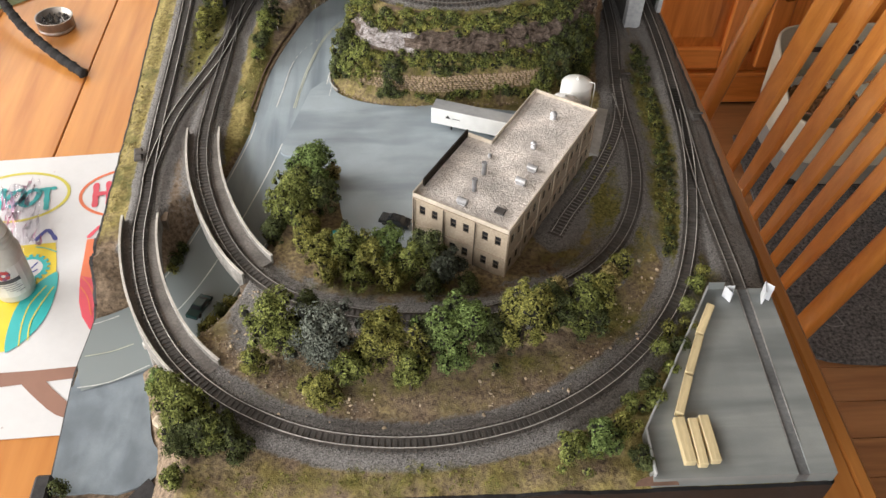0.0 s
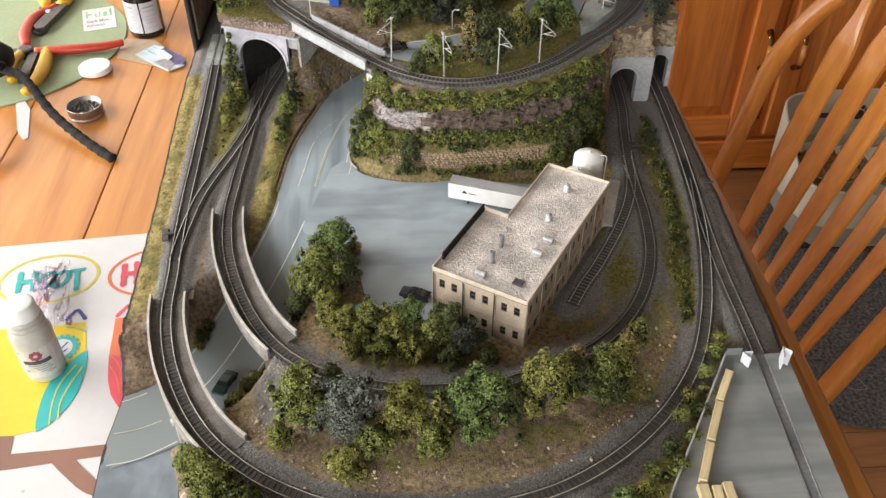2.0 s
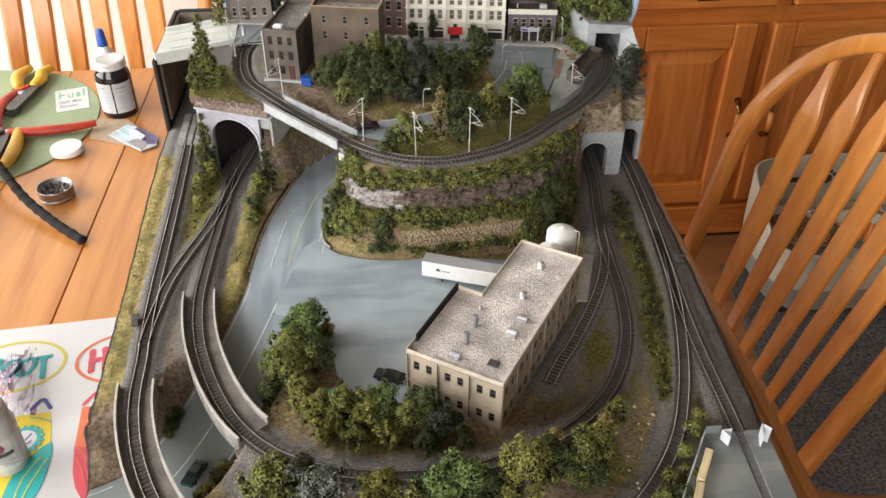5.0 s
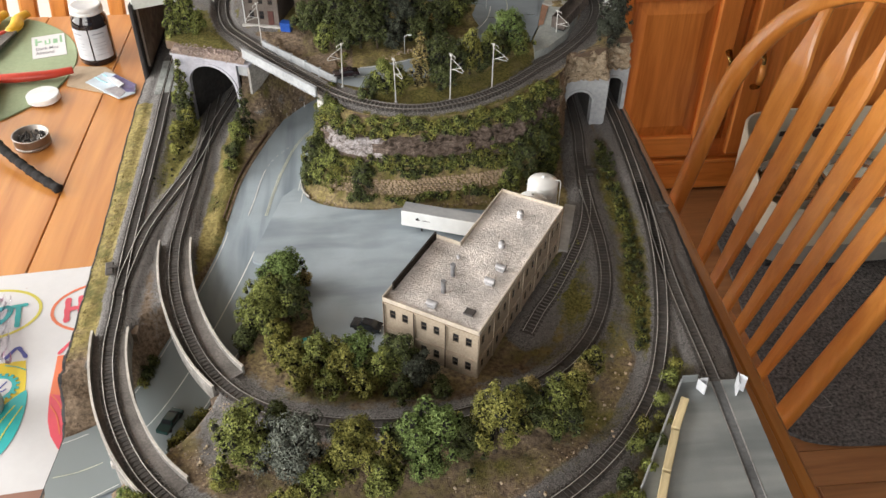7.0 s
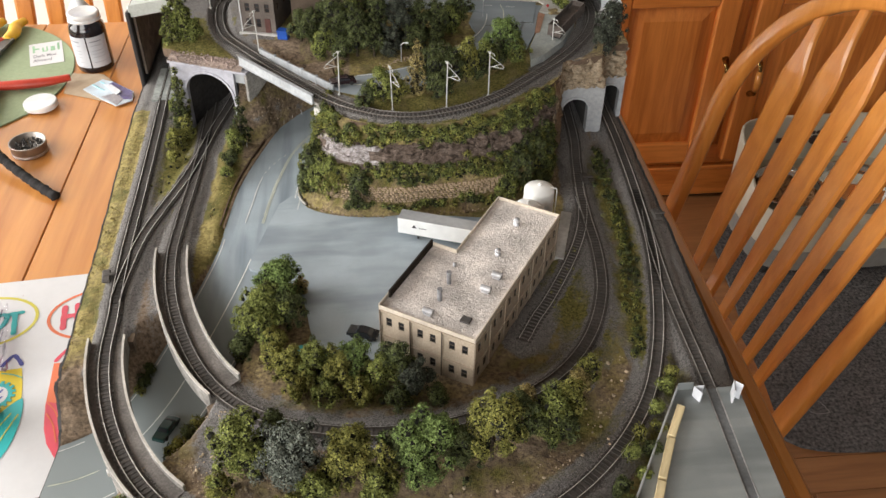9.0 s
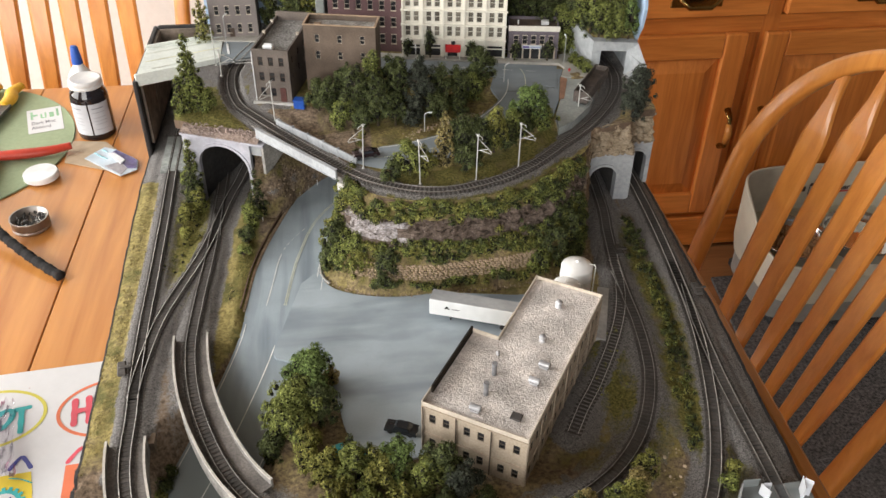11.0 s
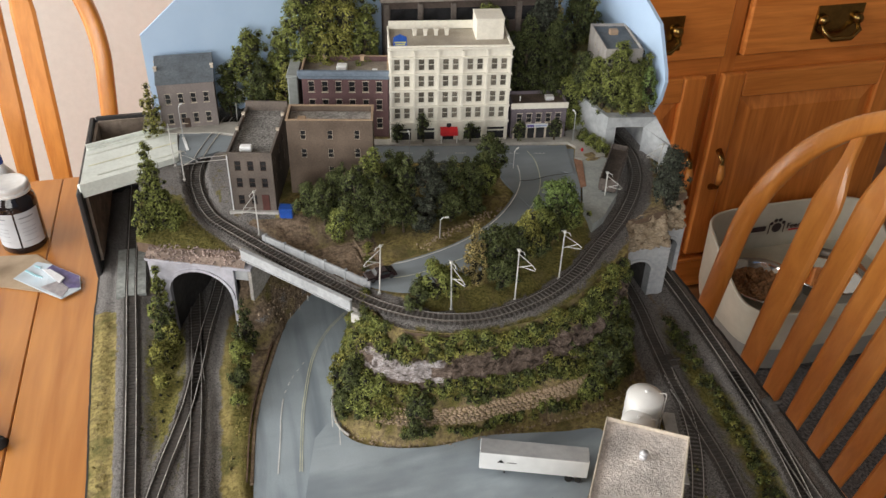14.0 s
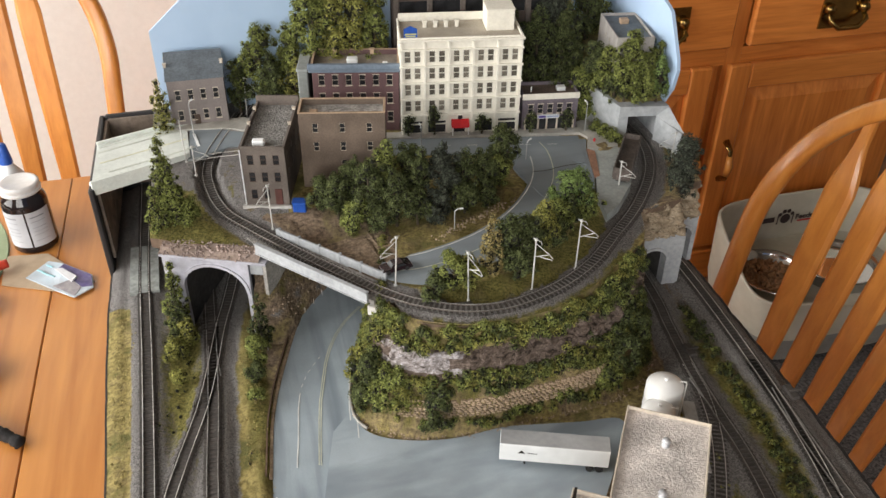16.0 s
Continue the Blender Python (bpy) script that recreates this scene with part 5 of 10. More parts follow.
# storage tanks behind the factory
TANK = surf("gloss white tank paint", (0.90, 0.90, 0.885), (0.86, 0.86, 0.845), 120, 0.35, 0.03)
for x, y, r, zt in ((0.3135, -0.0305, 0.0160, 0.0480), (0.2985, -0.0505, 0.0140, 0.0410)):
    t = thing("storage_tank", pose(x, y, 0), "white cylindrical storage tank with a domed top", "tank", "white tanks")
    part("body", Geo().lathe([(0.0, 0), (r, 0), (r, zt), (r * 0.96, zt + 0.0012), (r * 0.6, zt + 0.0042), (r * 0.2, zt + 0.0058), (0, zt + 0.006)], n=32), TANK, t, smooth=True)
    for k in (0.25, 0.5, 0.75):
        part("seam", Geo().lathe([(r + 0.00005, zt * k - 0.0003), (r + 0.0004, zt * k), (r + 0.00005, zt * k + 0.0003)], n=32), TANK, t)
    part("vent_cap", Geo().cyl((0, 0, zt + 0.0055), (0, 0, zt + 0.008), 0.0014, n=10), TANK, t)
    pts = [(r + 0.002, -0.004, 0), (r + 0.002, -0.004, zt), (r + 0.001, -0.004, zt + 0.003), (r - 0.004, -0.003, zt + 0.004)]
    part("pipe", Geo().tube(pts, 0.0006, 6), TANK, t, "thin white pipe")

# ---- town ----
TZ = DECK + 0.0085


def chimney(t, x, y, z, s=1.0, m=None):
    part("chimney", Geo().box(x - 0.0013 * s, x + 0.0013 * s, y - 0.0013 * s, y + 0.0013 * s, z, z + 0.0042 * s, 0.0002).box(x - 0.0017 * s, x + 0.0017 * s, y - 0.0017 * s, y + 0.0017 * s, z + 0.0034 * s, z + 0.0044 * s, 0.0002), m or TRIM_PALE, t)


# hotel
HM, HW = at_corner((0.1720, 0.3640), (0.3045, 0.3430), TZ - 0.001)
HH, HD = 0.1135, 0.062
hotel = thing("hotel", HM, "tall ivory five-storey hotel with paired windows and a red awning", "hotel")
g, glass = Geo(), window_mesh(0.0072, 0.0138, surf("ivory frames", (0.72, 0.70, 0.62), (0.62, 0.60, 0.52), 300, 0.7, 0.05), (0, 1), 0.0007, pane=surf("curtained hotel panes", (0.24, 0.21, 0.165), (0.11, 0.10, 0.085), 200, 0.3, 0.0, random_mix=0.5))
holes, bays, bw = [], 5, HW / 5
for fl in range(4):
    z = 0.0295 + fl * 0.0193
    for b in range(bays):
        for off in (0.30, 0.70):
            x = b * bw + off * bw - 0.0036
            holes.append((x, x + 0.0072, z, z + 0.0138))
            put_window(glass, hotel, pose(x, 0, z))
shops = [(b * bw + 0.0035, (b + 1) * bw - 0.0035, 0.0025, 0.0125) for b in (0, 1, 3, 4)]
trans = [(b * bw + 0.0035, (b + 1) * bw - 0.0035, 0.0140, 0.0172) for b in (0, 1, 3, 4)]
door = [(2 * bw + 0.006, 3 * bw - 0.008, 0.0005, 0.0135)]
holes += shops + trans + door
holed_wall(g, HW, HH, holes, pose(0, 0, 0))
side_holes = []
for fl in range(4):
    z = 0.0295 + fl * 0.0193
    for k in range(3):
        x = 0.008 + k * 0.019
        side_holes.append((x, x + 0.0072, z, z + 0.0138))
        for n in (1, 3):
            put_window(glass, hotel, face(n, HW, HD)[0] @ pose(x, 0, z))
for n in (1, 3):
    holed_wall(g, HD, HH, side_holes, face(n, HW, HD)[0])
holed_wall(g, HW, HH, [], face(2, HW, HD)[0])
part("wall", g.weld(), IVORY, hotel)
for a, b, c, d in shops + trans + door:
    part("shop_window", Geo().add([(a, 0.0011, c), (b, 0.0011, c), (b, 0.0011, d), (a, 0.0011, d)], [(0, 1, 2, 3)]), PANE, hotel, "dark ground-floor glass")
for b in range(bays + 1):
    x = min(max(b * bw, 0.0014), HW - 0.0014)
    part("pilaster", Geo().box(x - 0.0014, x + 0.0014, -0.0020, 0.0, 0.0, HH - 0.003, 0.0002), IVORY, hotel)
for fl in range(5):
    z = 0.0255 + fl * 0.0193
    part("cornice", Geo().box(-0.0012, HW + 0.0012, -0.0030, 0.0, z - 0.0011, z + 0.0009, 0.0002), IVORY, hotel)
part("cornice", Geo().box(-0.002, HW + 0.002, -0.0028, 0.001, HH - 0.0022, HH + 0.0006, 0.0004), IVORY, hotel)
g = Geo()
for x0, x1, y0, y1 in ((-0.0005, HW + 0.0005, 0.0, 0.002), (-0.0005, 0.0015, 0.002, HD), (HW - 0.0015, HW + 0.0005, 0.002, HD), (0.0015, HW - 0.0015, HD - 0.002, HD)):
    g.box(x0, x1, y0, y1, HH - 0.001, HH + 0.0022 + (0.006 if y1 == HD and y0 > 0.05 else 0), 0.0002)
part("parapet", g, IVORY, hotel)
part("roof", Geo().box(0.001, HW - 0.001, 0.001, HD - 0.001, HH - 0.003, HH - 0.0015), surf("sandy roof", (0.46, 0.42, 0.35), (0.36, 0.32, 0.26), 500, 0.9, 0.4, scale2=40, amount2=0.15), hotel)
g = Geo().box(HW - 0.037, HW - 0.006, 0.026, 0.058, HH - 0.002, HH + 0.021, 0.0005).box(HW - 0.0375, HW - 0.0055, 0.0255, 0.0585, HH + 0.021, HH + 0.0222, 0.0003)
part("penthouse", g, IVORY, hotel, "ivory rooftop stair house")
for k, x in enumerate((0.030, 0.042, 0.054, 0.066)):
    part("roof_vent", Geo().box(x - 0.002, x + 0.002, 0.040, 0.045, HH - 0.002, HH + 0.0045, 0.0004).box(x - 0.0028, x + 0.0028, 0.0395, 0.0455, HH + 0.0045, HH + 0.006, 0.0004), IVORY, hotel)
g = Geo().prism([(0, 0), (0.0145, 0), (0.0145, 0.010), (0.0072, 0.0132), (0, 0.010)], -0.0006, 0.0006, xf=pose(0.0045, 0.004, HH + 0.001, 90, 0, 0))
g.add([(0.0055, 0.0033, HH + 0.0045), (0.018, 0.0033, HH + 0.0045), (0.018, 0.0033, HH + 0.0062), (0.0055, 0.0033, HH + 0.0062)], [(0, 1, 2, 3)], 1)
g.add([(0.0065, 0.0033, HH + 0.0022), (0.017, 0.0033, HH + 0.0022), (0.017, 0.0033, HH + 0.0036), (0.0065, 0.0033, HH + 0.0036)], [(0, 1, 2, 3)], 1)
part("roof_sign", g, [BLUE, surf("pale yellow bars", (0.55, 0.55, 0.22), None, 200, 0.6, 0.0)], hotel, "blue house-shaped roof sign with pale bars")
x0, x1 = 2 * bw + 0.003, 3 * bw - 0.004
part("awning", Geo().add([(x0, -0.001, 0.019), (x1, -0.001, 0.019), (x1, -0.009, 0.0155), (x0, -0.009, 0.0155), (x1, -0.009, 0.0115), (x0, -0.009, 0.0115), (x0, -0.001, 0.0115), (x1, -0.001, 0.0115)], [(0, 1, 2, 3), (3, 2, 4, 5), (0, 3, 5, 6), (1, 7, 4, 2)]), RED, hotel, "red cloth entrance awning")
part("awning_post", Geo().cyl((x0 + 0.001, -0.0085, 0), (x0 + 0.001, -0.0085, 0.012), 0.0006, n=6), WHITE, hotel)
part("awning_post", Geo().cyl((x1 - 0.001, -0.0085, 0), (x1 - 0.001, -0.0085, 0.012), 0.0006, n=6), WHITE, hotel)
part("plaque", Geo().lathe([(0.0, 0), (0.0028, 0), (0.0028, 0.0008), (0, 0.0009)], n=16), surf("black sign", (0.02, 0.025, 0.03), None, 200, 0.5, 0), hotel, "small black arched sign").matrix_basis = pose((x0 + x1) / 2, -0.0012, 0.0215, 90, 0, 0)

# narrow grey-brown block beside the loop
m, w = at_corner((-0.0100, 0.2585), (0.0315, 0.2480), 0.1005)
t = thing("row_house", m, "narrow three-storey grey-brown brick house with a gravel roof", "town house")
shell(t, w, 0.105, 0.0665, TAUPE, {0: [(0.0475, 3, 0.0060, 0.0107, 0.006), (0.0285, 3, 0.0060, 0.0107, 0.006), (0.0090, 3, 0.0060, 0.0107, 0.006)], 1: [(0.046, 4, 0.005, 0.009, 0.012), (0.027, 4, 0.005, 0.009, 0.012)]}, surf("dark brown frames", (0.10, 0.065, 0.05), None, 300, 0.8, 0.1), bars=(0, 1), parapet=0.0045, coping=TAUPE)
for x, y in ((0.001, 0.048), (0.001, 0.082), (w - 0.001, 0.048), (w - 0.001, 0.082)):
    chimney(t, x, y, 0.0655, 1.1)
part("door", Geo().box(w - 0.0135, w - 0.0062, -0.0006, 0.0006, 0.0015, 0.0205, 0.0002), surf("red-brown door", (0.10, 0.035, 0.028), None, 200, 0.6, 0.1), t, "red-brown front door")
part("downpipe", Geo().cyl((-0.0004, -0.0006, 0.002), (-0.0004, -0.0006, 0.064), 0.0006, n=6), WHITE, t, "thin white downpipe")
part("roof_box", Geo().box(0.010, 0.022, 0.010, 0.018, 0.0620, 0.0680, 0.0012), WHITE, t, "white rooftop unit")
part("raised_parapet", Geo().box(-0.001, w + 0.001, 0.103, 0.1065, 0.0645, 0.0725, 0.0004), TAUPE, t)
part("base_course", Geo().box(-0.004, w + 0.002, -0.004, -0.0002, -0.001, 0.0025, 0.0003), PALE_CONCRETE, t)

# wide brown block
m, w = at_corner((0.0500, 0.2760), (0.1330, 0.2580), 0.1005)
t = thing("brick_block", m, "wide brown brick block with a tan rimmed gravel roof", "town house")
shell(t, w, 0.034, 0.0870, BROWN, {0: [(0.066, 3, 0.0054, 0.0100, 0.013), (0.0455, 3, 0.0054, 0.0100, 0.013), (0.025, 1, 0.0054, 0.0100, 0.013)]}, TRIM_PALE, bars=(0, 1), parapet=0.006, coping=COPING, roof_mat=surf("pale gravel", (0.52, 0.50, 0.47), (0.17, 0.16, 0.15), 400, 0.95, 1.0, scale2=60, amount2=0.25, bump_dist=0.003))
for x in (0.022, 0.058):
    chimney(t, x, 0.004, 0.082, 1.0)
part("roof_box", Geo().box(0.010, 0.018, 0.008, 0.016, 0.0805, 0.0845, 0.0005), COPING, t, "small tan roof box")
part("side_window", Geo().box(0.050, 0.061, -0.001, 0.0005, 0.016, 0.025, 0.0003), surf("grey shutter", (0.26, 0.26, 0.25), (0.20, 0.20, 0.19), 300, 0.7, 0.1), t, "closed grey shutter")

# red-purple terrace with a blue-grey cornice
m, w = at_corner((0.0790, 0.4000), (0.1730, 0.3790), TZ - 0.001)
t = thing("terrace_house", m, "red-purple brick terrace with a blue-grey cornice", "town house")
shell(t, w, 0.045, 0.0805, PLUM, {0: [(0.0560, 6, 0.0066, 0.0125, 0.007), (0.0340, 6, 0.0066, 0.0125, 0.007), (0.0110, 6, 0.0066, 0.0125, 0.007)]}, TRIM_PALE, bars=(0, 1), sill=True, parapet=0.006, roof_mat=surf("tan gravel", (0.30, 0.26, 0.22), (0.18, 0.155, 0.13), 700, 0.95, 0.6), coping=COPING)
part("cornice", Geo().box(-0.003, w + 0.002, -0.004, 0.0, 0.0725, 0.0765, 0.0006).box(-0.004, w + 0.003, -0.006, 0.0, 0.0765, 0.0825, 0.0008), SLATE, t, "blue-grey painted cornice")
for x in (0.024, 0.066):
    chimney(t, x, 0.036, 0.0785, 1.5, COPING)
part("roof_unit", Geo().box(0.038, 0.050, 0.016, 0.026, 0.0740, 0.0800, 0.0008), WHITE, t, "white rooftop unit")
part("roof_unit", Geo().box(0.078, 0.084, 0.012, 0.018, 0.0740, 0.0770, 0.0006), WHITE, t, "white rooftop unit")
whole("retaining_wall", Geo().box(-0.016, -0.0045, 0.0, 0.045, 0, 0.072, 0.001).box(-0.017, -0.0042, -0.001, 0.046, 0.072, 0.0755, 0.001), surf("grey-green plaster", (0.30, 0.32, 0.31), (0.23, 0.25, 0.24), 200, 0.85, 0.2), "grey-green concrete retaining wall beside the terrace", "retaining wall", m=m)

# grey house with a slate roof
m, w = at_corner((-0.0800, 0.4480), (-0.0170, 0.4470), TZ - 0.002)
t = thing("grey_house", m, "two-storey mauve-grey house with a pitched slate roof", "house")
shell(t, w, 0.040, 0.0575, MAUVE, {0: [(0.0335, 4, 0.0058, 0.0120, 0.0075), (0.0085, 4, 0.0058, 0.0120, 0.0075)]}, TRIM_PALE, bars=(0, 1), sill=True, parapet=0.002)
g = Geo()
g.add([(-0.001, -0.001, 0.0575), (w + 0.001, -0.001, 0.0575), (w + 0.001, 0.040, 0.0765), (-0.001, 0.040, 0.0765), (-0.001, 0.040, 0.053), (w + 0.001, 0.040, 0.053)], [(0, 1, 2, 3), (0, 3, 4), (1, 5, 2), (3, 2, 5, 4)])
part("roof", g, SLATE_ROOF, t, "blue-grey slate roof")
g = Geo().box(-0.0018, 0.0006, 0.002, 0.048, 0.060, 0.0845, 0.0004).box(w - 0.0006, w + 0.0018, 0.002, 0.048, 0.060, 0.0845, 0.0004)
part("door", Geo().box(0.0245, 0.031, -0.0006, 0.0005, 0.0, 0.0145, 0.0002), surf("dark brown door", (0.08, 0.05, 0.035), None, 200, 0.6, 0.1), t, "dark brown front door")
for x, y in ((0.0, 0.02), (w, 0.02), (0.0, 0.038)):
    chimney(t, x, y, 0.066, 1.2, TRIM_PALE)

# shop with the white sign
m, w = at_corner((0.3085, 0.3420), (0.3720, 0.3330), TZ - 0.001)
t = thing("corner_shop", m, "low mauve brick shop with arched windows and a white sign", "shop")
shell(t, w, 0.034, 0.046, surf("mauve brick", (0.155, 0.13, 0.15), (0.105, 0.088, 0.105), 600, 0.85, 0.25), {0: [(0.0215, 5, 0.0062, 0.0115, 0.0065)]}, TRIM_PALE, bars=(0, 1), sill=True, parapet=0.004, roof_mat=surf("brown gravel", (0.17, 0.13, 0.105), (0.10, 0.078, 0.062), 600, 0.95, 0.5))
part("cornice", Geo().box(-0.001, w + 0.001, -0.0022, 0, 0.0395, 0.0465, 0.0006), IVORY, t, "cream cornice")
part("shop_front", Geo().box(0.003, w - 0.003, -0.0006, 0.0002, 0.001, 0.0165, 0.0002), PANE, t, "dark shop glass")
for x in (0.004, 0.019, 0.029, 0.041, w - 0.004):
    part("shop_post", Geo().box(x - 0.001, x + 0.001, -0.0016, 0, 0, 0.017, 0.0002), TRIM_PALE, t)
g = Geo().box(0.017, 0.043, -0.0035, -0.0018, 0.0165, 0.0212, 0.0003)
g.box(0.0185, 0.027, -0.0039, -0.0034, 0.0178, 0.0202, mat=1).box(0.0285, 0.0415, -0.0039, -0.0034, 0.0182, 0.0198, mat=2)
part("sign", g, [SIGN_WHITE, surf("violet bars", (0.10, 0.06, 0.32), None, 200, 0.5, 0), surf("pale blue bars", (0.35, 0.42, 0.62), None, 200, 0.5, 0)], t, "white shop sign with violet and pale blue bars")
part("roof_unit", Geo().box(0.042, 0.052, 0.014, 0.022, 0.0415, 0.0465, 0.0006), WHITE, t, "white rooftop unit")
part("vent_pipe", Geo().cyl((0.012, 0.015, 0.0415), (0.012, 0.015, 0.048), 0.0008, n=8), WHITE, t)

# large dark structure along the backdrop
m = pose(0.184, 0.459, TZ - 0.002, 0, 0, -6)
t = thing("mill_building", m, "long dark brown mill with wide windows behind the hotel", "mill")
shell(t, 0.205, 0.026, 0.133, surf("dark umber wall", (0.10, 0.075, 0.062), (0.065, 0.048, 0.04), 300, 0.9, 0.3), {0: [(0.1065, 5, 0.033, 0.0175, 0.008), (0.075, 5, 0.033, 0.0175, 0.008)]}, surf("grey-brown posts", (0.16, 0.14, 0.125), None, 300, 0.9, 0.2), bars=(0, 0), parapet=0.003, coping=surf("grey coping", (0.22, 0.20, 0.185), None, 300, 0.9, 0.2))
for k in range(6):
    x = 0.004 + k * 0.0394
    part("column", Geo().box(x - 0.003, x + 0.003, -0.003, 0, 0, 0.130, 0.0004), surf("brown-grey columns", (0.15, 0.125, 0.11), None, 300, 0.9, 0.2), t)

part("roof_slab", Geo().box(-0.004, 0.209, -0.007, 0.030, 0.1335, 0.1375, 0.0006), surf("pale brown roofing", (0.30, 0.265, 0.24), (0.21, 0.185, 0.165), 300, 0.9, 0.3), t, "pale brown overhanging roof slab")
# small house above the tunnel
m = pose(0.4100, 0.330, 0.1615, 0, 0, -10)
t = thing("hill_house", m, "small pale grey cottage above the tunnel with a dark roof", "house")
shell(t, 0.042, 0.080, 0.050, surf("pale grey render", (0.40, 0.38, 0.36), (0.32, 0.30, 0.285), 400, 0.85, 0.2), {3: [(0.034, 2, 0.0035, 0.0055, 0.030)], 0: [(0.030, 2, 0.0045, 0.006, 0.010)]}, TRIM_PALE, bars=(0, 0), parapet=0.003, roof_mat=SLATE_ROOF)
part("door", Geo().box(-0.0006, 0.0004, 0.052, 0.058, 0.0, 0.014, 0.0002), PANE, t, "dark doorway")
part("roof_unit", Geo().box(0.016, 0.026, 0.050, 0.058, 0.0465, 0.0525, 0.0006), COPING, t, "tan roof box")

# ---- tunnel portals ----
LILAC = surf("pale lilac plaster", (0.43, 0.43, 0.485), (0.33, 0.33, 0.375), 180, 0.85, 0.25, scale2=30, amount2=0.15)


def portal(name, m, w, h, openings, mat, label, thick=0.008, bricks=None):
    """A wall facing -y with arched openings (centre x, half width, springing height)."""
    g = Geo()
    n = 14
    edges = [0.0]
    for cx, r, s in openings:
        edges += [cx - r, cx + r]
    edges.append(w)
    for a, b in zip(edges[::2], edges[1::2]):
        g.box(a, b, 0, thick, 0, h, xf=m)
    for cx, r, s in openings:
        arc = [(cx - r * math.cos(math.pi * k / n), s + r * 0.92 * math.sin(math.pi * k / n)) for k in range(n + 1)]
        for (xa, za), (xb, zb) in zip(arc[:-1], arc[1:]):
            q = [(xa, 0, za), (xb, 0, zb), (xb, 0, h), (xa, 0, h), (xa, thick, za), (xb, thick, zb), (xb, thick, h), (xa, thick, h)]
            g.add(q, [(0, 1, 2, 3), (4, 7, 6, 5), (0, 4, 5, 1), (3, 2, 6, 7)], 0, m)
    t = thing(name, pose(0, 0, 0), label, "tunnel portal", "tunnel portals")
    part("wall", g.weld(), mat, t)
    for cx, r, s in openings:
        ring = Geo()
        for k in range(n):
            a0, a1 = math.pi * k / n, math.pi * (k + 1) / n
            q = []
            for aa in (a0, a1):
                for rr in (r, r + 0.0032):
                    for yy in (-0.0012, 0.0005):
                        q.append((cx - rr * math.cos(aa), yy, s + rr * 0.92 * math.sin(aa)))
            ring.add(q, [(0, 4, 6, 2), (0, 1, 5, 4), (2, 6, 7, 3)], 0, m)
        part("arch_ring", ring.weld(), mat, t)
        lining = Geo()
        for (xa, za), (xb, zb) in zip([(cx - r, 0.0)] + [(cx - r * math.cos(math.pi * k / n), s + r * 0.92 * math.sin(math.pi * k / n)) for k in range(n + 1)], [(cx - r * math.cos(math.pi * k / n), s + r * 0.92 * math.sin(math.pi * k / n)) for k in range(n + 1)] + [(cx + r, 0.0)]):
            lining.add([(xa, thick, za), (xb, thick, zb), (xb, 0.10, zb), (xa, 0.10, za)], [(0, 1, 2, 3)], 0, m)
        part("lining", lining.weld(), surf("dark tunnel lining", (0.055, 0.052, 0.05), (0.03, 0.028, 0.027), 200, 0.95, 0.3), t, "near-black lining")
    return t


# double-track portal: from the left wing to the bridge seat
m, w = at_corner((-0.0955, 0.2090), (-0.0035, 0.1700), 0.0)
portal("tunnel_portal", m, 0.0845, 0.0885, [(0.049, 0.0315, 0.0525)], LILAC, "wide pale lilac arched portal over two tracks", 0.005)
whole("abutment_block", Geo().box(0.0847, w - 0.002, 0.0030, 0.010, 0.074, 0.0885, 0.0008, xf=m), CONCRETE, "grey bridge seat beside the portal", "abutment")
bm_ = Geo().box(-0.002, w + 0.003, -0.0022, 0.010, 0.0885, 0.0912, 0.0008, xf=m)
whole("portal_coping", bm_, LILAC, "pale coping along the portal top", "coping")
slope_q = [[m @ Vector((x, y, z)) for x in np.linspace(-0.002, w - 0.004, 12)] for y, z in ((-0.0012, 0.0908), (0.006, 0.0952), (0.016, 0.0972))]
sl = Geo()
for a, b in zip(slope_q[:-1], slope_q[1:]):
    sl.ribbon(b, a)
tagged(part("ground_slope", sl, surf("pinkish earth", (0.30, 0.235, 0.20), (0.17, 0.125, 0.10), 260, 0.95, 0.6)), "pinkish earth slope above the portal", "ground", kind="structure")
rubble = Geo()
random.seed(5)
for k in range(230):
    x, y = random.uniform(-0.002, w - 0.008), random.uniform(-0.0012, 0.017)
    s = random.uniform(0.0005, 0.0014)
    rubble.box(-s, s, -s * 0.7, s * 0.7, -s * 0.6, s * 0.6, s * 0.4, xf=pose(*(m @ Vector((x, y, 0))).xy, float(np.interp(y, [-0.0012, 0.006, 0.016], [0.0910, 0.0954, 0.0974])) + s * 0.3, random.uniform(-30, 30), random.uniform(-30, 30), random.uniform(0, 180)))
tagged(whole("rubble", rubble, surf("brown-pink rubble", (0.36, 0.285, 0.26), (0.20, 0.155, 0.135), 400, 0.9, 0.4, island=0.3), "brown-pink rubble on the portal top", "rubble"), kind="stuff")
wing_m, wing_w = at_corner((-0.0045, 0.1735), (0.0340, 0.2150), 0.0)
whole("wing_wall", Geo().prism([(0.0, 0.052), (0.012, 0.056), (0.034, 0.070), (wing_w, 0.080), (wing_w, 0.0890), (0.0, 0.0890)], 0.0, 0.004, xf=wing_m @ pose(0, 0, 0, 90, 0, 0)), GIRDER, "pale grey concrete wing wall under the girder bridge", "wing wall")
t = thing("bridge_abutment", pose(0.0835, 0.0825, 0.0, 0, 0, -45), "brown earthy block with a pale cap under the girder bridge end", "abutment", "bridge abutments")
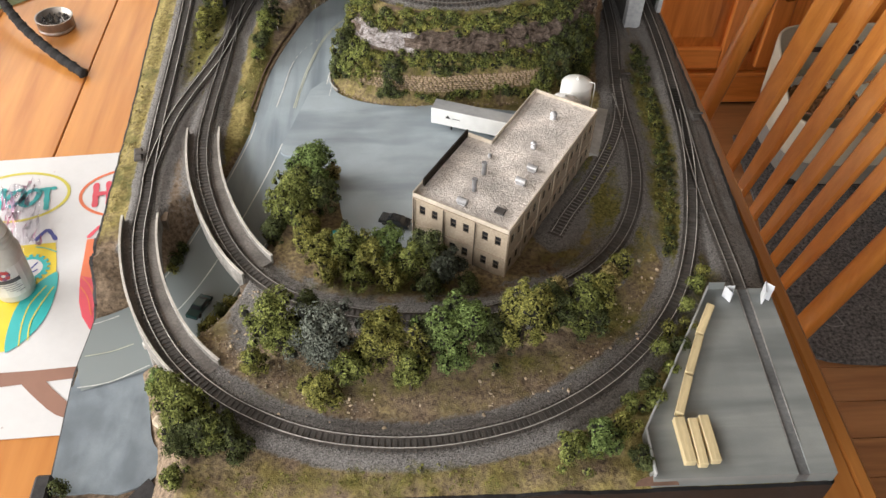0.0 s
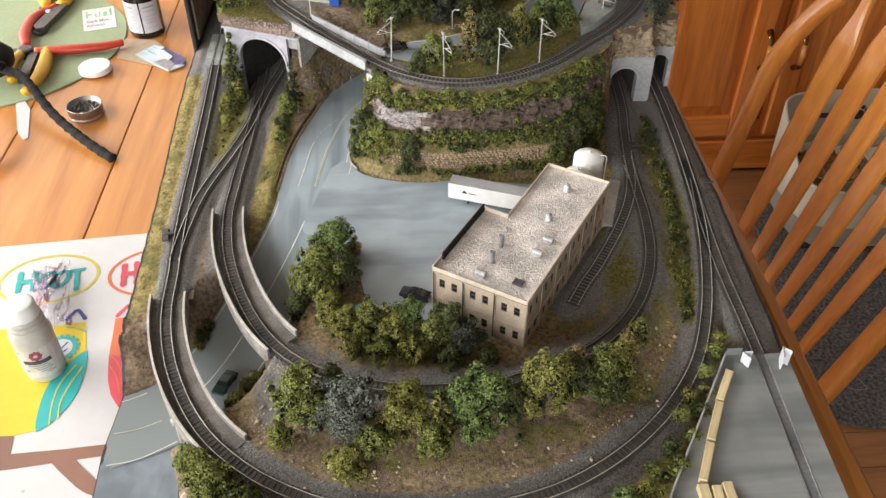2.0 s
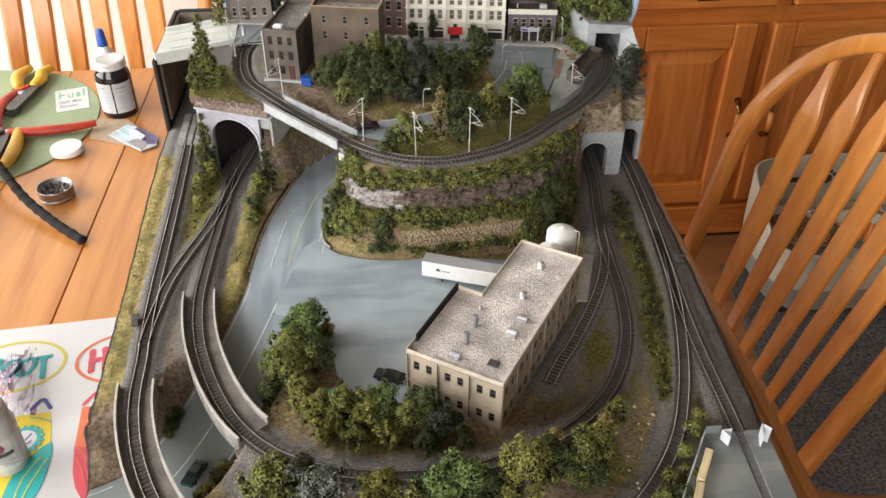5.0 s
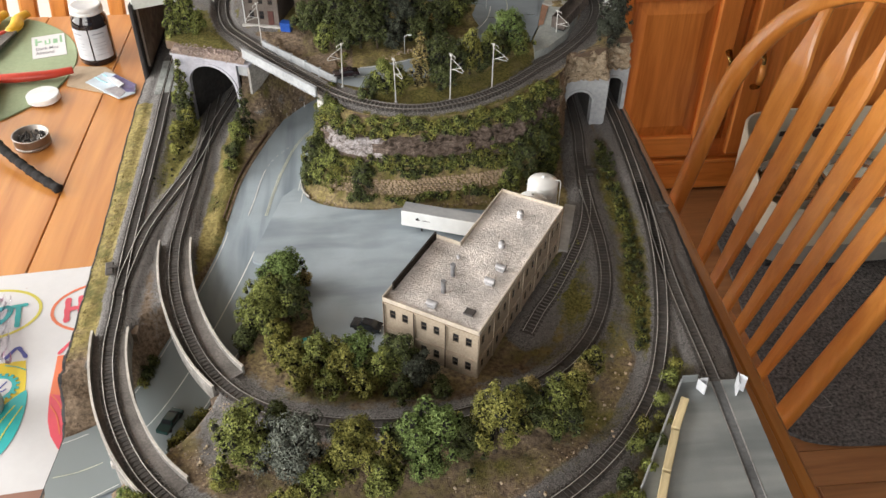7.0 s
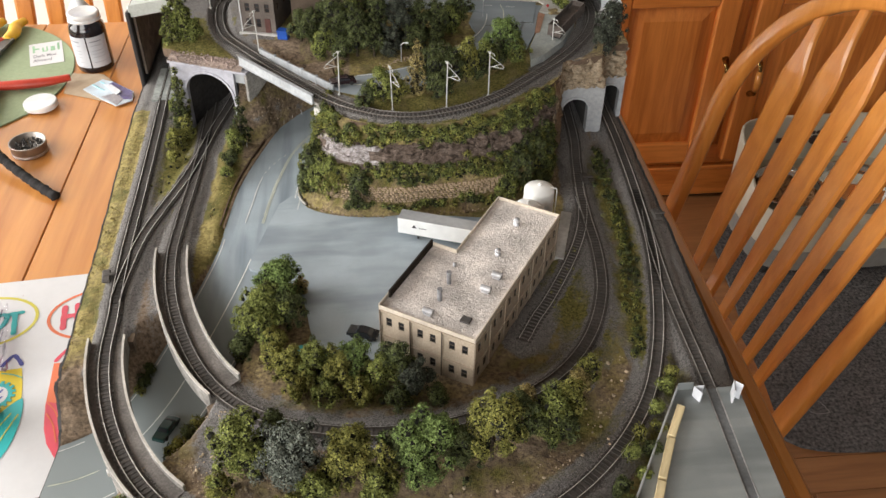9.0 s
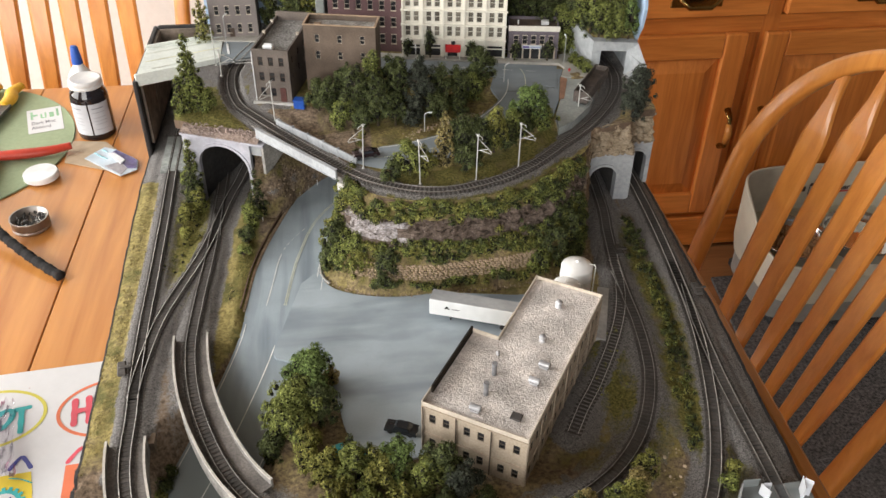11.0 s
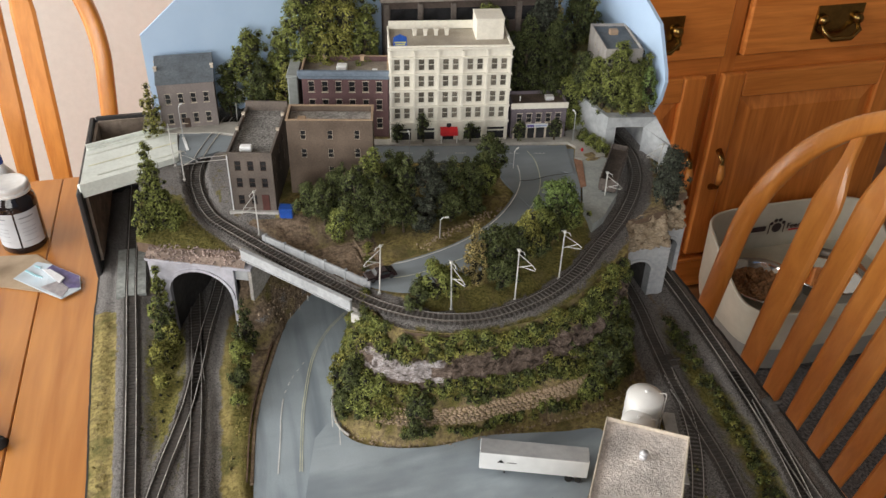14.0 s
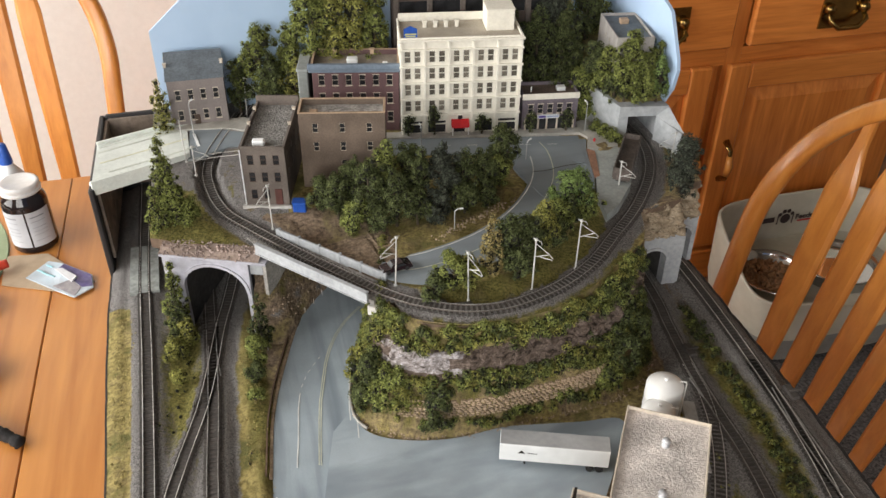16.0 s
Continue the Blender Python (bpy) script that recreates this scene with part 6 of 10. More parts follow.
part("body", Geo().box(-0.005, 0.0055, -0.001, 0.012, 0.0, 0.0800, 0.0012), surf("dark earthy plaster", (0.13, 0.10, 0.07), (0.07, 0.052, 0.036), 150, 0.95, 0.5), t)
part("cap", Geo().box(-0.005, 0.0055, -0.0015, 0.012, 0.0802, 0.0903, 0.0008), PALE_CONCRETE, t, "pale plaster cap")

# two single portals at the hill's other end, the outer one set back
portal("tunnel_portal", pose(0.3750, 0.1545, 0), 0.0535, 0.0640, [(0.0187, 0.0162, 0.0330)], CONCRETE, "pale grey portal with one round arch and a wide pier", 0.012)
portal("tunnel_portal", pose(0.4305, 0.1895, 0), 0.0328, 0.0580, [(0.0142, 0.0135, 0.0340)], CONCRETE, "pale grey portal with one round arch at the layout edge", 0.010)
whole("side_wall", Geo().box(0.4220, 0.4284, 0.1667, 0.1893, 0, 0.0630, 0.0006), CONCRETE, "plain pale wall between the two portals", "wall")
RED_ROCK = rock("red-brown rock", (0.34, 0.255, 0.175), (0.22, 0.160, 0.105), (0.085, 0.060, 0.040))
TAN_ROCK = rock("tan rock", (0.48, 0.40, 0.30), (0.30, 0.235, 0.160), (0.13, 0.098, 0.066))


def rock_sheet(foot, crest, rows, depth, mat, label, seed):
    """A craggy face spanned between two lines."""
    a, b = spline(foot, 0.0016), spline(crest, 0.0016)
    n = max(len(a), len(b))
    a, b = (np.stack([np.interp(np.linspace(0, len(q) - 1, n), np.arange(len(q)), q[:, k]) for k in range(3)], 1) for q in (a, b))
    w_ = np.linspace(0, 1, rows)[:, None]
    X, Y, Z = (a[None, :, k] * (1 - w_) + b[None, :, k] * w_ for k in range(3))
    bulge = np.sin(np.pi * w_)
    for i in range(rows):
        for j in range(n):
            p = Vector((X[i, j] * 70 + seed, Y[i, j] * 70, Z[i, j] * 70))
            d = (noise.turbulence(p, 3, True) - 0.35) * depth + noise.noise(p * 4) * depth * 0.25
            X[i, j] += 0.3 * d
            Y[i, j] -= d * 0.9
            Z[i, j] += 0.35 * d * float(bulge[i, 0])
    ob = new("rock_face", grid_mesh("rock_face", X, Y, Z, np.zeros((rows, n, 3))))
    ob.data.materials.append(mat)
    return tagged(ob, label, "rock face", kind="structure")


rock_sheet([(0.352, 0.100, 0.050), (0.366, 0.128, 0.054), (0.3735, 0.1500, 0.060), (0.388, 0.1528, 0.063), (0.408, 0.1528, 0.063), (0.4285, 0.1535, 0.062), (0.4300, 0.170, 0.060), (0.4315, 0.187, 0.057), (0.446, 0.1880, 0.0565), (0.464, 0.1880, 0.0565)],
           [(0.350, 0.112, 0.094), (0.366, 0.138, 0.0955), (0.376, 0.161, 0.0955), (0.392, 0.169, 0.095), (0.410, 0.171, 0.0955), (0.425, 0.176, 0.095), (0.433, 0.190, 0.095), (0.438, 0.200, 0.095), (0.450, 0.203, 0.094), (0.464, 0.203, 0.092)], 22, 0.009, TAN_ROCK, "craggy tan rock over the two portals", 3.0)
rock_sheet([(0.346, 0.088, 0.0), (0.362, 0.112, 0.0), (0.374, 0.136, 0.0), (0.3790, 0.1570, 0.0)], [(0.344, 0.102, 0.092), (0.358, 0.122, 0.092), (0.369, 0.142, 0.078), (0.3735, 0.160, 0.062)], 26, 0.007, RED_ROCK, "red-brown rock beside the portal", 8.0)

# concrete box of the upper tunnel
BOXC = surf("stained pale concrete", (0.44, 0.46, 0.475), (0.31, 0.33, 0.345), 120, 0.85, 0.2, scale2=22, amount2=0.2)
t = thing("tunnel_box", pose(0, 0, 0), "pale concrete tunnel box under the wooded knoll", "tunnel portal")
zt = 0.1430
part("wing_wall", Geo().prism([(0.3930, 0.352), (0.4085, 0.3000), (0.4125, 0.3015), (0.3985, 0.354)], 0.098, [zt + 0.006, zt, zt, zt + 0.006]), BOXC, t)
part("pier", Geo().prism([(0.4088, 0.2995), (0.4190, 0.2975), (0.4200, 0.311), (0.4100, 0.313)], 0.098, 0.1310), BOXC, t)
part("lintel", Geo().prism([(0.4080, 0.2985), (0.4630, 0.2890), (0.4630, 0.302), (0.4090, 0.312)], 0.1312, zt), BOXC, t)
part("pier", Geo().prism([(0.4540, 0.2915), (0.4630, 0.2900), (0.4630, 0.40), (0.4570, 0.40)], 0.098, 0.1310), BOXC, t)
part("flared_wing", Geo().prism([(0.4500, 0.2912), (0.4608, 0.2500), (0.4640, 0.2500), (0.4632, 0.2886)], 0.098, [0.1310, 0.1275, 0.1275, 0.1420]), BOXC, t)
part("inner_wall", Geo().prism([(0.4105, 0.3135), (0.4145, 0.3130), (0.4105, 0.40), (0.4065, 0.40)], 0.098, 0.1350), surf("dark tunnel lining", (0.055, 0.052, 0.05), (0.03, 0.028, 0.027), 200, 0.95, 0.3), t)
part("back_wall", Geo().box(0.400, 0.463, 0.400, 0.404, 0.098, 0.136), MATS["dark tunnel lining"], t)
kx, ky = np.meshgrid(np.linspace(0.375, 0.4625, 30), np.linspace(0.0, 1.0, 50))
front = np.interp(kx, [0.375, 0.393, 0.4085, 0.4625], [0.400, 0.353, 0.302, 0.2925])
ky = front * (1 - ky) + 0.50 * ky
kz = 0.1412 + 0.022 * sstep(0.0, 0.06, ky - front) + fuzz(kx, ky, 60, 0.0015, 2.0)
knoll = new("ground_knoll", grid_mesh("ground_knoll", kx, ky, kz, np.stack([0 * kx, 0.7 + 0 * kx, 0 * kx], -1)))
knoll.data.materials.append(GROUND)
tagged(knoll, "grassy knoll over the tunnel box", "ground", kind="structure")

# road bridge at the town's end, and the black box that it leaves by
ROADPALE = surf("pale concrete road deck", (0.72, 0.76, 0.72), (0.62, 0.66, 0.62), 300, 0.8, 0.15, scale2=30, amount2=0.1)
P = [(-0.163, 0.330), (-0.0635, 0.3710), (-0.066, 0.4545), (-0.163, 0.419)]
t = thing("road_bridge", pose(0, 0, 0), "pale concrete road bridge with low side walls over the tracks", "bridge")
part("deck", Geo().prism(P, 0.098, 0.1051), ROADPALE, t)
for a, b in ((P[0], P[1]), (P[3], P[2])):
    xf, ww = at_corner(a, b, 0.1035)
    part("side_wall", Geo().box(0, ww, -0.0016, 0.0016, -0.010, 0.0062, 0.0004, xf=xf).box(0, ww, 0.0016 if a is P[0] else -0.0068, 0.0068 if a is P[0] else -0.0016, -0.0005, 0.0028, 0.0004, xf=xf), ROADPALE, t)
mid0, mid1 = (-0.163, 0.3745), (-0.065, 0.4130)
xf, ww = at_corner(mid0, mid1, 0.1052)
part("centre_line", Geo().box(0.006, ww - 0.002, -0.001, 0.001, 0, 0.0003, xf=xf), surf("faded yellow deck line", (0.66, 0.66, 0.48), (0.58, 0.59, 0.45), 300, 0.8, 0.1), t)
for d in (-0.024, 0.024):
    part("gutter_line", Geo().box(0.012 if d > 0 else 0.008, ww - 0.002, d - 0.0012, d + 0.0012, 0, 0.0004, xf=xf), surf("faded gutter", (0.58, 0.61, 0.55), (0.50, 0.53, 0.48), 300, 0.8, 0.1), t, "faded gutter line along the deck")
INSIDE = surf("grimy brown board", (0.220, 0.175, 0.140), (0.115, 0.092, 0.075), 90, 0.9, 0.5, scale2=25, amount2=0.35)
t = thing("scenery_box", pose(0, 0, 0), "black painted box wall behind the road bridge, brown inside", "box")
part("side_board", Geo().box(-0.167, -0.161, 0.325, 0.507, TABLE_Z + 0.0005, 0.1015, 0.002), BLACK, t)
part("back_board", Geo().box(-0.161, -0.092, 0.499, 0.507, TABLE_Z + 0.0005, 0.1030, 0.002), BLACK, t)
part("lining", Geo().box(-0.1605, -0.157, 0.40, 0.499, 0.01, 0.0985, 0.0004).box(-0.157, -0.092, 0.4955, 0.4985, 0.01, 0.1000, 0.0004).box(-0.1605, -0.1575, 0.335, 0.40, 0.01, 0.097), INSIDE, t, "brown board lining")

# backdrop panels
SKYBLUE = surf("pale blue backdrop board", (0.42, 0.56, 0.74), (0.39, 0.53, 0.72), 20, 0.7, 0.02, scale2=5, amount2=0.05)
back_poly = [(-0.092, 0), (0.466, 0), (0.466, 0.175), (0.40, 0.175), (-0.022, 0.165), (-0.092, 0.105)]
tagged(whole("backdrop", Geo().prism([(x, z) for x, z in back_poly], -0.002, 0.002, xf=pose(0, 0.503, 0.095, 90, 0, 0)), SKYBLUE, "pale sky-blue painted backdrop board", "backdrop"), kind="structure")
wing = [(0.300, 0.050), (0.330, 0.0), (0.505, 0.0), (0.505, 0.175), (0.40, 0.172), (0.318, 0.143), (0.290, 0.100), (0.286, 0.088), (0.291, 0.064)]
tagged(whole("backdrop_wing", Geo().prism(wing, -0.002, 0.002, xf=Matrix(((0, 0, 1, 0.4655), (1, 0, 0, 0), (0, 1, 0, 0.098), (0, 0, 0, 1)))), SKYBLUE, "pale sky-blue side wing of the backdrop", "backdrop"), kind="structure")

# town streets and pavements
st = Geo()
main = [(-0.066, 0.3625), (-0.02, 0.384), (0.02, 0.3795), (0.10, 0.356), (0.135, 0.325), (0.24, 0.302), (0.275, 0.296), (0.33, 0.272), (0.352, 0.250), (0.362, 0.290), (0.368, 0.315), (0.330, 0.3225), (0.240, 0.341), (0.150, 0.3590), (0.060, 0.380), (-0.02, 0.425), (-0.062, 0.446)]
st.prism(main[:17], TZ - 0.004, TZ - 0.0005)
tagged(part("road", st, STREET), "smooth blue-grey main street of the model town", "road", kind="structure")
tr_ = Geo()
half = 0.0245
taper = np.clip(0.35 + np.arange(len(TOWN_ROAD)) / 14, 0, 1)[:, None] * np.array([1, 1, 0]) + np.array([0, 0, 1])
cols = [TOWN_ROAD + (offset(TOWN_ROAD, d) - TOWN_ROAD) * taper + np.array([0, 0, 0.0006]) for d in np.linspace(-half, half, 7)]
for a, b in zip(cols[:-1], cols[1:]):
    tr_.ribbon(b, a)
tagged(part("road", tr_, STREET), "grey road climbing from the bridge to the town", "road", kind="structure")
line_paint("road_marking", TOWN_ROAD[2:-2], 0.0009, YELLOW_LINE, "thin yellow centre line", 0.0012)
line_paint("road_marking", offset(TOWN_ROAD, -0.0215)[8:-10], 0.0011, WHITE_LINE, "thin white edge line", 0.0012)
dash = spline([(0.15, 0.341, TZ), (0.25, 0.320, TZ), (0.34, 0.300, TZ)], 0.003)
line_paint("road_marking", dash, 0.0008, WHITE_LINE, "thin white street dashes", 0.0, (5, 5))
whole("road_patch", Geo().box(-0.0015, 0.0015, -0.016, 0.016, 0, 0.0006), WHITE, "short white stop line on the street", "road marking", m=pose(-0.0560, 0.4080, TZ - 0.0004, 0, 0, 8))
sl_ = UPPER[(UPPER[:, 1] > 0.366) & (UPPER[:, 1] < 0.470)]
t = thing("street_track", pose(0, 0, 0), "rails of the upper line sunk flush into the street", "model track", "model tracks")
for side in (-1, 1):
    flat_line = np.c_[sl_[:, :2], np.full(len(sl_), TZ - 0.0004)]
    part("rail", Geo().sweep(offset(flat_line, side * 0.0045), [(-0.0004, 0), (0.0004, 0), (0.0003, 0.0007), (-0.0003, 0.0007)]), RAIL, t)
    part("flangeway", Geo().ribbon(offset(flat_line, side * 0.0042 + 0.0005) + np.array([0, 0, 0.0003]), offset(flat_line, side * 0.0042 - 0.0005) + np.array([0, 0, 0.0003])), TIE, t, "dark flangeway groove")
rim = spline([(-0.0655, 0.3625, TZ), (-0.060, 0.3640, TZ), (-0.0535, 0.3655, TZ)], 0.003)
tagged(part("kerb", Geo().sweep(rim, [(-0.0009, -0.003), (0.0009, -0.003), (0.0009, 0.0006), (-0.0009, 0.0006)]), surf("pale blue-grey kerb", (0.46, 0.50, 0.51), (0.36, 0.40, 0.41), 300, 0.85, 0.15)), "pale kerb where the street meets the ballast", "kerb", kind="structure")
pv_ = Geo().prism([(0.140, 0.3615), (0.372, 0.3185), (0.378, 0.332), (0.305, 0.346), (0.172, 0.3685), (0.140, 0.376)], TZ - 0.003, TZ + 0.0010)
tagged(part("pavement", pv_, surf("pale pavement", (0.47, 0.46, 0.42), (0.38, 0.37, 0.34), 400, 0.85, 0.2, scale2=40)), "pale concrete pavement before the hotel and shops", "pavement", kind="structure")
pv2 = Geo().prism([(-0.094, 0.44), (-0.02, 0.428), (0.05, 0.392), (0.078, 0.395), (0.0, 0.452), (-0.094, 0.452)], TZ - 0.003, TZ + 0.0008)
tagged(part("pavement", pv2, MATS["pale pavement"]), "pale concrete pavement before the grey house", "pavement", kind="structure")
pad = Geo().prism([(0.333, 0.152), (0.352, 0.166), (0.382, 0.202), (0.404, 0.245), (0.412, 0.270), (0.400, 0.280), (0.374, 0.280), (0.3675, 0.262), (0.352, 0.225), (0.337, 0.185)], DECK - 0.002, TZ - 0.001)
tagged(part("pavement", pad, surf("grey-green concrete pad", (0.34, 0.365, 0.35), (0.27, 0.29, 0.28), 300, 0.85, 0.15)), "grey-green concrete pad beside the upper track", "pavement", kind="structure")
corner = Geo().prism([(0.3665, 0.2840), (0.3745, 0.2790), (0.4020, 0.2805), (0.4075, 0.2985), (0.3935, 0.3500), (0.3780, 0.3470), (0.3720, 0.3190), (0.3765, 0.3070)], TZ - 0.0035, TZ + 0.0006)
tagged(part("pavement", corner, MATS["pale pavement"]), "pale concrete pavement at the street corner", "pavement", kind="structure")
rust = Geo().prism([(0.3495, 0.222), (0.356, 0.224), (0.3725, 0.276), (0.3655, 0.283)], TZ - 0.002, TZ - 0.0004)
street_apron = Geo().prism([(0.283, 0.200), (0.31, 0.188), (0.334, 0.185), (0.3490, 0.2220), (0.3645, 0.282), (0.3745, 0.306), (0.33, 0.318), (0.285, 0.305), (0.272, 0.262)], 0.1010, 0.1036)
tagged(part("road", street_apron, STREET), "wide blue-grey street junction", "road", kind="structure")
tagged(part("pavement", rust, surf("rust-coloured gravel", (0.36, 0.20, 0.13), (0.26, 0.14, 0.09), 400, 0.95, 0.4)), "patch of rust-coloured gravel beside the street", "pavement", kind="structure")
crack = spline([(0.289, 0.2484, 0.1042), (0.305, 0.2470, 0.1046), (0.325, 0.2510, 0.1048), (0.351, 0.2530, 0.1040)], 0.003)
line_paint("road_gap", crack, 0.0011, BLACK, "dark joint across the street", 0.0006)

# ---- trees and shrubs ----


# near-black core colour, painted shade for the gaps between leaf clumps
CORE_SHADE = surf("near-black core shade", (0.012, 0.012, 0.007), (0.006, 0.006, 0.004), 700, 0.95, 0.5)


def leaf_cloud(rng, lobes, per, size, squash=0.9, clump=False):
    """Small bent leaf clumps over the skins of many lumps, with a rough near-black core in each that paints the shade
    of the gaps.
    """
    vs, fs, ms = [], [], []
    base = 0
    mid = np.mean([c for c, r in lobes], axis=0) if clump else np.array([0, 0, -9.0])
    ring = [(math.cos(k * math.pi / 3), math.sin(k * math.pi / 3)) for k in range(6)]
    for c, r in lobes:
        n = max(12, int(per * (r / 0.006) ** 2))
        d = rng.normal(size=(n, 3))
        d /= np.linalg.norm(d, axis=1)[:, None]
        d[:, 2] = np.where(d[:, 2] < -0.35, -d[:, 2], d[:, 2])
        away = np.array([c[0] - mid[0], c[1] - mid[1], 0.6 * (c[2] - mid[2])])
        away /= np.linalg.norm(away) + 1e-9
        inward = d @ away < -0.35
        d[inward] -= 2 * np.outer(d[inward] @ away, away)
        p = np.array(c) + d * r * rng.uniform(0.70, 1.14, (n, 1)) * np.array([1, 1, squash])
        nrm = d + rng.normal(scale=0.24, size=(n, 3))
        nrm /= np.linalg.norm(nrm, axis=1)[:, None]
        a = np.cross(nrm, rng.normal(size=(n, 3)))
        a /= np.linalg.norm(a, axis=1)[:, None] + 1e-9
        b = np.cross(nrm, a)
        s = size * rng.uniform(0.5, 1.3, (n, 1))
        q = np.stack([p - a * s, p + b * s * 0.66 + nrm * s * 0.3, p + a * s, p - b * s * 0.66 + nrm * s * 0.3], 1)
        vs.append(q.reshape(-1, 3))
        fs += [(base + 4 * i, base + 4 * i + 1, base + 4 * i + 2, base + 4 * i + 3) for i in range(n)]
        ms += [0] * n
        base += 4 * n
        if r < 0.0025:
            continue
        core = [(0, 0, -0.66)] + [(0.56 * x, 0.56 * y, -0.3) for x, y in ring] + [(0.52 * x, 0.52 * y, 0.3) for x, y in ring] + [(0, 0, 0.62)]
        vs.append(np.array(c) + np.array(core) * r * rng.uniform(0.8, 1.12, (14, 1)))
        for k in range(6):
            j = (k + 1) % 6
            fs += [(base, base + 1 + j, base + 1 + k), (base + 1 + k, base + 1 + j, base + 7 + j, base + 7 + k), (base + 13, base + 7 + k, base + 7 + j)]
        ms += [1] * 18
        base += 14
    return np.concatenate(vs), fs, ms


def cloud_part(name, rng, lobes, per, size, mat, parent=None, label=""):
    v, f, mi = leaf_cloud(rng, lobes, per * 1.15, size * 0.94, 1.18 if parent is not None else 0.95, parent is not None)
    me = bpy.data.meshes.new(name)
    me.from_pydata(v.tolist(), [], f)
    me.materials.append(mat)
    me.materials.append(CORE_SHADE)
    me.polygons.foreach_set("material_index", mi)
    me.update()
    ob = new(name, me)
    if parent is not None:
        ob.parent = parent
    if label:
        tagged(ob, label)
    return ob


TREE_WORDS = {"green": "mid-green", "bright": "bright green", "olive": "yellow-olive", "dark": "dark green", "blue": "blue-grey", "straw": "straw-yellow", "grey": "dull green"}


def tree(seed, x, y, z, height, radius, colour, shape="round", where="", per=92, size=0.00112):
    rng = np.random.default_rng(seed)
    words = {"round": "clump-foliage tree", "bush": "low clumped bush", "fir": "pointed model conifer"}[shape]
    t = thing({"round": "tree", "bush": "bush", "fir": "conifer"}[shape], pose(x, y, z), f"{TREE_WORDS[colour]} {words} {where}".strip(), {"round": "tree", "bush": "bush", "fir": "tree"}[shape], "layout trees" if shape != "bush" else "layout bushes")
    lobes = []
    big = max(1.0, (radius / 0.018) ** 0.55)
    if shape == "fir":
        tiers = max(6, int(height / 0.0048))
        for k in range(tiers):
            f = k / (tiers - 1)
            rr = radius * min(1.0, 1.75 * (1 - f)) ** 0.85 * (0.62 + 0.30 * rng.uniform()) * (0.80 + 0.20 * min(1.0, f * 5)) + 0.0012
            zz = height * (0.06 + 0.93 * f)
            n = max(1, int(rr / 0.0019))
            a0 = rng.uniform(0, 6.283)
            for j in range(n):
                a = a0 + 6.283 * j / n + rng.uniform(-0.4, 0.4)
                e = rr * rng.uniform(0.45, 0.95) if n > 1 else 0
                lobes.append(((e * math.cos(a), e * math.sin(a), zz + rng.uniform(-0.003, 0.002)), rng.uniform(0.0024, 0.0042)))
            lobes.append(((0, 0, zz), rr * 0.42))
    else:
        radius, height = radius * 1.12, height * 1.18
        lo = 0.10 if shape == "round" else 0.0
        half = height * (1 - lo) / 2
        lump = 0.0044 * big
        n = int(0.60 * 4 * math.pi * (radius * radius + 2 * radius * half) / 3 / (math.pi * lump * lump))
        ph = Vector(rng.uniform(-9, 9, 3))
        for k in range(min(n, 260)):
            d = rng.normal(size=3)
            d /= np.linalg.norm(d)
            if d[2] < -0.75:
                d[2] = -d[2]
            edge = 0.88 + 0.72 * noise.noise(Vector(d) * 2.3 + ph)
            f = edge * rng.uniform(0.62, 1.12)
            rr = lump * rng.uniform(0.6, 1.45)
            cz = height * lo + half + d[2] * f * (half - rr * 0.4)
            wide = 1.0 - 0.34 * max(0.0, (cz / height - 0.45) / 0.55)
            lobes.append(((d[0] * f * (radius - rr * 0.4) * wide, d[1] * f * (radius - rr * 0.4) * wide, max(cz, rr * 0.3)), rr))
        for k in range(5):
            lobes.append(((rng.normal() * radius * 0.15, rng.normal() * radius * 0.15, height * (lo + 0.15) + k * height * 0.14), radius * 0.42))
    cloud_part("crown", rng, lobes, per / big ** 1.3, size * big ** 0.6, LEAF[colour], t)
    g = Geo()
    bend = rng.uniform(-0.1, 0.1, 2) * radius
    tr = max(0.0011, radius * 0.075)
    g.tube([(0, 0, -0.003), (bend[0] * 0.4, bend[1] * 0.4, height * 0.25), (bend[0], bend[1], height * 0.55), (bend[0] * 1.2, bend[1] * 1.2, height * 0.85)], [tr * 1.3, tr, tr * 0.7, tr * 0.25], 7)
    for k in range(5):
        a = rng.uniform(0, 6.283)
        z0 = height * rng.uniform(0.25, 0.55)
        g.tube([(bend[0] * 0.6, bend[1] * 0.6, z0), (radius * 0.35 * math.cos(a), radius * 0.35 * math.sin(a), z0 + height * 0.14), (radius * 0.62 * math.cos(a), radius * 0.62 * math.sin(a), z0 + height * 0.22)], [tr * 0.6, tr * 0.4, tr * 0.15], 5)
    part("trunk", g, BARK, t)
    return t


def grove(rows, zf, where, grow=1.0):
    for seed, x, y, hgt, rad, col, shape in rows:
        tree(seed, x, y, zf(x, y), hgt * grow, rad * grow, col, shape, where)


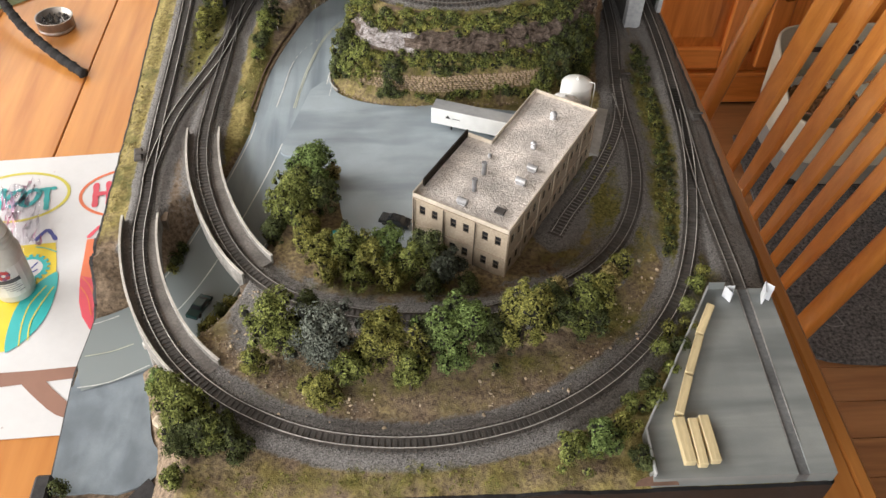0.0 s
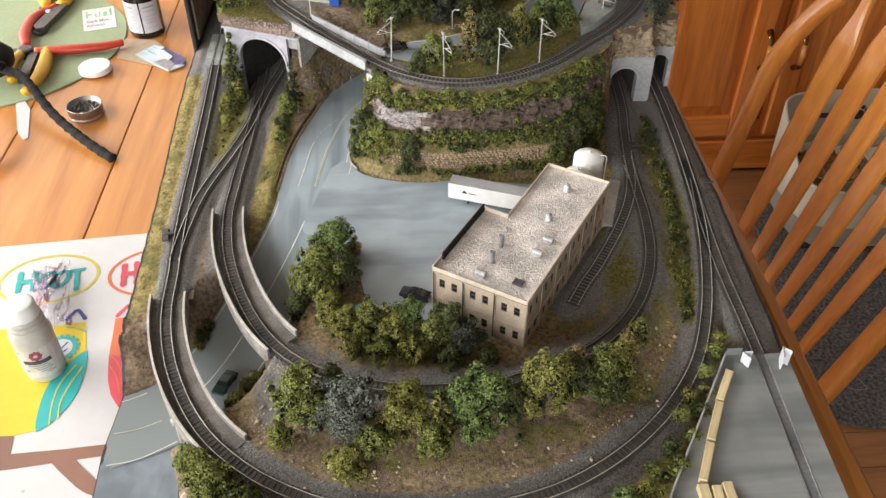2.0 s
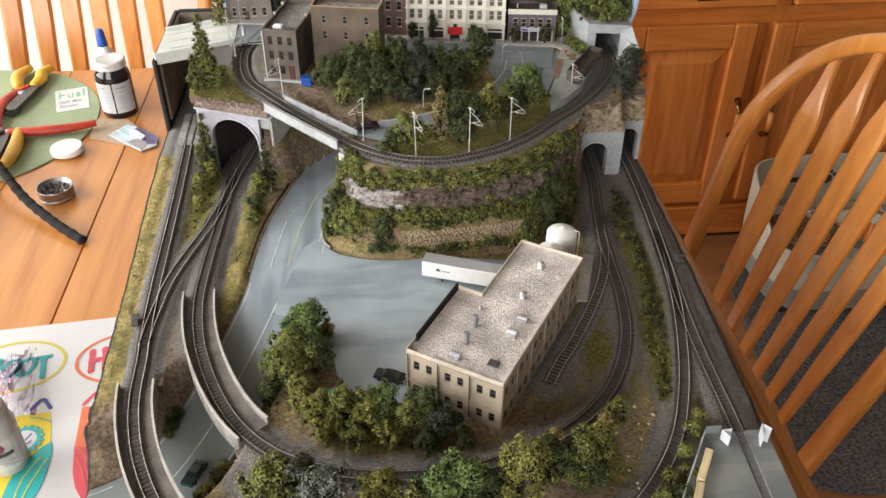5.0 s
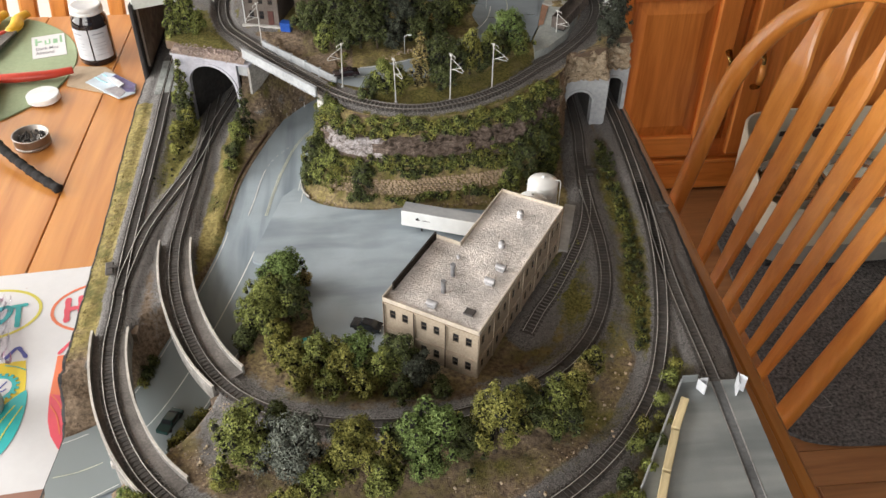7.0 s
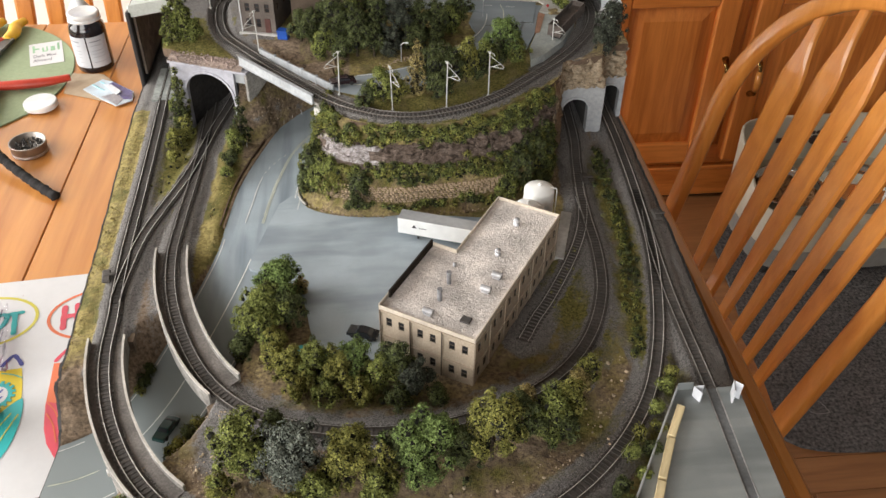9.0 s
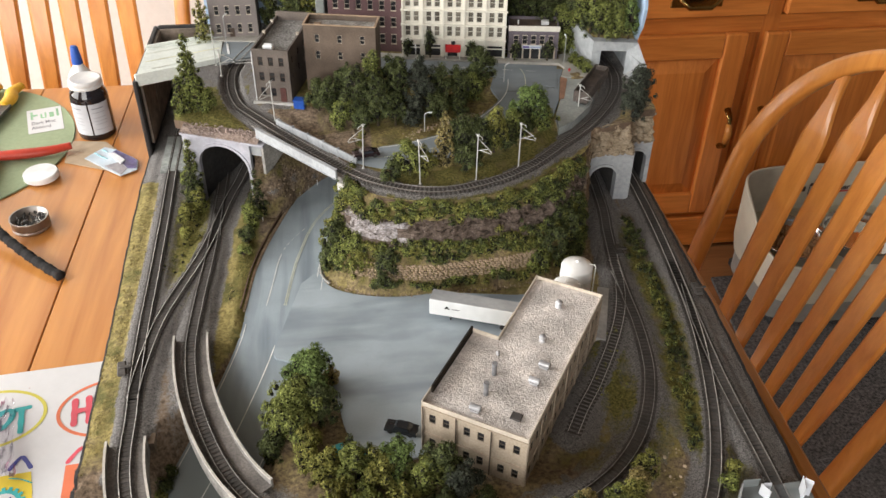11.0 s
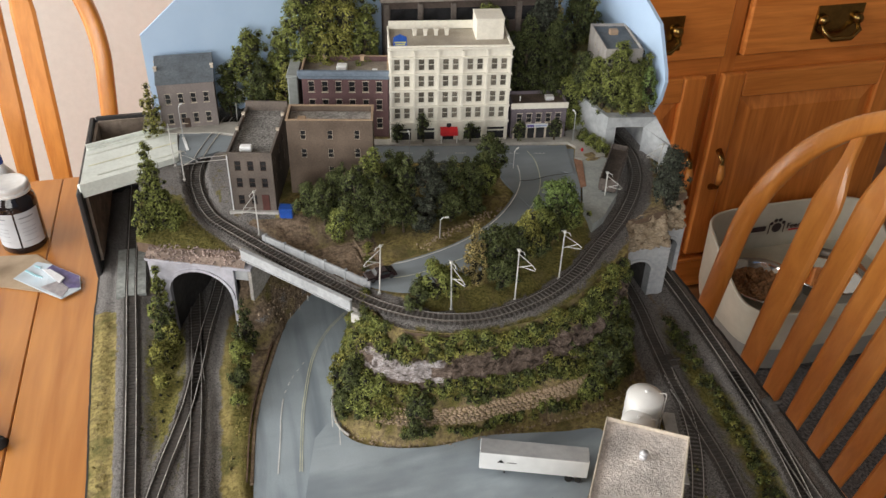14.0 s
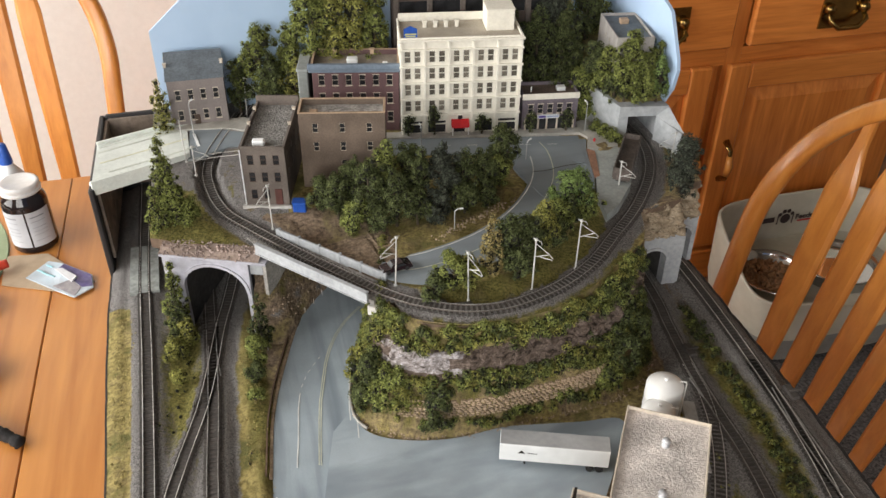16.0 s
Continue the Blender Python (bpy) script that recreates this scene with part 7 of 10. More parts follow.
# between the loops, at the front
grove([
    (11, 0.030, -0.333, 0.047, 0.024, "green", "round"), (12, 0.054, -0.319, 0.035, 0.013, "dark", "round"), (13, 0.067, -0.346, 0.048, 0.023, "blue", "round"),
    (14, 0.086, -0.365, 0.026, 0.015, "green", "bush"), (15, 0.064, -0.379, 0.018, 0.014, "olive", "bush"), (16, 0.111, -0.349, 0.041, 0.022, "olive", "round"),
    (17, 0.136, -0.358, 0.047, 0.015, "olive", "fir"), (18, 0.132, -0.375, 0.034, 0.012, "green", "round"), (19, 0.168, -0.347, 0.047, 0.024, "bright", "round"),
    (20, 0.150, -0.341, 0.034, 0.016, "dark", "round"), (21, 0.196, -0.343, 0.034, 0.016, "dark", "round"), (22, 0.221, -0.337, 0.053, 0.021, "olive", "round"),
    (23, 0.246, -0.318, 0.043, 0.018, "dark", "round"), (24, 0.252, -0.303, 0.043, 0.012, "straw", "round"), (25, 0.272, -0.310, 0.036, 0.016, "green", "round"),
    (26, 0.291, -0.292, 0.030, 0.014, "olive", "round"), (27, 0.306, -0.275, 0.026, 0.011, "straw", "round"), (28, 0.284, -0.315, 0.020, 0.014, "dark", "bush"),
    (29, 0.318, -0.253, 0.020, 0.009, "olive", "bush"), (30, 0.010, -0.351, 0.016, 0.009, "olive", "bush"),
], ground_z, "between the loops", 1.10)
# before the factory
grove([
    (41, 0.060, -0.228, 0.026, 0.015, "olive", "round"), (42, 0.082, -0.232, 0.030, 0.016, "green", "round"), (43, 0.079, -0.206, 0.024, 0.009, "dark", "fir"),
    (44, 0.102, -0.240, 0.031, 0.015, "olive", "round"), (45, 0.094, -0.215, 0.022, 0.009, "dark", "fir"), (46, 0.116, -0.234, 0.036, 0.017, "bright", "round"),
    (47, 0.137, -0.250, 0.032, 0.015, "green", "round"), (48, 0.152, -0.243, 0.039, 0.015, "dark", "round"), (49, 0.168, -0.258, 0.030, 0.014, "grey", "round"),
    (50, 0.066, -0.250, 0.020, 0.013, "olive", "bush"), (51, 0.090, -0.256, 0.018, 0.013, "green", "bush"), (52, 0.118, -0.262, 0.018, 0.013, "olive", "bush"),
    (53, 0.150, -0.268, 0.018, 0.012, "dark", "bush"), (54, 0.046, -0.214, 0.018, 0.011, "olive", "bush"), (55, 0.183, -0.268, 0.014, 0.009, "dark", "bush"),
], ground_z, "before the factory", 1.0)
# the clump in the yard
grove([
    (61, 0.046, -0.130, 0.036, 0.023, "bright", "round"), (62, 0.035, -0.156, 0.030, 0.020, "green", "round"), (63, 0.030, -0.178, 0.026, 0.016, "green", "bush"),
    (64, 0.012, -0.188, 0.018, 0.012, "dark", "bush"), (68, 0.022, -0.166, 0.030, 0.016, "green", "round"), (65, 0.054, -0.158, 0.030, 0.014, "dark", "round"), (66, 0.045, -0.193, 0.018, 0.011, "olive", "bush"), (67, 0.066, -0.120, 0.016, 0.008, "straw", "bush"),
], ground_z, "in the factory yard", 1.12)
# hill foot
grove([
    (71, 0.078, 0.058, 0.048, 0.020, "dark", "round"), (72, 0.090, 0.036, 0.042, 0.019, "green", "round"), (73, 0.124, 0.008, 0.034, 0.013, "dark", "round"),
    (74, 0.318, 0.058, 0.056, 0.021, "dark", "round"), (75, 0.300, 0.034, 0.044, 0.019, "dark", "round"), (76, 0.334, 0.082, 0.052, 0.017, "dark", "round"), (77, 0.290, 0.020, 0.024, 0.013, "green", "bush"),
    (78, 0.074, 0.090, 0.036, 0.016, "olive", "bush"), (79, 0.070, 0.048, 0.026, 0.015, "dark", "bush"), (94, 0.100, 0.030, 0.030, 0.015, "olive", "bush"),
], lambda x, y: 0.003, "at the foot of the hill")
# beside the double portal and along the left tracks
grove([
    (81, -0.083, 0.248, 0.098, 0.0165, "green", "fir"), (82, -0.066, 0.240, 0.030, 0.010, "green", "round"), (83, -0.095, 0.238, 0.050, 0.012, "green", "fir"), (93, -0.077, 0.240, 0.048, 0.011, "green", "round"),
], lambda x, y: 0.095, "above the double portal")
grove([
    (84, -0.0895, 0.198, 0.087, 0.0130, "green", "fir"), (92, -0.090, 0.186, 0.056, 0.013, "dark", "fir"), (95, -0.084, 0.176, 0.030, 0.010, "olive", "bush"), (85, -0.096, 0.160, 0.022, 0.011, "olive", "bush"), (86, -0.094, 0.125, 0.012, 0.009, "olive", "bush"),
    (87, -0.014, 0.1565, 0.062, 0.0125, "dark", "fir"), (88, -0.021, 0.130, 0.030, 0.012, "green", "round"), (89, -0.024, 0.105, 0.018, 0.010, "dark", "bush"), (90, -0.027, 0.082, 0.012, 0.008, "green", "bush"),
    (91, -0.087, 0.172, 0.014, 0.008, "olive", "bush"),
], ground_z, "beside the yard tracks")
# front corners
grove([
    (101, -0.056, -0.362, 0.024, 0.012, "green", "bush"), (102, -0.031, -0.392, 0.030, 0.017, "green", "round"), (103, -0.014, -0.413, 0.026, 0.017, "dark", "bush"),
    (104, 0.007, -0.424, 0.018, 0.011, "dark", "bush"), (127, -0.034, -0.414, 0.022, 0.013, "dark", "bush"), (128, -0.066, -0.346, 0.020, 0.0085, "bright", "bush"), (129, -0.045, -0.371, 0.022, 0.011, "green", "bush"), (105, -0.036, -0.440, 0.011, 0.009, "green", "bush"), (106, 0.250, -0.433, 0.018, 0.013, "green", "bush"),
    (107, 0.270, -0.430, 0.025, 0.0145, "bright", "round"), (108, 0.288, -0.416, 0.017, 0.010, "olive", "bush"), (109, 0.301, -0.395, 0.013, 0.008, "green", "bush"),
    (110, 0.316, -0.372, 0.011, 0.007, "dark", "bush"), (111, 0.334, -0.343, 0.012, 0.006, "green", "bush"), (112, 0.346, -0.326, 0.010, 0.005, "olive", "bush"),
    (113, 0.366, -0.300, 0.010, 0.006, "green", "bush"), (114, 0.392, -0.262, 0.012, 0.007, "olive", "bush"), (115, -0.041, -0.286, 0.010, 0.0060, "dark", "bush"),
    (116, -0.034, -0.276, 0.011, 0.0062, "olive", "bush"), (1161, -0.030, -0.263, 0.011, 0.0060, "dark", "bush"), (1162, -0.025, -0.250, 0.010, 0.0055, "olive", "bush"), (1163, -0.036, -0.293, 0.010, 0.0055, "olive", "bush"), (120, 0.3400, -0.3600, 0.011, 0.006, "green", "bush"), (121, 0.3520, -0.3380, 0.011, 0.006, "dark", "bush"), (122, 0.3650, -0.3160, 0.010, 0.005, "olive", "bush"), (123, 0.3210, -0.3900, 0.012, 0.007, "green", "bush"), (124, -0.0450, -0.3830, 0.018, 0.010, "green", "bush"), (126, -0.0140, -0.4120, 0.026, 0.013, "green", "round"), (117, -0.082, -0.193, 0.008, 0.0065, "dark", "bush"), (1171, -0.078, -0.183, 0.008, 0.0055, "dark", "bush"), (1172, -0.084, -0.203, 0.007, 0.0045, "olive", "bush"), (118, 0.382, -0.275, 0.010, 0.006, "green", "bush"), (119, 0.300, -0.440, 0.012, 0.009, "dark", "bush"),
], ground_z, "near the layout edge", 1.1)
# town park, the trees along the upper loop, backdrop trees
grove([
    (131, 0.062, 0.232, 0.036, 0.015, "dark", "round"), (132, 0.076, 0.220, 0.044, 0.018, "dark", "round"), (133, 0.106, 0.208, 0.062, 0.022, "dark", "round"),
    (134, 0.130, 0.196, 0.058, 0.020, "dark", "round"), (135, 0.124, 0.226, 0.066, 0.020, "green", "round"), (136, 0.156, 0.214, 0.062, 0.017, "dark", "round"),
    (137, 0.182, 0.212, 0.064, 0.022, "grey", "round"), (138, 0.204, 0.222, 0.052, 0.019, "dark", "round"), (139, 0.228, 0.228, 0.046, 0.018, "dark", "round"),
    (140, 0.258, 0.258, 0.052, 0.019, "dark", "round"), (141, 0.248, 0.236, 0.036, 0.015, "green", "bush"), (142, 0.150, 0.192, 0.040, 0.016, "dark", "round"), (143, 0.092, 0.234, 0.050, 0.018, "dark", "round"),
    (144, 0.200, 0.200, 0.036, 0.015, "dark", "bush"), (145, 0.170, 0.192, 0.034, 0.015, "grey", "bush"), (146, 0.090, 0.200, 0.034, 0.016, "green", "bush"), (147, 0.112, 0.192, 0.028, 0.014, "dark", "bush"),
    (148, 0.150, 0.240, 0.054, 0.018, "dark", "round"), (150, 0.224, 0.206, 0.028, 0.013, "dark", "bush"),
], upper_z, "in the town park", 0.88)
grove([
    (151, 0.156, 0.080, 0.032, 0.015, "green", "round"), (152, 0.194, 0.095, 0.064, 0.012, "straw", "fir"), (153, 0.214, 0.098, 0.042, 0.018, "dark", "round"),
    (154, 0.230, 0.102, 0.042, 0.018, "dark", "round"), (155, 0.252, 0.118, 0.042, 0.016, "olive", "round"), (156, 0.276, 0.140, 0.034, 0.016, "green", "round"),
    (157, 0.302, 0.170, 0.048, 0.020, "bright", "round"), (158, 0.140, 0.078, 0.020, 0.012, "dark", "bush"), (159, 0.316, 0.164, 0.026, 0.014, "green", "bush"), (160, 0.172, 0.080, 0.026, 0.012, "olive", "bush"),
    (164, 0.218, 0.084, 0.022, 0.012, "dark", "bush"), (165, 0.266, 0.124, 0.026, 0.013, "dark", "bush"), (166, 0.290, 0.148, 0.028, 0.013, "dark", "bush"),
    (161, 0.440, 0.196, 0.050, 0.020, "grey", "round"), (162, 0.428, 0.182, 0.030, 0.015, "grey", "bush"), (163, -0.090, 0.440, 0.062, 0.014, "olive", "fir"),
], upper_z, "by the loop")
grove([
    (171, 0.026, 0.474, 0.090, 0.025, "green", "round"), (172, -0.002, 0.474, 0.055, 0.014, "dark", "bush"), (173, 0.062, 0.470, 0.088, 0.020, "green", "round"),
    (174, 0.092, 0.470, 0.150, 0.034, "green", "round"), (175, 0.130, 0.462, 0.145, 0.034, "olive", "round"), (176, 0.160, 0.446, 0.118, 0.024, "green", "round"),
    (177, 0.322, 0.444, 0.100, 0.030, "dark", "round"), (178, 0.374, 0.436, 0.130, 0.026, "grey", "round"), (179, 0.352, 0.416, 0.094, 0.024, "dark", "round"),
    (180, 0.366, 0.380, 0.062, 0.022, "dark", "round"), (181, 0.334, 0.402, 0.060, 0.022, "dark", "bush"), (182, 0.384, 0.352, 0.056, 0.020, "green", "bush"), (183, 0.300, 0.425, 0.110, 0.020, "green", "round"),
    (184, 0.398, 0.448, 0.130, 0.018, "straw", "fir"), (185, 0.388, 0.396, 0.075, 0.022, "dark", "round"), (186, 0.036, 0.452, 0.060, 0.022, "dark", "bush"), (187, 0.064, 0.438, 0.06, 0.016, "olive", "bush"), (188, 0.112, 0.440, 0.09, 0.020, "olive", "bush"),
], lambda x, y: TZ - 0.003, "by the backdrop")
grove([
    (191, 0.418, 0.312, 0.044, 0.016, "green", "round"), (192, 0.438, 0.304, 0.032, 0.013, "green", "round"), (193, 0.453, 0.302, 0.044, 0.012, "bright", "round"),
    (194, 0.408, 0.318, 0.030, 0.013, "dark", "bush"), (195, 0.424, 0.318, 0.068, 0.018, "green", "round"), (196, 0.448, 0.322, 0.056, 0.013, "green", "fir"), (197, 0.398, 0.352, 0.036, 0.015, "dark", "bush"),
    (201, 0.426, 0.306, 0.020, 0.010, "green", "bush"), (202, 0.440, 0.312, 0.046, 0.014, "green", "round"), (203, 0.404, 0.338, 0.046, 0.016, "green", "round"),
    (204, 0.4555, 0.318, 0.052, 0.012, "green", "round"), (205, 0.4550, 0.345, 0.040, 0.013, "dark", "round"), (198, 0.385, 0.415, 0.05, 0.02, "dark", "round"), (199, 0.425, 0.450, 0.06, 0.022, "dark", "round"), (200, 0.448, 0.470, 0.08, 0.018, "olive", "fir"),
], lambda x, y: 0.1425 if y < 0.34 else 0.158, "on the tunnel knoll")


def shrub_strip(seed, u0, u1, v0, v1, count, rad, colour, label):
    rng = np.random.default_rng(seed)
    lobes = []
    for k in range(count):
        u = rng.uniform(u0, u1)
        wob = 0.03 * math.sin(u * 31 + seed // 10) + 0.02 * math.sin(u * 67 + seed // 10)
        p, o = hill_at(u, min(0.97, rng.uniform(v0, v1) + wob))
        r = rad * rng.uniform(0.6, 1.3)
        lobes.append(((p.x + o.x * r * 0.4, p.y + o.y * r * 0.4, p.z + r * 0.45), r))
    ob = cloud_part("shrubs", rng, lobes, 95, 0.00112, LEAF[colour])
    return tagged(ob, label, "shrubs", kind="stuff")


for k, col in enumerate(("green", "olive", "dark")):
    shrub_strip(300 + k, 0.20, 0.98, 0.75, 0.95, (165, 115, 85)[k], 0.0048, col, "row of clumped shrubs along the top of the rock ledge")
    shrub_strip(310 + k, 0.16, 0.98, 0.45, 0.64, (125, 85, 85)[k], 0.0047, col, "row of clumped shrubs on the hill terrace")
    shrub_strip(320 + k, 0.42, 0.95, 0.20, 0.31, (55, 20, 50)[k], 0.0040, col, "low shrubs at the foot of the stone wall")
    shrub_strip(330 + k, 0.03, 0.31, 0.20, 0.97, (140, 110, 80)[k], 0.0052, col, "dense shrubs on the hill's shoulder")
    shrub_strip(340 + k, 0.85, 0.98, 0.2, 0.5, (30, 16, 50)[k], 0.0052, col, "dense dark shrubs on the hill's flank")
    shrub_strip(350 + k, 0.50, 0.95, 0.585, 0.655, (34, 20, 34)[k], 0.0042, col, "shrubs hanging over the rock ledge")

# hedge between the right-hand tracks
rng = np.random.default_rng(400)
for col, n in (("green", 55), ("dark", 120), ("olive", 40)):
    lobes = []
    for k in range(n):
        y = rng.uniform(-0.235, 0.11)
        x = np.interp(y, [-0.24, -0.1, 0.0, 0.11], [0.370, 0.397, 0.405, 0.412]) + rng.normal(scale=0.0042)
        r = rng.uniform(0.0020, 0.0042)
        lobes.append(((x, y, 0.002 + r * 0.4), r))
    tagged(cloud_part("hedge", rng, lobes, 120, 0.00095, LEAF[col]), "low ragged hedge between two tracks", "hedge", kind="stuff")
# ragged turf tufts along the front and the left strip
for seed, (x0, x1, y0, y1), n, col, rad in ((411, (-0.154, -0.134, -0.20, 0.23), 90, "straw", 0.0016), (412, (-0.03, 0.25, -0.455, -0.436), 110, "olive", 0.0018), (414, (-0.112, -0.078, 0.06, 0.22), 60, "olive", 0.0024), (415, (-0.038, -0.018, -0.10, 0.15), 70, "straw", 0.0020), (416, (0.30, 0.345, -0.20, -0.02), 40, "olive", 0.0018)):
    rng = np.random.default_rng(seed)
    lobes = []
    for k in range(n):
        x, y = rng.uniform(x0, x1), rng.uniform(y0, y1)
        x = max(x, left_at(y) + 0.0025)
        r = rad * rng.uniform(0.6, 1.3)
        lobes.append(((x, y, ground_z(x, y) + r * 0.2), r))
    if lobes:
        tagged(cloud_part("turf", rng, lobes, 60, 0.0008, LEAF[col]), "coarse straw and olive turf tufts", "turf", kind="stuff")

# stone retaining wall on the hill: courses of small stones
stones = Geo()
rng = np.random.default_rng(77)
unit = Geo().box(-1, 1, -1, 1, -1, 1, 0.5)
stone_wall = thing("stone_wall", pose(0, 0, 0), "rough tan stone retaining wall on the hill terrace", "stone wall")
stone_mesh = unit.mesh("stone", surf("tan stones", (0.46, 0.355, 0.245), (0.27, 0.20, 0.14), 1.2, 0.9, 0.3, random_mix=0.35, bump_dist=0.1))
count = 0
for row in range(8):
    v = 0.335 + row * 0.0100
    u = 0.365
    while u < 0.775:
        p, o = hill_at(u, v)
        wdt = rng.uniform(0.0009, 0.0018)
        a = math.degrees(math.atan2(o.y, o.x)) + 90
        m = pose(p.x + o.x * 0.0006, p.y + o.y * 0.0006, 0.0140 + row * 0.0023 + rng.uniform(-0.0004, 0.0004), rng.uniform(-12, 12), rng.uniform(-10, 10), a + rng.uniform(-15, 15)) @ Matrix.Diagonal((wdt, 0.0014, rng.uniform(0.0008, 0.0012), 1))
        if count < 300:
            ob = new("stone", stone_mesh)
            ob.parent, ob.matrix_basis = stone_wall, m
        else:
            stones.add(unit.v, unit.f, 0, m)
        count += 1
        u += (wdt * 2 + 0.0003) / 0.42
if stones.v:
    tagged(part("stones", stones, stone_mesh.materials[0], stone_wall), kind="stuff")

# pale scree on the front slope
g = Geo()
for k in range(420):
    a = rng.uniform(math.pi * 1.08, math.pi * 1.92) if k % 3 else rng.uniform(math.pi * 1.16, math.pi * 1.45)
    r = rng.normal(0.221, 0.006 if k < 260 else 0.012)
    x, y = 0.14 + r * math.cos(a), -0.17 + r * math.sin(a)
    s = rng.uniform(0.0003, 0.0007) * (2.5 if rng.uniform() < 0.20 else 1)
    g.box(-s, s, -s * 0.8, s * 0.8, -s * 0.6, s * 0.6, s * 0.4, xf=pose(x, y, ground_z(x, y) + s * 0.4, rng.uniform(0, 60), rng.uniform(0, 60), rng.uniform(0, 360)))
for k in range(120):
    x, y = (rng.uniform(-0.140, -0.114), rng.uniform(-0.258, -0.205)) if k < 70 else (rng.uniform(-0.012, 0.012), rng.uniform(-0.335, -0.265))
    s = rng.uniform(0.0004, 0.0012)
    g.box(-s, s, -s * 0.8, s * 0.8, -s * 0.6, s * 0.6, s * 0.4, xf=pose(x, y, ground_z(x, y) + s * 0.3, rng.uniform(0, 60), rng.uniform(0, 60), rng.uniform(0, 360)))
tagged(whole("scree", g, surf("pale scree stones", (0.56, 0.46, 0.33), (0.33, 0.26, 0.18), 500, 0.9, 0.2, island=0.3), "scattered pale stones on the soil slope", "stones"), kind="stuff")


whole("plaster_chunk", Geo().box(-0.009, 0.009, -0.004, 0.004, -0.004, 0.003, 0.002), surf("bare cream plaster", (0.62, 0.54, 0.42), (0.46, 0.38, 0.28), 200, 0.9, 0.4), "bare cream plaster lump at the slope's edge", "plaster lump", m=pose(-0.0620, -0.3750, -0.0290, 8, 14, -33))

whole("corner_block", Geo().box(-0.1535, -0.1405, -0.4560, -0.4090, TABLE_Z, -0.0380, 0.002), surf("flaking black paint", (0.030, 0.027, 0.028), (0.010, 0.009, 0.009), 220, 0.8, 0.6), "flaking black wooden block at the layout's corner", "block")
tree(129, -0.1325, -0.4230, -0.0450, 0.013, 0.0065, "dark", "bush", "beside the corner block")
whole("tar_patch", Geo().prism([(-0.086, -0.4350), (-0.062, -0.4350), (-0.0640, -0.4190), (-0.0690, -0.4135), (-0.0740, -0.4195)], -0.0452, -0.0420), MATS["flaking black paint"], "broken black edge beside the paved lot", "edge piece")

# loose stones along the hill's foot and the road's bank
g = Geo()
rng = np.random.default_rng(61)
for k in range(520):
    if k < 380:
        p, o = hill_at(rng.uniform(0.10, 0.97), 0.0)
        d = rng.normal(0.0, 0.0022)
        x, y, z = p.x + o.x * (d - 0.002), p.y + o.y * (d - 0.002), 0.0004 + max(0.0, -d * 0.2)
    else:
        f = rng.uniform(0, 1)
        x, y, z = 0.155 + 0.10 * f + rng.normal() * 0.003, 0.152 + 0.052 * f + rng.normal() * 0.003, 0.1025
    s = rng.uniform(0.0004, 0.0011)
    g.box(-s, s, -s * 0.8, s * 0.8, -s * 0.6, s * 0.6, s * 0.4, xf=pose(x, y, z + s * 0.4, rng.uniform(0, 60), rng.uniform(0, 60), rng.uniform(0, 360)))
for k in range(170):
    i_, j_ = int(rng.integers(2, 22)), int(rng.integers(2, 48))
    s = rng.uniform(0.0004, 0.0012)
    g.box(-s, s, -s * 0.8, s * 0.8, -s * 0.6, s * 0.6, s * 0.4, xf=pose(bx[i_, j_], by[i_, j_], bz[i_, j_] + s * 0.2, rng.uniform(0, 60), rng.uniform(0, 60), rng.uniform(0, 360)))
tagged(whole("scree", g, surf("tan scree stones", (0.40, 0.31, 0.22), (0.24, 0.18, 0.125), 500, 0.9, 0.2, island=0.35), "small tan stones along the banks", "stones"), kind="stuff")
# ---- vehicles and lineside things ----
# made-up box standing in for an unidentified turquoise thing
whole("waste_bin", Geo().box(-0.0045, 0.0045, -0.003, 0.003, 0, 0.0075, 0.0006).box(-0.0048, 0.0048, -0.0033, 0.0033, 0.0076, 0.0086, 0.0004), surf("turquoise box", (0.03, 0.30, 0.32), (0.02, 0.22, 0.24), 200, 0.5, 0.05), "small turquoise box half hidden by the yard trees", "bin", m=pose(0.0690, -0.2030, 0.0014, 0, 0, 20))
TYRE = surf("black rubber", (0.02, 0.02, 0.02), None, 200, 0.8, 0.1)
GLASS_DARK = surf("dark car glass", (0.03, 0.035, 0.04), None, 100, 0.08, 0.0)


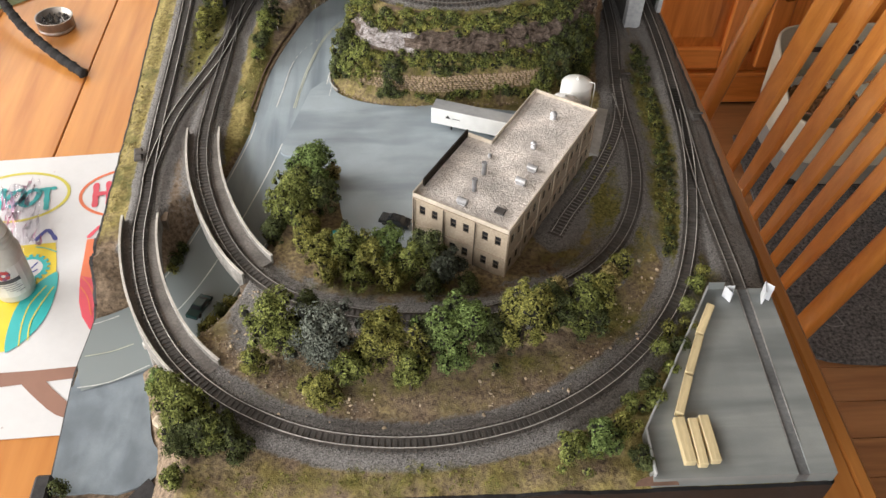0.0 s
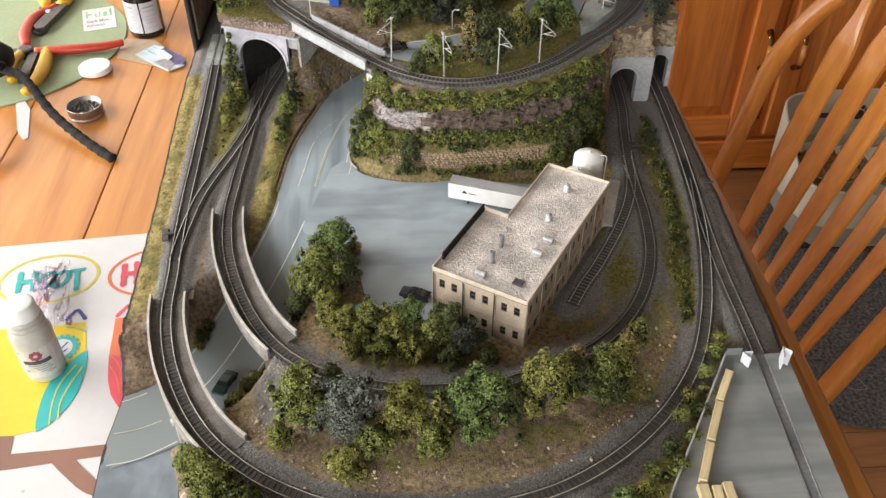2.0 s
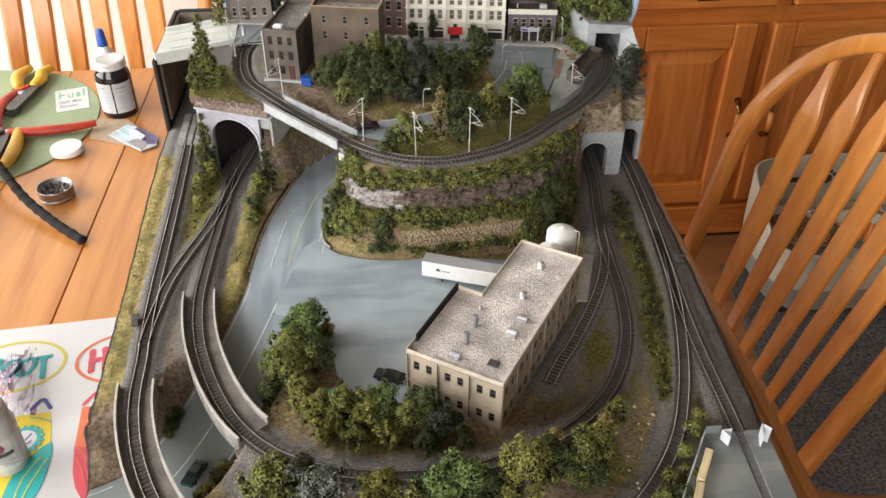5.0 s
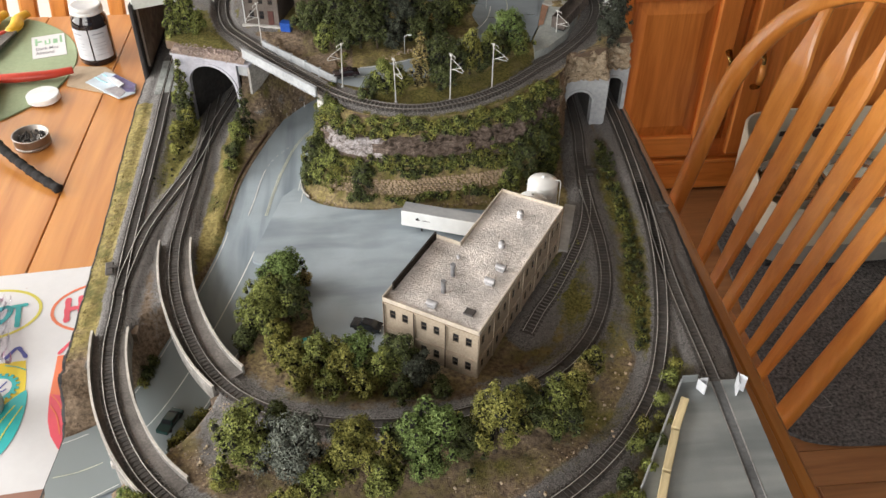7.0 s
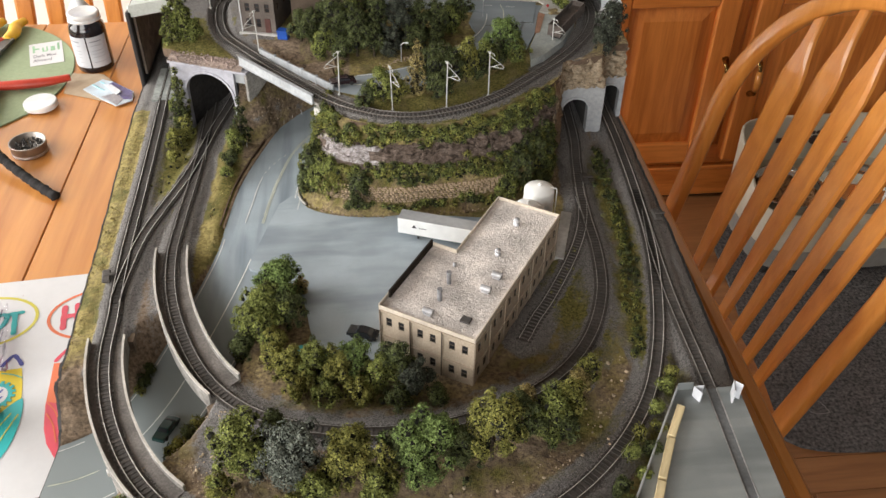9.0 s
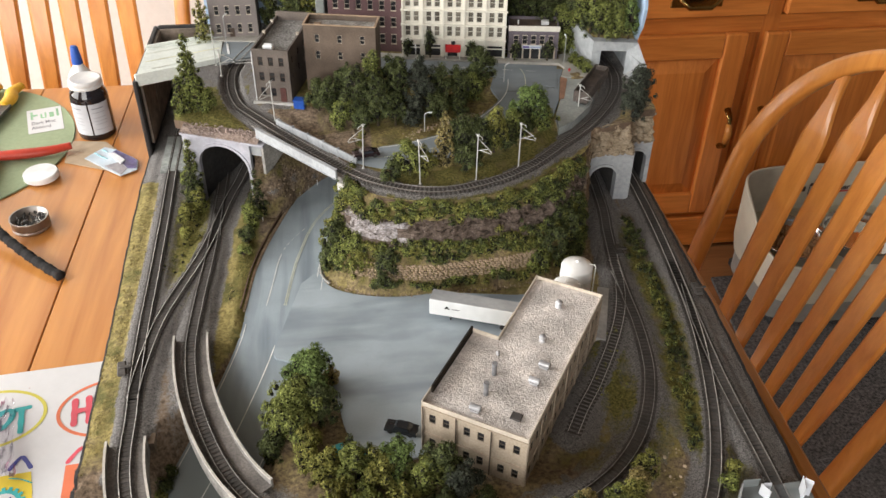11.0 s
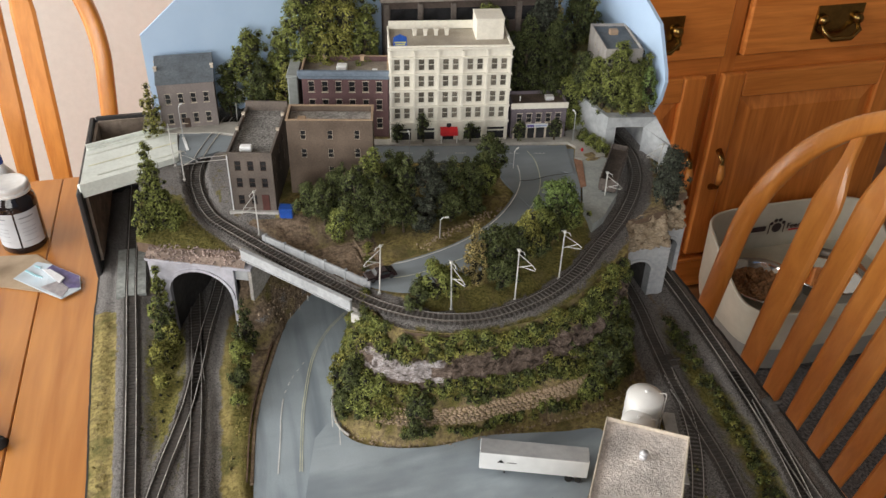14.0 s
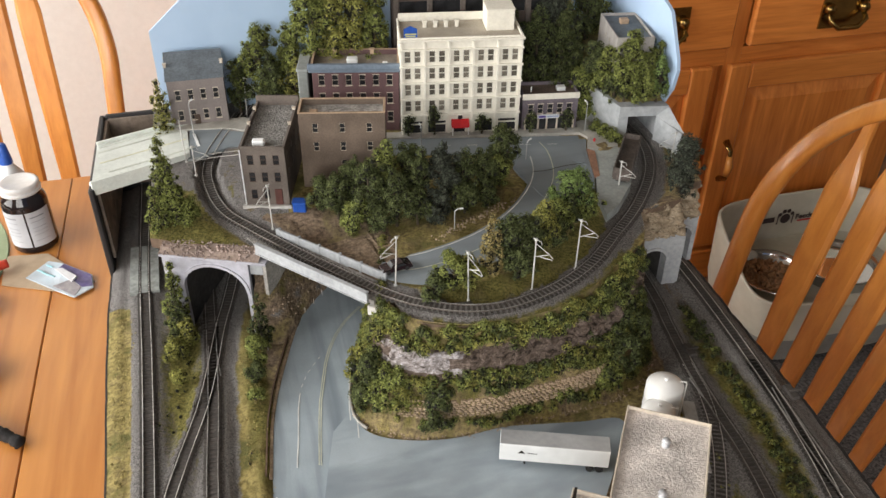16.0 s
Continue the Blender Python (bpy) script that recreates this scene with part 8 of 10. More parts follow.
def car(m, paint, label):
    t = thing("car", m, label, "car", "model cars")
    L, W = 0.029, 0.0112
    prof = [(-0.5, 0.0020), (-0.5, 0.0048), (-0.46, 0.0056), (-0.22, 0.0060), (-0.12, 0.0088), (0.20, 0.0088), (0.33, 0.0062), (0.48, 0.0056), (0.5, 0.0045), (0.5, 0.0020)]
    g = Geo()
    n = len(prof)
    vs = []
    for side in (-1, 1):
        for x, z in prof:
            tuck = 0.0012 if z > 0.007 else 0.0
            vs.append((x * L, side * (W / 2 - tuck), z))
    fs = [tuple(range(n)), tuple(range(n, 2 * n))[::-1]] + [(i, (i + 1) % n, n + (i + 1) % n, n + i)[::-1] for i in range(n)]
    g.add(vs, fs)
    part("body", g, paint, t)
    for side in (-1, 1):
        y = side * (W / 2 - 0.0005)
        w_ = Geo().add([(-0.18 * L, y + side * 0.0006, 0.0062), (0.29 * L, y + side * 0.0006, 0.0062), (0.19 * L, y - side * 0.0005, 0.0083), (-0.11 * L, y - side * 0.0005, 0.0083)], [(0, 1, 2, 3)])
        part("side_window", w_, GLASS_DARK, t)
    for x0, z0, x1, z1 in ((-0.215, 0.0062, -0.13, 0.0086), (0.325, 0.0065, 0.21, 0.0087)):
        d = -0.0003 if x0 < 0 else 0.0003
        part("windscreen", Geo().add([(x0 * L + d, -W * 0.40, z0), (x0 * L + d, W * 0.40, z0), (x1 * L + d, W * 0.36, z1), (x1 * L + d, -W * 0.36, z1)], [(0, 1, 2, 3)]), GLASS_DARK, t)
    for x in (-0.31, 0.31):
        for s in (-1, 1):
            part("wheel", Geo().cyl((x * L, s * (W / 2 - 0.0016), 0.0022), (x * L, s * (W / 2 + 0.0002), 0.0022), 0.0022, n=12), TYRE, t)
    for s in (-1, 1):
        part("headlight", Geo().box(0.5 * L - 0.0002, 0.5 * L + 0.0003, s * W * 0.33 - 0.001, s * W * 0.33 + 0.001, 0.0038, 0.0048), WHITE, t)
    return t


car(pose(0.1235, -0.184, 0.0013, 0, 0, -22), surf("black car paint", (0.02, 0.022, 0.026), None, 50, 0.15, 0.0), "black and silver model saloon parked in the yard")
car(pose(-0.053, -0.249, -0.0385, 0, 5, 70), surf("dark green car paint", (0.02, 0.06, 0.055), None, 50, 0.15, 0.0), "dark green model car on the lower road")
car(pose(0.112, 0.118, 0.1004, 0, 0, 12), surf("dark maroon car paint", (0.022, 0.008, 0.010), None, 50, 0.2, 0.0), "very dark maroon model car on the upper road")

# semi-trailer
t = thing("semi_trailer", pose(0.2085, -0.0485, 0.0013, 0, 0, -20.3), "white box semi-trailer with a grey roof parked at the factory", "trailer")
L, W = 0.090, 0.0165
part("box_body", Geo().box(-L / 2, L / 2, -W / 2, W / 2, 0.0068, 0.0258, 0.0004), WHITE, t)
part("roof_panel", Geo().box(-L / 2 + 0.0003, L / 2 - 0.0003, -W / 2 + 0.0003, W / 2 - 0.0003, 0.0258, 0.0262), surf("grey trailer roof", (0.37, 0.38, 0.39), (0.32, 0.33, 0.34), 200, 0.6, 0.05), t, "light grey roof")
for k in range(24):
    x = -L / 2 + 0.003 + k * (L - 0.006) / 23
    for y in (-W / 2, W / 2):
        part("rib", Geo().box(x - 0.0003, x + 0.0003, y - 0.00008, y + 0.00008, 0.0075, 0.0252), WHITE, t)
part("emblem", Geo().add([(-0.030, -W / 2 - 0.0004, 0.0165), (-0.024, -W / 2 - 0.0004, 0.0165), (-0.027, -W / 2 - 0.0004, 0.0205)], [(0, 1, 2)]), surf("black emblem", (0.02, 0.02, 0.02), None, 50, 0.6, 0), t, "small black triangular emblem")
part("emblem_bar", Geo().add([(-0.022, -W / 2 - 0.0004, 0.0168), (-0.014, -W / 2 - 0.0004, 0.0168), (-0.014, -W / 2 - 0.0004, 0.0176), (-0.022, -W / 2 - 0.0004, 0.0176)], [(0, 1, 2, 3)]), MATS["black emblem"], t)
for x in (0.030, 0.038):
    for s in (-1, 1):
        part("wheel", Geo().cyl((x, s * (W / 2 - 0.0045), 0.0032), (x, s * (W / 2 - 0.0005), 0.0032), 0.0032, n=14), TYRE, t)
for s in (-1, 1):
    part("landing_leg", Geo().box(-0.0245, -0.0230, s * 0.0045 - 0.0008, s * 0.0045 + 0.0008, 0.0003, 0.007, 0.0002), TYRE, t)
part("chassis", Geo().box(-L / 2 + 0.005, L / 2 - 0.003, -0.004, 0.004, 0.0052, 0.0068), TYRE, t)

# hopper wagon on the pad
t = thing("hopper_wagon", pose(0.3915, 0.2360, TZ - 0.0008, 0, 0, 57), "dark weathered open hopper wagon standing on the pad", "wagon")
L, W = 0.082, 0.0175
HOP = surf("grimy wagon paint", (0.115, 0.092, 0.080), (0.060, 0.050, 0.044), 300, 0.8, 0.2, scale2=60, amount2=0.3)
part("body", Geo().box(-L / 2, L / 2, -W / 2, -W / 2 + 0.001, 0.005, 0.019, 0.0002).box(-L / 2, L / 2, W / 2 - 0.001, W / 2, 0.005, 0.019, 0.0002).box(-L / 2, -L / 2 + 0.001, -W / 2 + 0.001, W / 2 - 0.001, 0.005, 0.019).box(L / 2 - 0.001, L / 2, -W / 2 + 0.001, W / 2 - 0.001, 0.005, 0.019).box(-L / 2 + 0.001, L / 2 - 0.001, -W / 2 + 0.001, W / 2 - 0.001, 0.005, 0.0125), HOP, t)
for k in range(10):
    x = -L / 2 + 0.003 + k * (L - 0.006) / 9
    for y in (-W / 2 - 0.0004, W / 2 + 0.0004):
        part("side_post", Geo().box(x - 0.0006, x + 0.0006, y - 0.0004, y + 0.0004, 0.006, 0.0185), HOP, t)
for x in (-0.028, 0.028):
    part("truck", Geo().box(x - 0.009, x + 0.009, -0.006, 0.006, 0.0022, 0.005, 0.0004), TYRE, t)
    for dxx in (-0.006, 0.006):
        part("wheelset", Geo().cyl((x + dxx, -0.0055, 0.0026), (x + dxx, 0.0055, 0.0026), 0.0026, n=12), TYRE, t)

# catenary poles: post, bracket struts
POLE = surf("white pole paint", (0.62, 0.62, 0.60), (0.46, 0.46, 0.44), 300, 0.6, 0.05)


def catenary(x, y, z, hgt, turn, lean=(0, 0), arms=True):
    t = thing("catenary_pole", pose(x, y, z, lean[0], lean[1], turn), "white catenary pole with a triangular bracket beside the upper track", "pole", "catenary poles")
    part("post", Geo().cyl((0, 0, -0.002), (0, 0, hgt), 0.0007, 0.0006, 8), POLE, t)
    part("foot", Geo().lathe([(0.0016, 0), (0.0016, 0.001), (0.0009, 0.0016)], n=8), POLE, t)
    if arms:
        part("upper_strut", Geo().tube([(0, 0, hgt - 0.004), (0.013, 0, hgt - 0.012)], 0.00038, 6), POLE, t)
        part("lower_strut", Geo().tube([(0, 0, hgt - 0.018), (0.013, 0, hgt - 0.012), (0.0165, 0, hgt - 0.0155)], 0.00038, 6), POLE, t)
        part("registration_arm", Geo().tube([(0.003, 0, hgt - 0.0165), (0.016, 0, hgt - 0.017)], 0.00035, 6), POLE, t)
        part("top_arm", Geo().tube([(-0.003, 0, hgt + 0.0006), (0.0045, 0, hgt - 0.0012), (0.0055, 0, hgt - 0.0040)], 0.00036, 6), POLE, t)
        part("cap", Geo().box(-0.0012, 0.0012, -0.0012, 0.0012, hgt - 0.0015, hgt + 0.0008, 0.0003), POLE, t)
    return t


for x, y, turn, hgt, arms in ((0.108, 0.100, 200, 0.052, True), (0.1655, 0.0665, -60, 0.052, True), (0.2245, 0.0670, -40, 0.054, True), (0.2730, 0.0850, -25, 0.054, True), (0.011, 0.219, 215, 0.050, True), (0.368, 0.202, -35, 0.034, True), (0.4490, 0.2440, 172, 0.034, True), (0.004, 0.468, -15, 0.052, True), (-0.0675, 0.362, -20, 0.050, False), (-0.058, 0.330, 10, 0.034, True)):
    catenary(x, y, upper_z(x, y), hgt, turn, (random.uniform(-3, 3), random.uniform(-3, 3)), arms)


def lamp_post(x, y, z, hgt, turn):
    t = thing("street_lamp", pose(x, y, z, 0, 0, turn), "thin pale street lamp with a bent arm", "street lamp", "street lamps")
    part("post", Geo().cyl((0, 0, -0.001), (0, 0, hgt), 0.0006, 0.0005, 6), surf("grey lamp paint", (0.42, 0.43, 0.43), None, 200, 0.5, 0), t)
    part("arm", Geo().tube([(0, 0, hgt - 0.0003), (0.003, 0, hgt + 0.002), (0.0065, 0, hgt + 0.0018)], 0.0005, 6), WHITE, t)
    part("lamp_head", Geo().box(0.0048, 0.0085, -0.0009, 0.0009, hgt + 0.0010, hgt + 0.0024, 0.0004), WHITE, t)


lamp_post(0.292, 0.278, TZ - 0.001, 0.020, 40)
lamp_post(0.187, 0.332, TZ - 0.001, 0.024, 90)
lamp_post(0.181, 0.1688, 0.1000, 0.021, 0)
lamp_post(0.3790, 0.3220, TZ, 0.034, 90)
lamp_post(-0.058, 0.4180, TZ, 0.040, 60)

# street trees before the hotel and shop
for k, (x, y, hh) in enumerate(((0.1785, 0.3585, 0.022), (0.2080, 0.3540, 0.028), (0.2610, 0.3440, 0.022), (0.3160, 0.3345, 0.020), (0.3580, 0.3285, 0.022))):
    tree(500 + k, x, y, TZ + 0.0005, hh, 0.0078, "dark", "round", "on the pavement", 24, 0.0013)
for k, (x, y) in enumerate(((0.3900, 0.3200), (0.3960, 0.3080), (0.4000, 0.2960), (0.4030, 0.2870))):
    tree(520 + k, x, y, TZ - 0.002, 0.012, 0.007, "green", "bush", "against the tunnel wing wall")
whole("skip", Geo().box(-0.0065, 0.0065, -0.005, 0.005, 0, 0.011, 0.0008).box(-0.0070, 0.0070, -0.0055, 0.0055, 0.0098, 0.0116, 0.0004), BLUE, "small blue waste container beside the brick house", "waste container", m=pose(0.0405, 0.2385, 0.1005, 0, 0, -15))
t = thing("fire_hydrant", pose(0.3800, 0.2960, TZ), "tiny red hydrant at the street corner", "hydrant")
part("body", Geo().lathe([(0, 0), (0.0012, 0), (0.0012, 0.0032), (0.0008, 0.0044), (0, 0.0048)], n=10), RED, t)
part("outlet", Geo().cyl((-0.0018, 0, 0.0026), (0.0018, 0, 0.0026), 0.0005, n=6), RED, t)
whole("plastic_scrap", Geo().box(-0.004, 0.004, -0.0025, 0.0025, 0, 0.0012, 0.0004), surf("turquoise plastic", (0.03, 0.36, 0.34), None, 200, 0.4, 0), "small turquoise scrap among the trees", "scrap", m=pose(0.088, -0.207, 0.0016, 0, 0, 20))
# fence posts on the bank
for k in range(7):
    whole("fence_post", Geo().cyl((0, 0, -0.002), (0, 0, 0.0062), 0.0004, n=5), WHITE if k % 3 == 0 else TRIM_PALE, "thin pale fence post on the earth bank", "fence post", "fence posts", m=pose(-0.010 + 0.0105 * k, 0.150 + 0.0125 * k, 0.001, random.uniform(-8, 8), random.uniform(-8, 8), 0))

# ---- grey dock with timber ----
DOCK = smudged("grey painted styrene dock", (0.30, 0.318, 0.312), (0.10, 0.115, 0.12), (13, 30, 26))
dock = thing("dock_tray", pose(0, 0, 0), "grey painted dock tray with a flush track groove", "dock")
for nm, poly in (("slab", [(0.3035, -0.4575), (0.4093, -0.4575), (0.4165, -0.2795), (0.391, -0.2795), (0.3055, -0.418)]), ("slab", [(0.4178, -0.4575), (0.4384, -0.4575), (0.4445, -0.300), (0.4450, -0.2795), (0.4270, -0.2795)])):
    part(nm, Geo().prism(poly, -0.004, 0.0078), DOCK, dock)
groove = [(0.4093, -0.4575), (0.4178, -0.4575), (0.4270, -0.2795), (0.4165, -0.2795)]
part("groove_floor", Geo().prism(groove, -0.004, 0.0066), surf("grey groove", (0.150, 0.155, 0.160), (0.095, 0.098, 0.102), 300, 0.6, 0.1), dock, "dark track groove")
for o in (-0.0045, 0.0045):
    part("groove_rail", Geo().sweep([(0.4218 + o, -0.28, 0.0066), (0.4150 + o, -0.430, 0.0066)], [(-0.0004, 0), (0.0004, 0), (0.0004, 0.0012), (-0.0004, 0.0012)]), DULL_RAIL, dock)
g = Geo()
for a, b in (((0.391, -0.2795), (0.3055, -0.418)), ((0.3055, -0.418), (0.3045, -0.4555))):
    xf, ww = at_corner(a, b, 0.0078)
    g.box(0, ww, -0.0008, 0.0008, -0.010, 0.0052, 0.0003, xf=xf)
part("side_lip", g, surf("pale dock lip", (0.50, 0.52, 0.53), None, 200, 0.6, 0.05), dock, "thin pale upright lip")
part("end_lip", Geo().box(0.391, 0.405, -0.2800, -0.2788, 0.0078, 0.0165, 0.0003), DOCK, dock)
whole("half_disc", Geo().prism([(0.016 * math.cos(a), 0.007 * math.sin(a)) for a in np.linspace(0, math.pi, 12)], 0, 0.001, xf=pose(0.306, -0.4595, 0.002, 25, 0, 0)), surf("brown card", (0.17, 0.10, 0.07), None, 200, 0.8, 0.1), "curled brown card flap at the dock corner", "card")
for x, y, a, lab in ((0.4045, -0.2905, 20, 0), (0.4350, -0.2920, -25, 1)):
    t = thing("gate_post", pose(x, y, 0.0078, 0, 0, a), "folded white paper gate post standing on the dock", "post", "paper gate posts")
    s = 1.0 if lab == 0 else 1.35
    part("leaf", Geo().prism([(-0.0005, 0), (0.0005, 0), (0.0009, 0.0105 * s), (-0.0009, 0.0125 * s)], -0.0045 * s, 0.0045 * s, xf=pose(0, 0, 0, 90, 0, 8)), SIGN_WHITE, t)
    part("leaf", Geo().prism([(-0.0004, 0), (0.0004, 0), (0.0004, 0.013 * s), (-0.0004, 0.010 * s)], -0.0035, 0.0035, xf=pose(0.003, 0.002, 0, 90, 0, 70)), SIGN_WHITE, t)
TIMBER = surf("pale balsa timber", (0.72, 0.60, 0.36), (0.62, 0.50, 0.28), 160, 0.7, 0.15, stretch=(1, 6, 6), random_mix=0.1)


def timber(x0, y0, x1, y1, w=0.0068, hgt=0.0058):
    xf, ww = at_corner((x0, y0), (x1, y1), 0.0078)
    return whole("timber_block", Geo().box(0, ww, -w / 2, w / 2, 0, hgt, 0.0006), TIMBER, "pale cream balsa timber block lying on the dock", "timber block", "timber blocks", m=xf)


timber(0.3875, -0.3005, 0.3695, -0.3310)
timber(0.3690, -0.3330, 0.3505, -0.3700)
timber(0.3495, -0.3725, 0.3335, -0.4065)
timber(0.3320, -0.4095, 0.3315, -0.4480, 0.0085)
timber(0.3420, -0.4110, 0.3405, -0.4500, 0.0072)
timber(0.3510, -0.4085, 0.3505, -0.4475, 0.0078)


# grey crossing strips along the far left track
for k, (dx0, dx1) in enumerate(((-0.0150, -0.0062), (-0.0032, 0.0032), (0.0062, 0.0150))):
    line = clip_line(OUTER, (-0.128, 0.268), (-0.129, 0.355))
    a_, b_ = offset(line, dx0), offset(line, dx1)
    up = np.array([0.0072])
    pa = [(p[0], p[1], 0.0066) for p in a_]
    pb = [(p[0], p[1], 0.0066) for p in b_]
    lo_a, lo_b = [(x, y, 0.003) for x, y, z in pa], [(x, y, 0.003) for x, y, z in pb]
    g = Geo().ribbon(pb, pa).ribbon(pa, lo_a).ribbon(lo_b, pb)
    g.add([pa[0], pb[0], lo_b[0], lo_a[0]], [(0, 1, 2, 3)]).add([pa[-1], pb[-1], lo_b[-1], lo_a[-1]], [(3, 2, 1, 0)])
    whole("crossing_strip", g.weld(), surf("grey crossing plaster", (0.33, 0.35, 0.335), (0.22, 0.235, 0.225), 200, 0.85, 0.3, scale2=50, amount2=0.25), "worn grey crossing strip beside the rails", "crossing", "crossing strips")
# ---- table and the things on it ----
table = thing("dining_table", pose(0, 0, 0), "honey-coloured pine dining table with plank top", "table")
plank_edges = [-0.70, -0.515, -0.385, -0.243, -0.10, 0.05, 0.20, 0.35, 0.483]
TX0, TX1, TY0, TY1 = -0.70, 0.483, -0.56, 0.642
for k, (a, b) in enumerate(zip(plank_edges[:-1], plank_edges[1:])):
    part("plank", Geo().box(a + 0.0004, b - 0.0004, TY0, TY1, TABLE_Z - 0.028, TABLE_Z, 0.0012), TABLE, table)
part("edge_rail", Geo().box(TX1 - 0.001, TX1 + 0.016, TY0 - 0.002, TY1 + 0.002, TABLE_Z - 0.036, TABLE_Z - 0.001, 0.005), TABLE, table, "rounded table edge")
for x in (TX0 + 0.08, TX1 - 0.08):
    for y in (TY0 + 0.08, TY1 - 0.08):
        part("leg", Geo().lathe([(0.0, 0), (0.028, 0), (0.034, 0.05), (0.026, 0.12), (0.040, 0.36), (0.030, 0.48), (0.042, 0.52), (0.042, 0.69), (0.0, 0.69)], (x, y, FLOOR_Z), 16), TABLE, table, smooth=True)
part("apron", Geo().box(TX0 + 0.06, TX1 - 0.06, TY0 + 0.06, TY0 + 0.08, TABLE_Z - 0.11, TABLE_Z - 0.029).box(TX0 + 0.06, TX1 - 0.06, TY1 - 0.08, TY1 - 0.06, TABLE_Z - 0.11, TABLE_Z - 0.029), TABLE, table)
TT = TABLE_Z

# printed paper sheet
PAPER = surf("white paper", (0.64, 0.635, 0.645), (0.61, 0.605, 0.615), 80, 0.6, 0.03, scale2=6, amount2=0.02)
sheet = thing("printed_sheet", pose(0, 0, TT + 0.0004), "large white paper sheet printed with bright owls and lettering", "paper sheet")
part("paper", Geo().prism([(-0.60, -0.392), (-0.135, -0.3675), (-0.135, -0.0095), (-0.60, -0.052)], 0, 0.0005), PAPER, sheet)
INK = {k: surf(f"{k} print", c, tuple(v * 0.93 for v in c), 60, 0.6, 0.0) for k, c in {"teal": (0.03, 0.42, 0.42), "yellow": (0.74, 0.56, 0.03), "coral": (0.74, 0.09, 0.13), "orange": (0.78, 0.19, 0.08), "brown": (0.26, 0.13, 0.09), "navy": (0.06, 0.07, 0.30), "lemon": (0.68, 0.60, 0.08)}.items()}


def ring(name, cx, cy, rx, ry, turn, width, ink, z=0.0008, a0=0.0, a1=360.0):
    n = 60
    aa = np.radians(np.linspace(a0, a1, n))
    c, s = math.cos(radians(turn)), math.sin(radians(turn))

    def line(k):
        return [(cx + (rx - k) * math.cos(a) * c - (ry - k) * math.sin(a) * s, cy + (rx - k) * math.cos(a) * s + (ry - k) * math.sin(a) * c, z) for a in aa]

    return part(name, Geo().ribbon(line(width), line(0)), INK[ink], sheet)


def patch(name, poly, ink, z=0.0008):
    return part(name, Geo().prism(poly, z - 0.0002, z), INK[ink], sheet)


def leaf_print(name, spine, width, ink, z):
    """A pointed leaf round a curved spine."""
    line = spline([(*p, z) for p in spine], 0.003)
    f = np.linspace(0, 1, len(line))
    w = width * np.sin(np.pi * np.clip(f, 0.002, 0.998)) ** 0.75
    side = offset(line, 1.0) - line
    return part(name, Geo().ribbon(line + side * w[:, None], line - side * w[:, None]), INK[ink], sheet)


def stroke(g, pts, width, z):
    """A brush stroke with round ends."""
    line = spline([(*p, z) for p in pts], 0.002)
    w = width / 2 * (1 + 0.10 * np.sin(np.arange(len(line)) * 0.9))
    side = offset(line, 1.0) - line
    g.ribbon(line + side * w[:, None], line - side * w[:, None])
    for p in (line[0], line[-1]):
        g.lathe([(0, 0), (width / 2, 0)], (p[0], p[1], z - 0.00012), 14)
    return g


def inked(name, runs, width, ink, z=0.0010):
    g = Geo()
    for k, pts in enumerate(runs):
        stroke(g, pts, width, z + k * 0.0002)
    return part(name, g, INK[ink], sheet)


def loop(cx, cy, rx, ry, lean=-0.15):
    return [(cx + rx * math.cos(a) - lean * ry * math.sin(a), cy + ry * math.sin(a) + 0.08 * rx * math.cos(a)) for a in np.linspace(0.3, 6.55, 14)]


ring("oval_outline", -0.262, -0.083, 0.052, 0.0385, 6, 0.0034, "lemon")
ring("oval_outline", -0.148, -0.077, 0.053, 0.0385, 6, 0.0034, "orange")
# hand-lettered HOOT
inked("lettering", [[(-0.2935, -0.0735), (-0.2885, -0.1015)], [(-0.2785, -0.0725), (-0.2740, -0.0995)], [(-0.291, -0.0885), (-0.2765, -0.0855)]], 0.0058, "teal")
inked("lettering", [loop(-0.2640, -0.0855, 0.0075, 0.0122)], 0.0054, "teal")
inked("lettering", [loop(-0.2490, -0.0845, 0.0072, 0.0122)], 0.0054, "teal")
inked("lettering", [[(-0.2420, -0.0730), (-0.2285, -0.0700)], [(-0.2350, -0.0720), (-0.2290, -0.1010)]], 0.0054, "teal")
inked("lettering", [[(-0.1865, -0.0660), (-0.1815, -0.0975)], [(-0.1740, -0.0635), (-0.1680, -0.0955)], [(-0.184, -0.0815), (-0.171, -0.0785)]], 0.0060, "coral")
inked("lettering", [loop(-0.1570, -0.0785, 0.0075, 0.0122)], 0.0054, "coral")
# yellow owl: body, teal wing, toothed eye, navy tuft
patch("body_print", [(-0.207, -0.150), (-0.250, -0.1545), (-0.335, -0.157), (-0.352, -0.200), (-0.345, -0.250), (-0.320, -0.280), (-0.280, -0.289), (-0.240, -0.2885), (-0.214, -0.2815), (-0.206, -0.240), (-0.195, -0.198), (-0.200, -0.174)], "yellow")
leaf_print("wing_print", [(-0.196, -0.189), (-0.204, -0.222), (-0.2085, -0.255), (-0.2155, -0.284)], 0.0152, "teal", 0.0011)
inked("wing_line", [[(-0.201, -0.207), (-0.2095, -0.229), (-0.2105, -0.252), (-0.2065, -0.277)], [(-0.194, -0.209), (-0.2005, -0.233), (-0.2032, -0.252), (-0.2005, -0.271)]], 0.0012, "lemon", 0.0013)
gear = Geo()
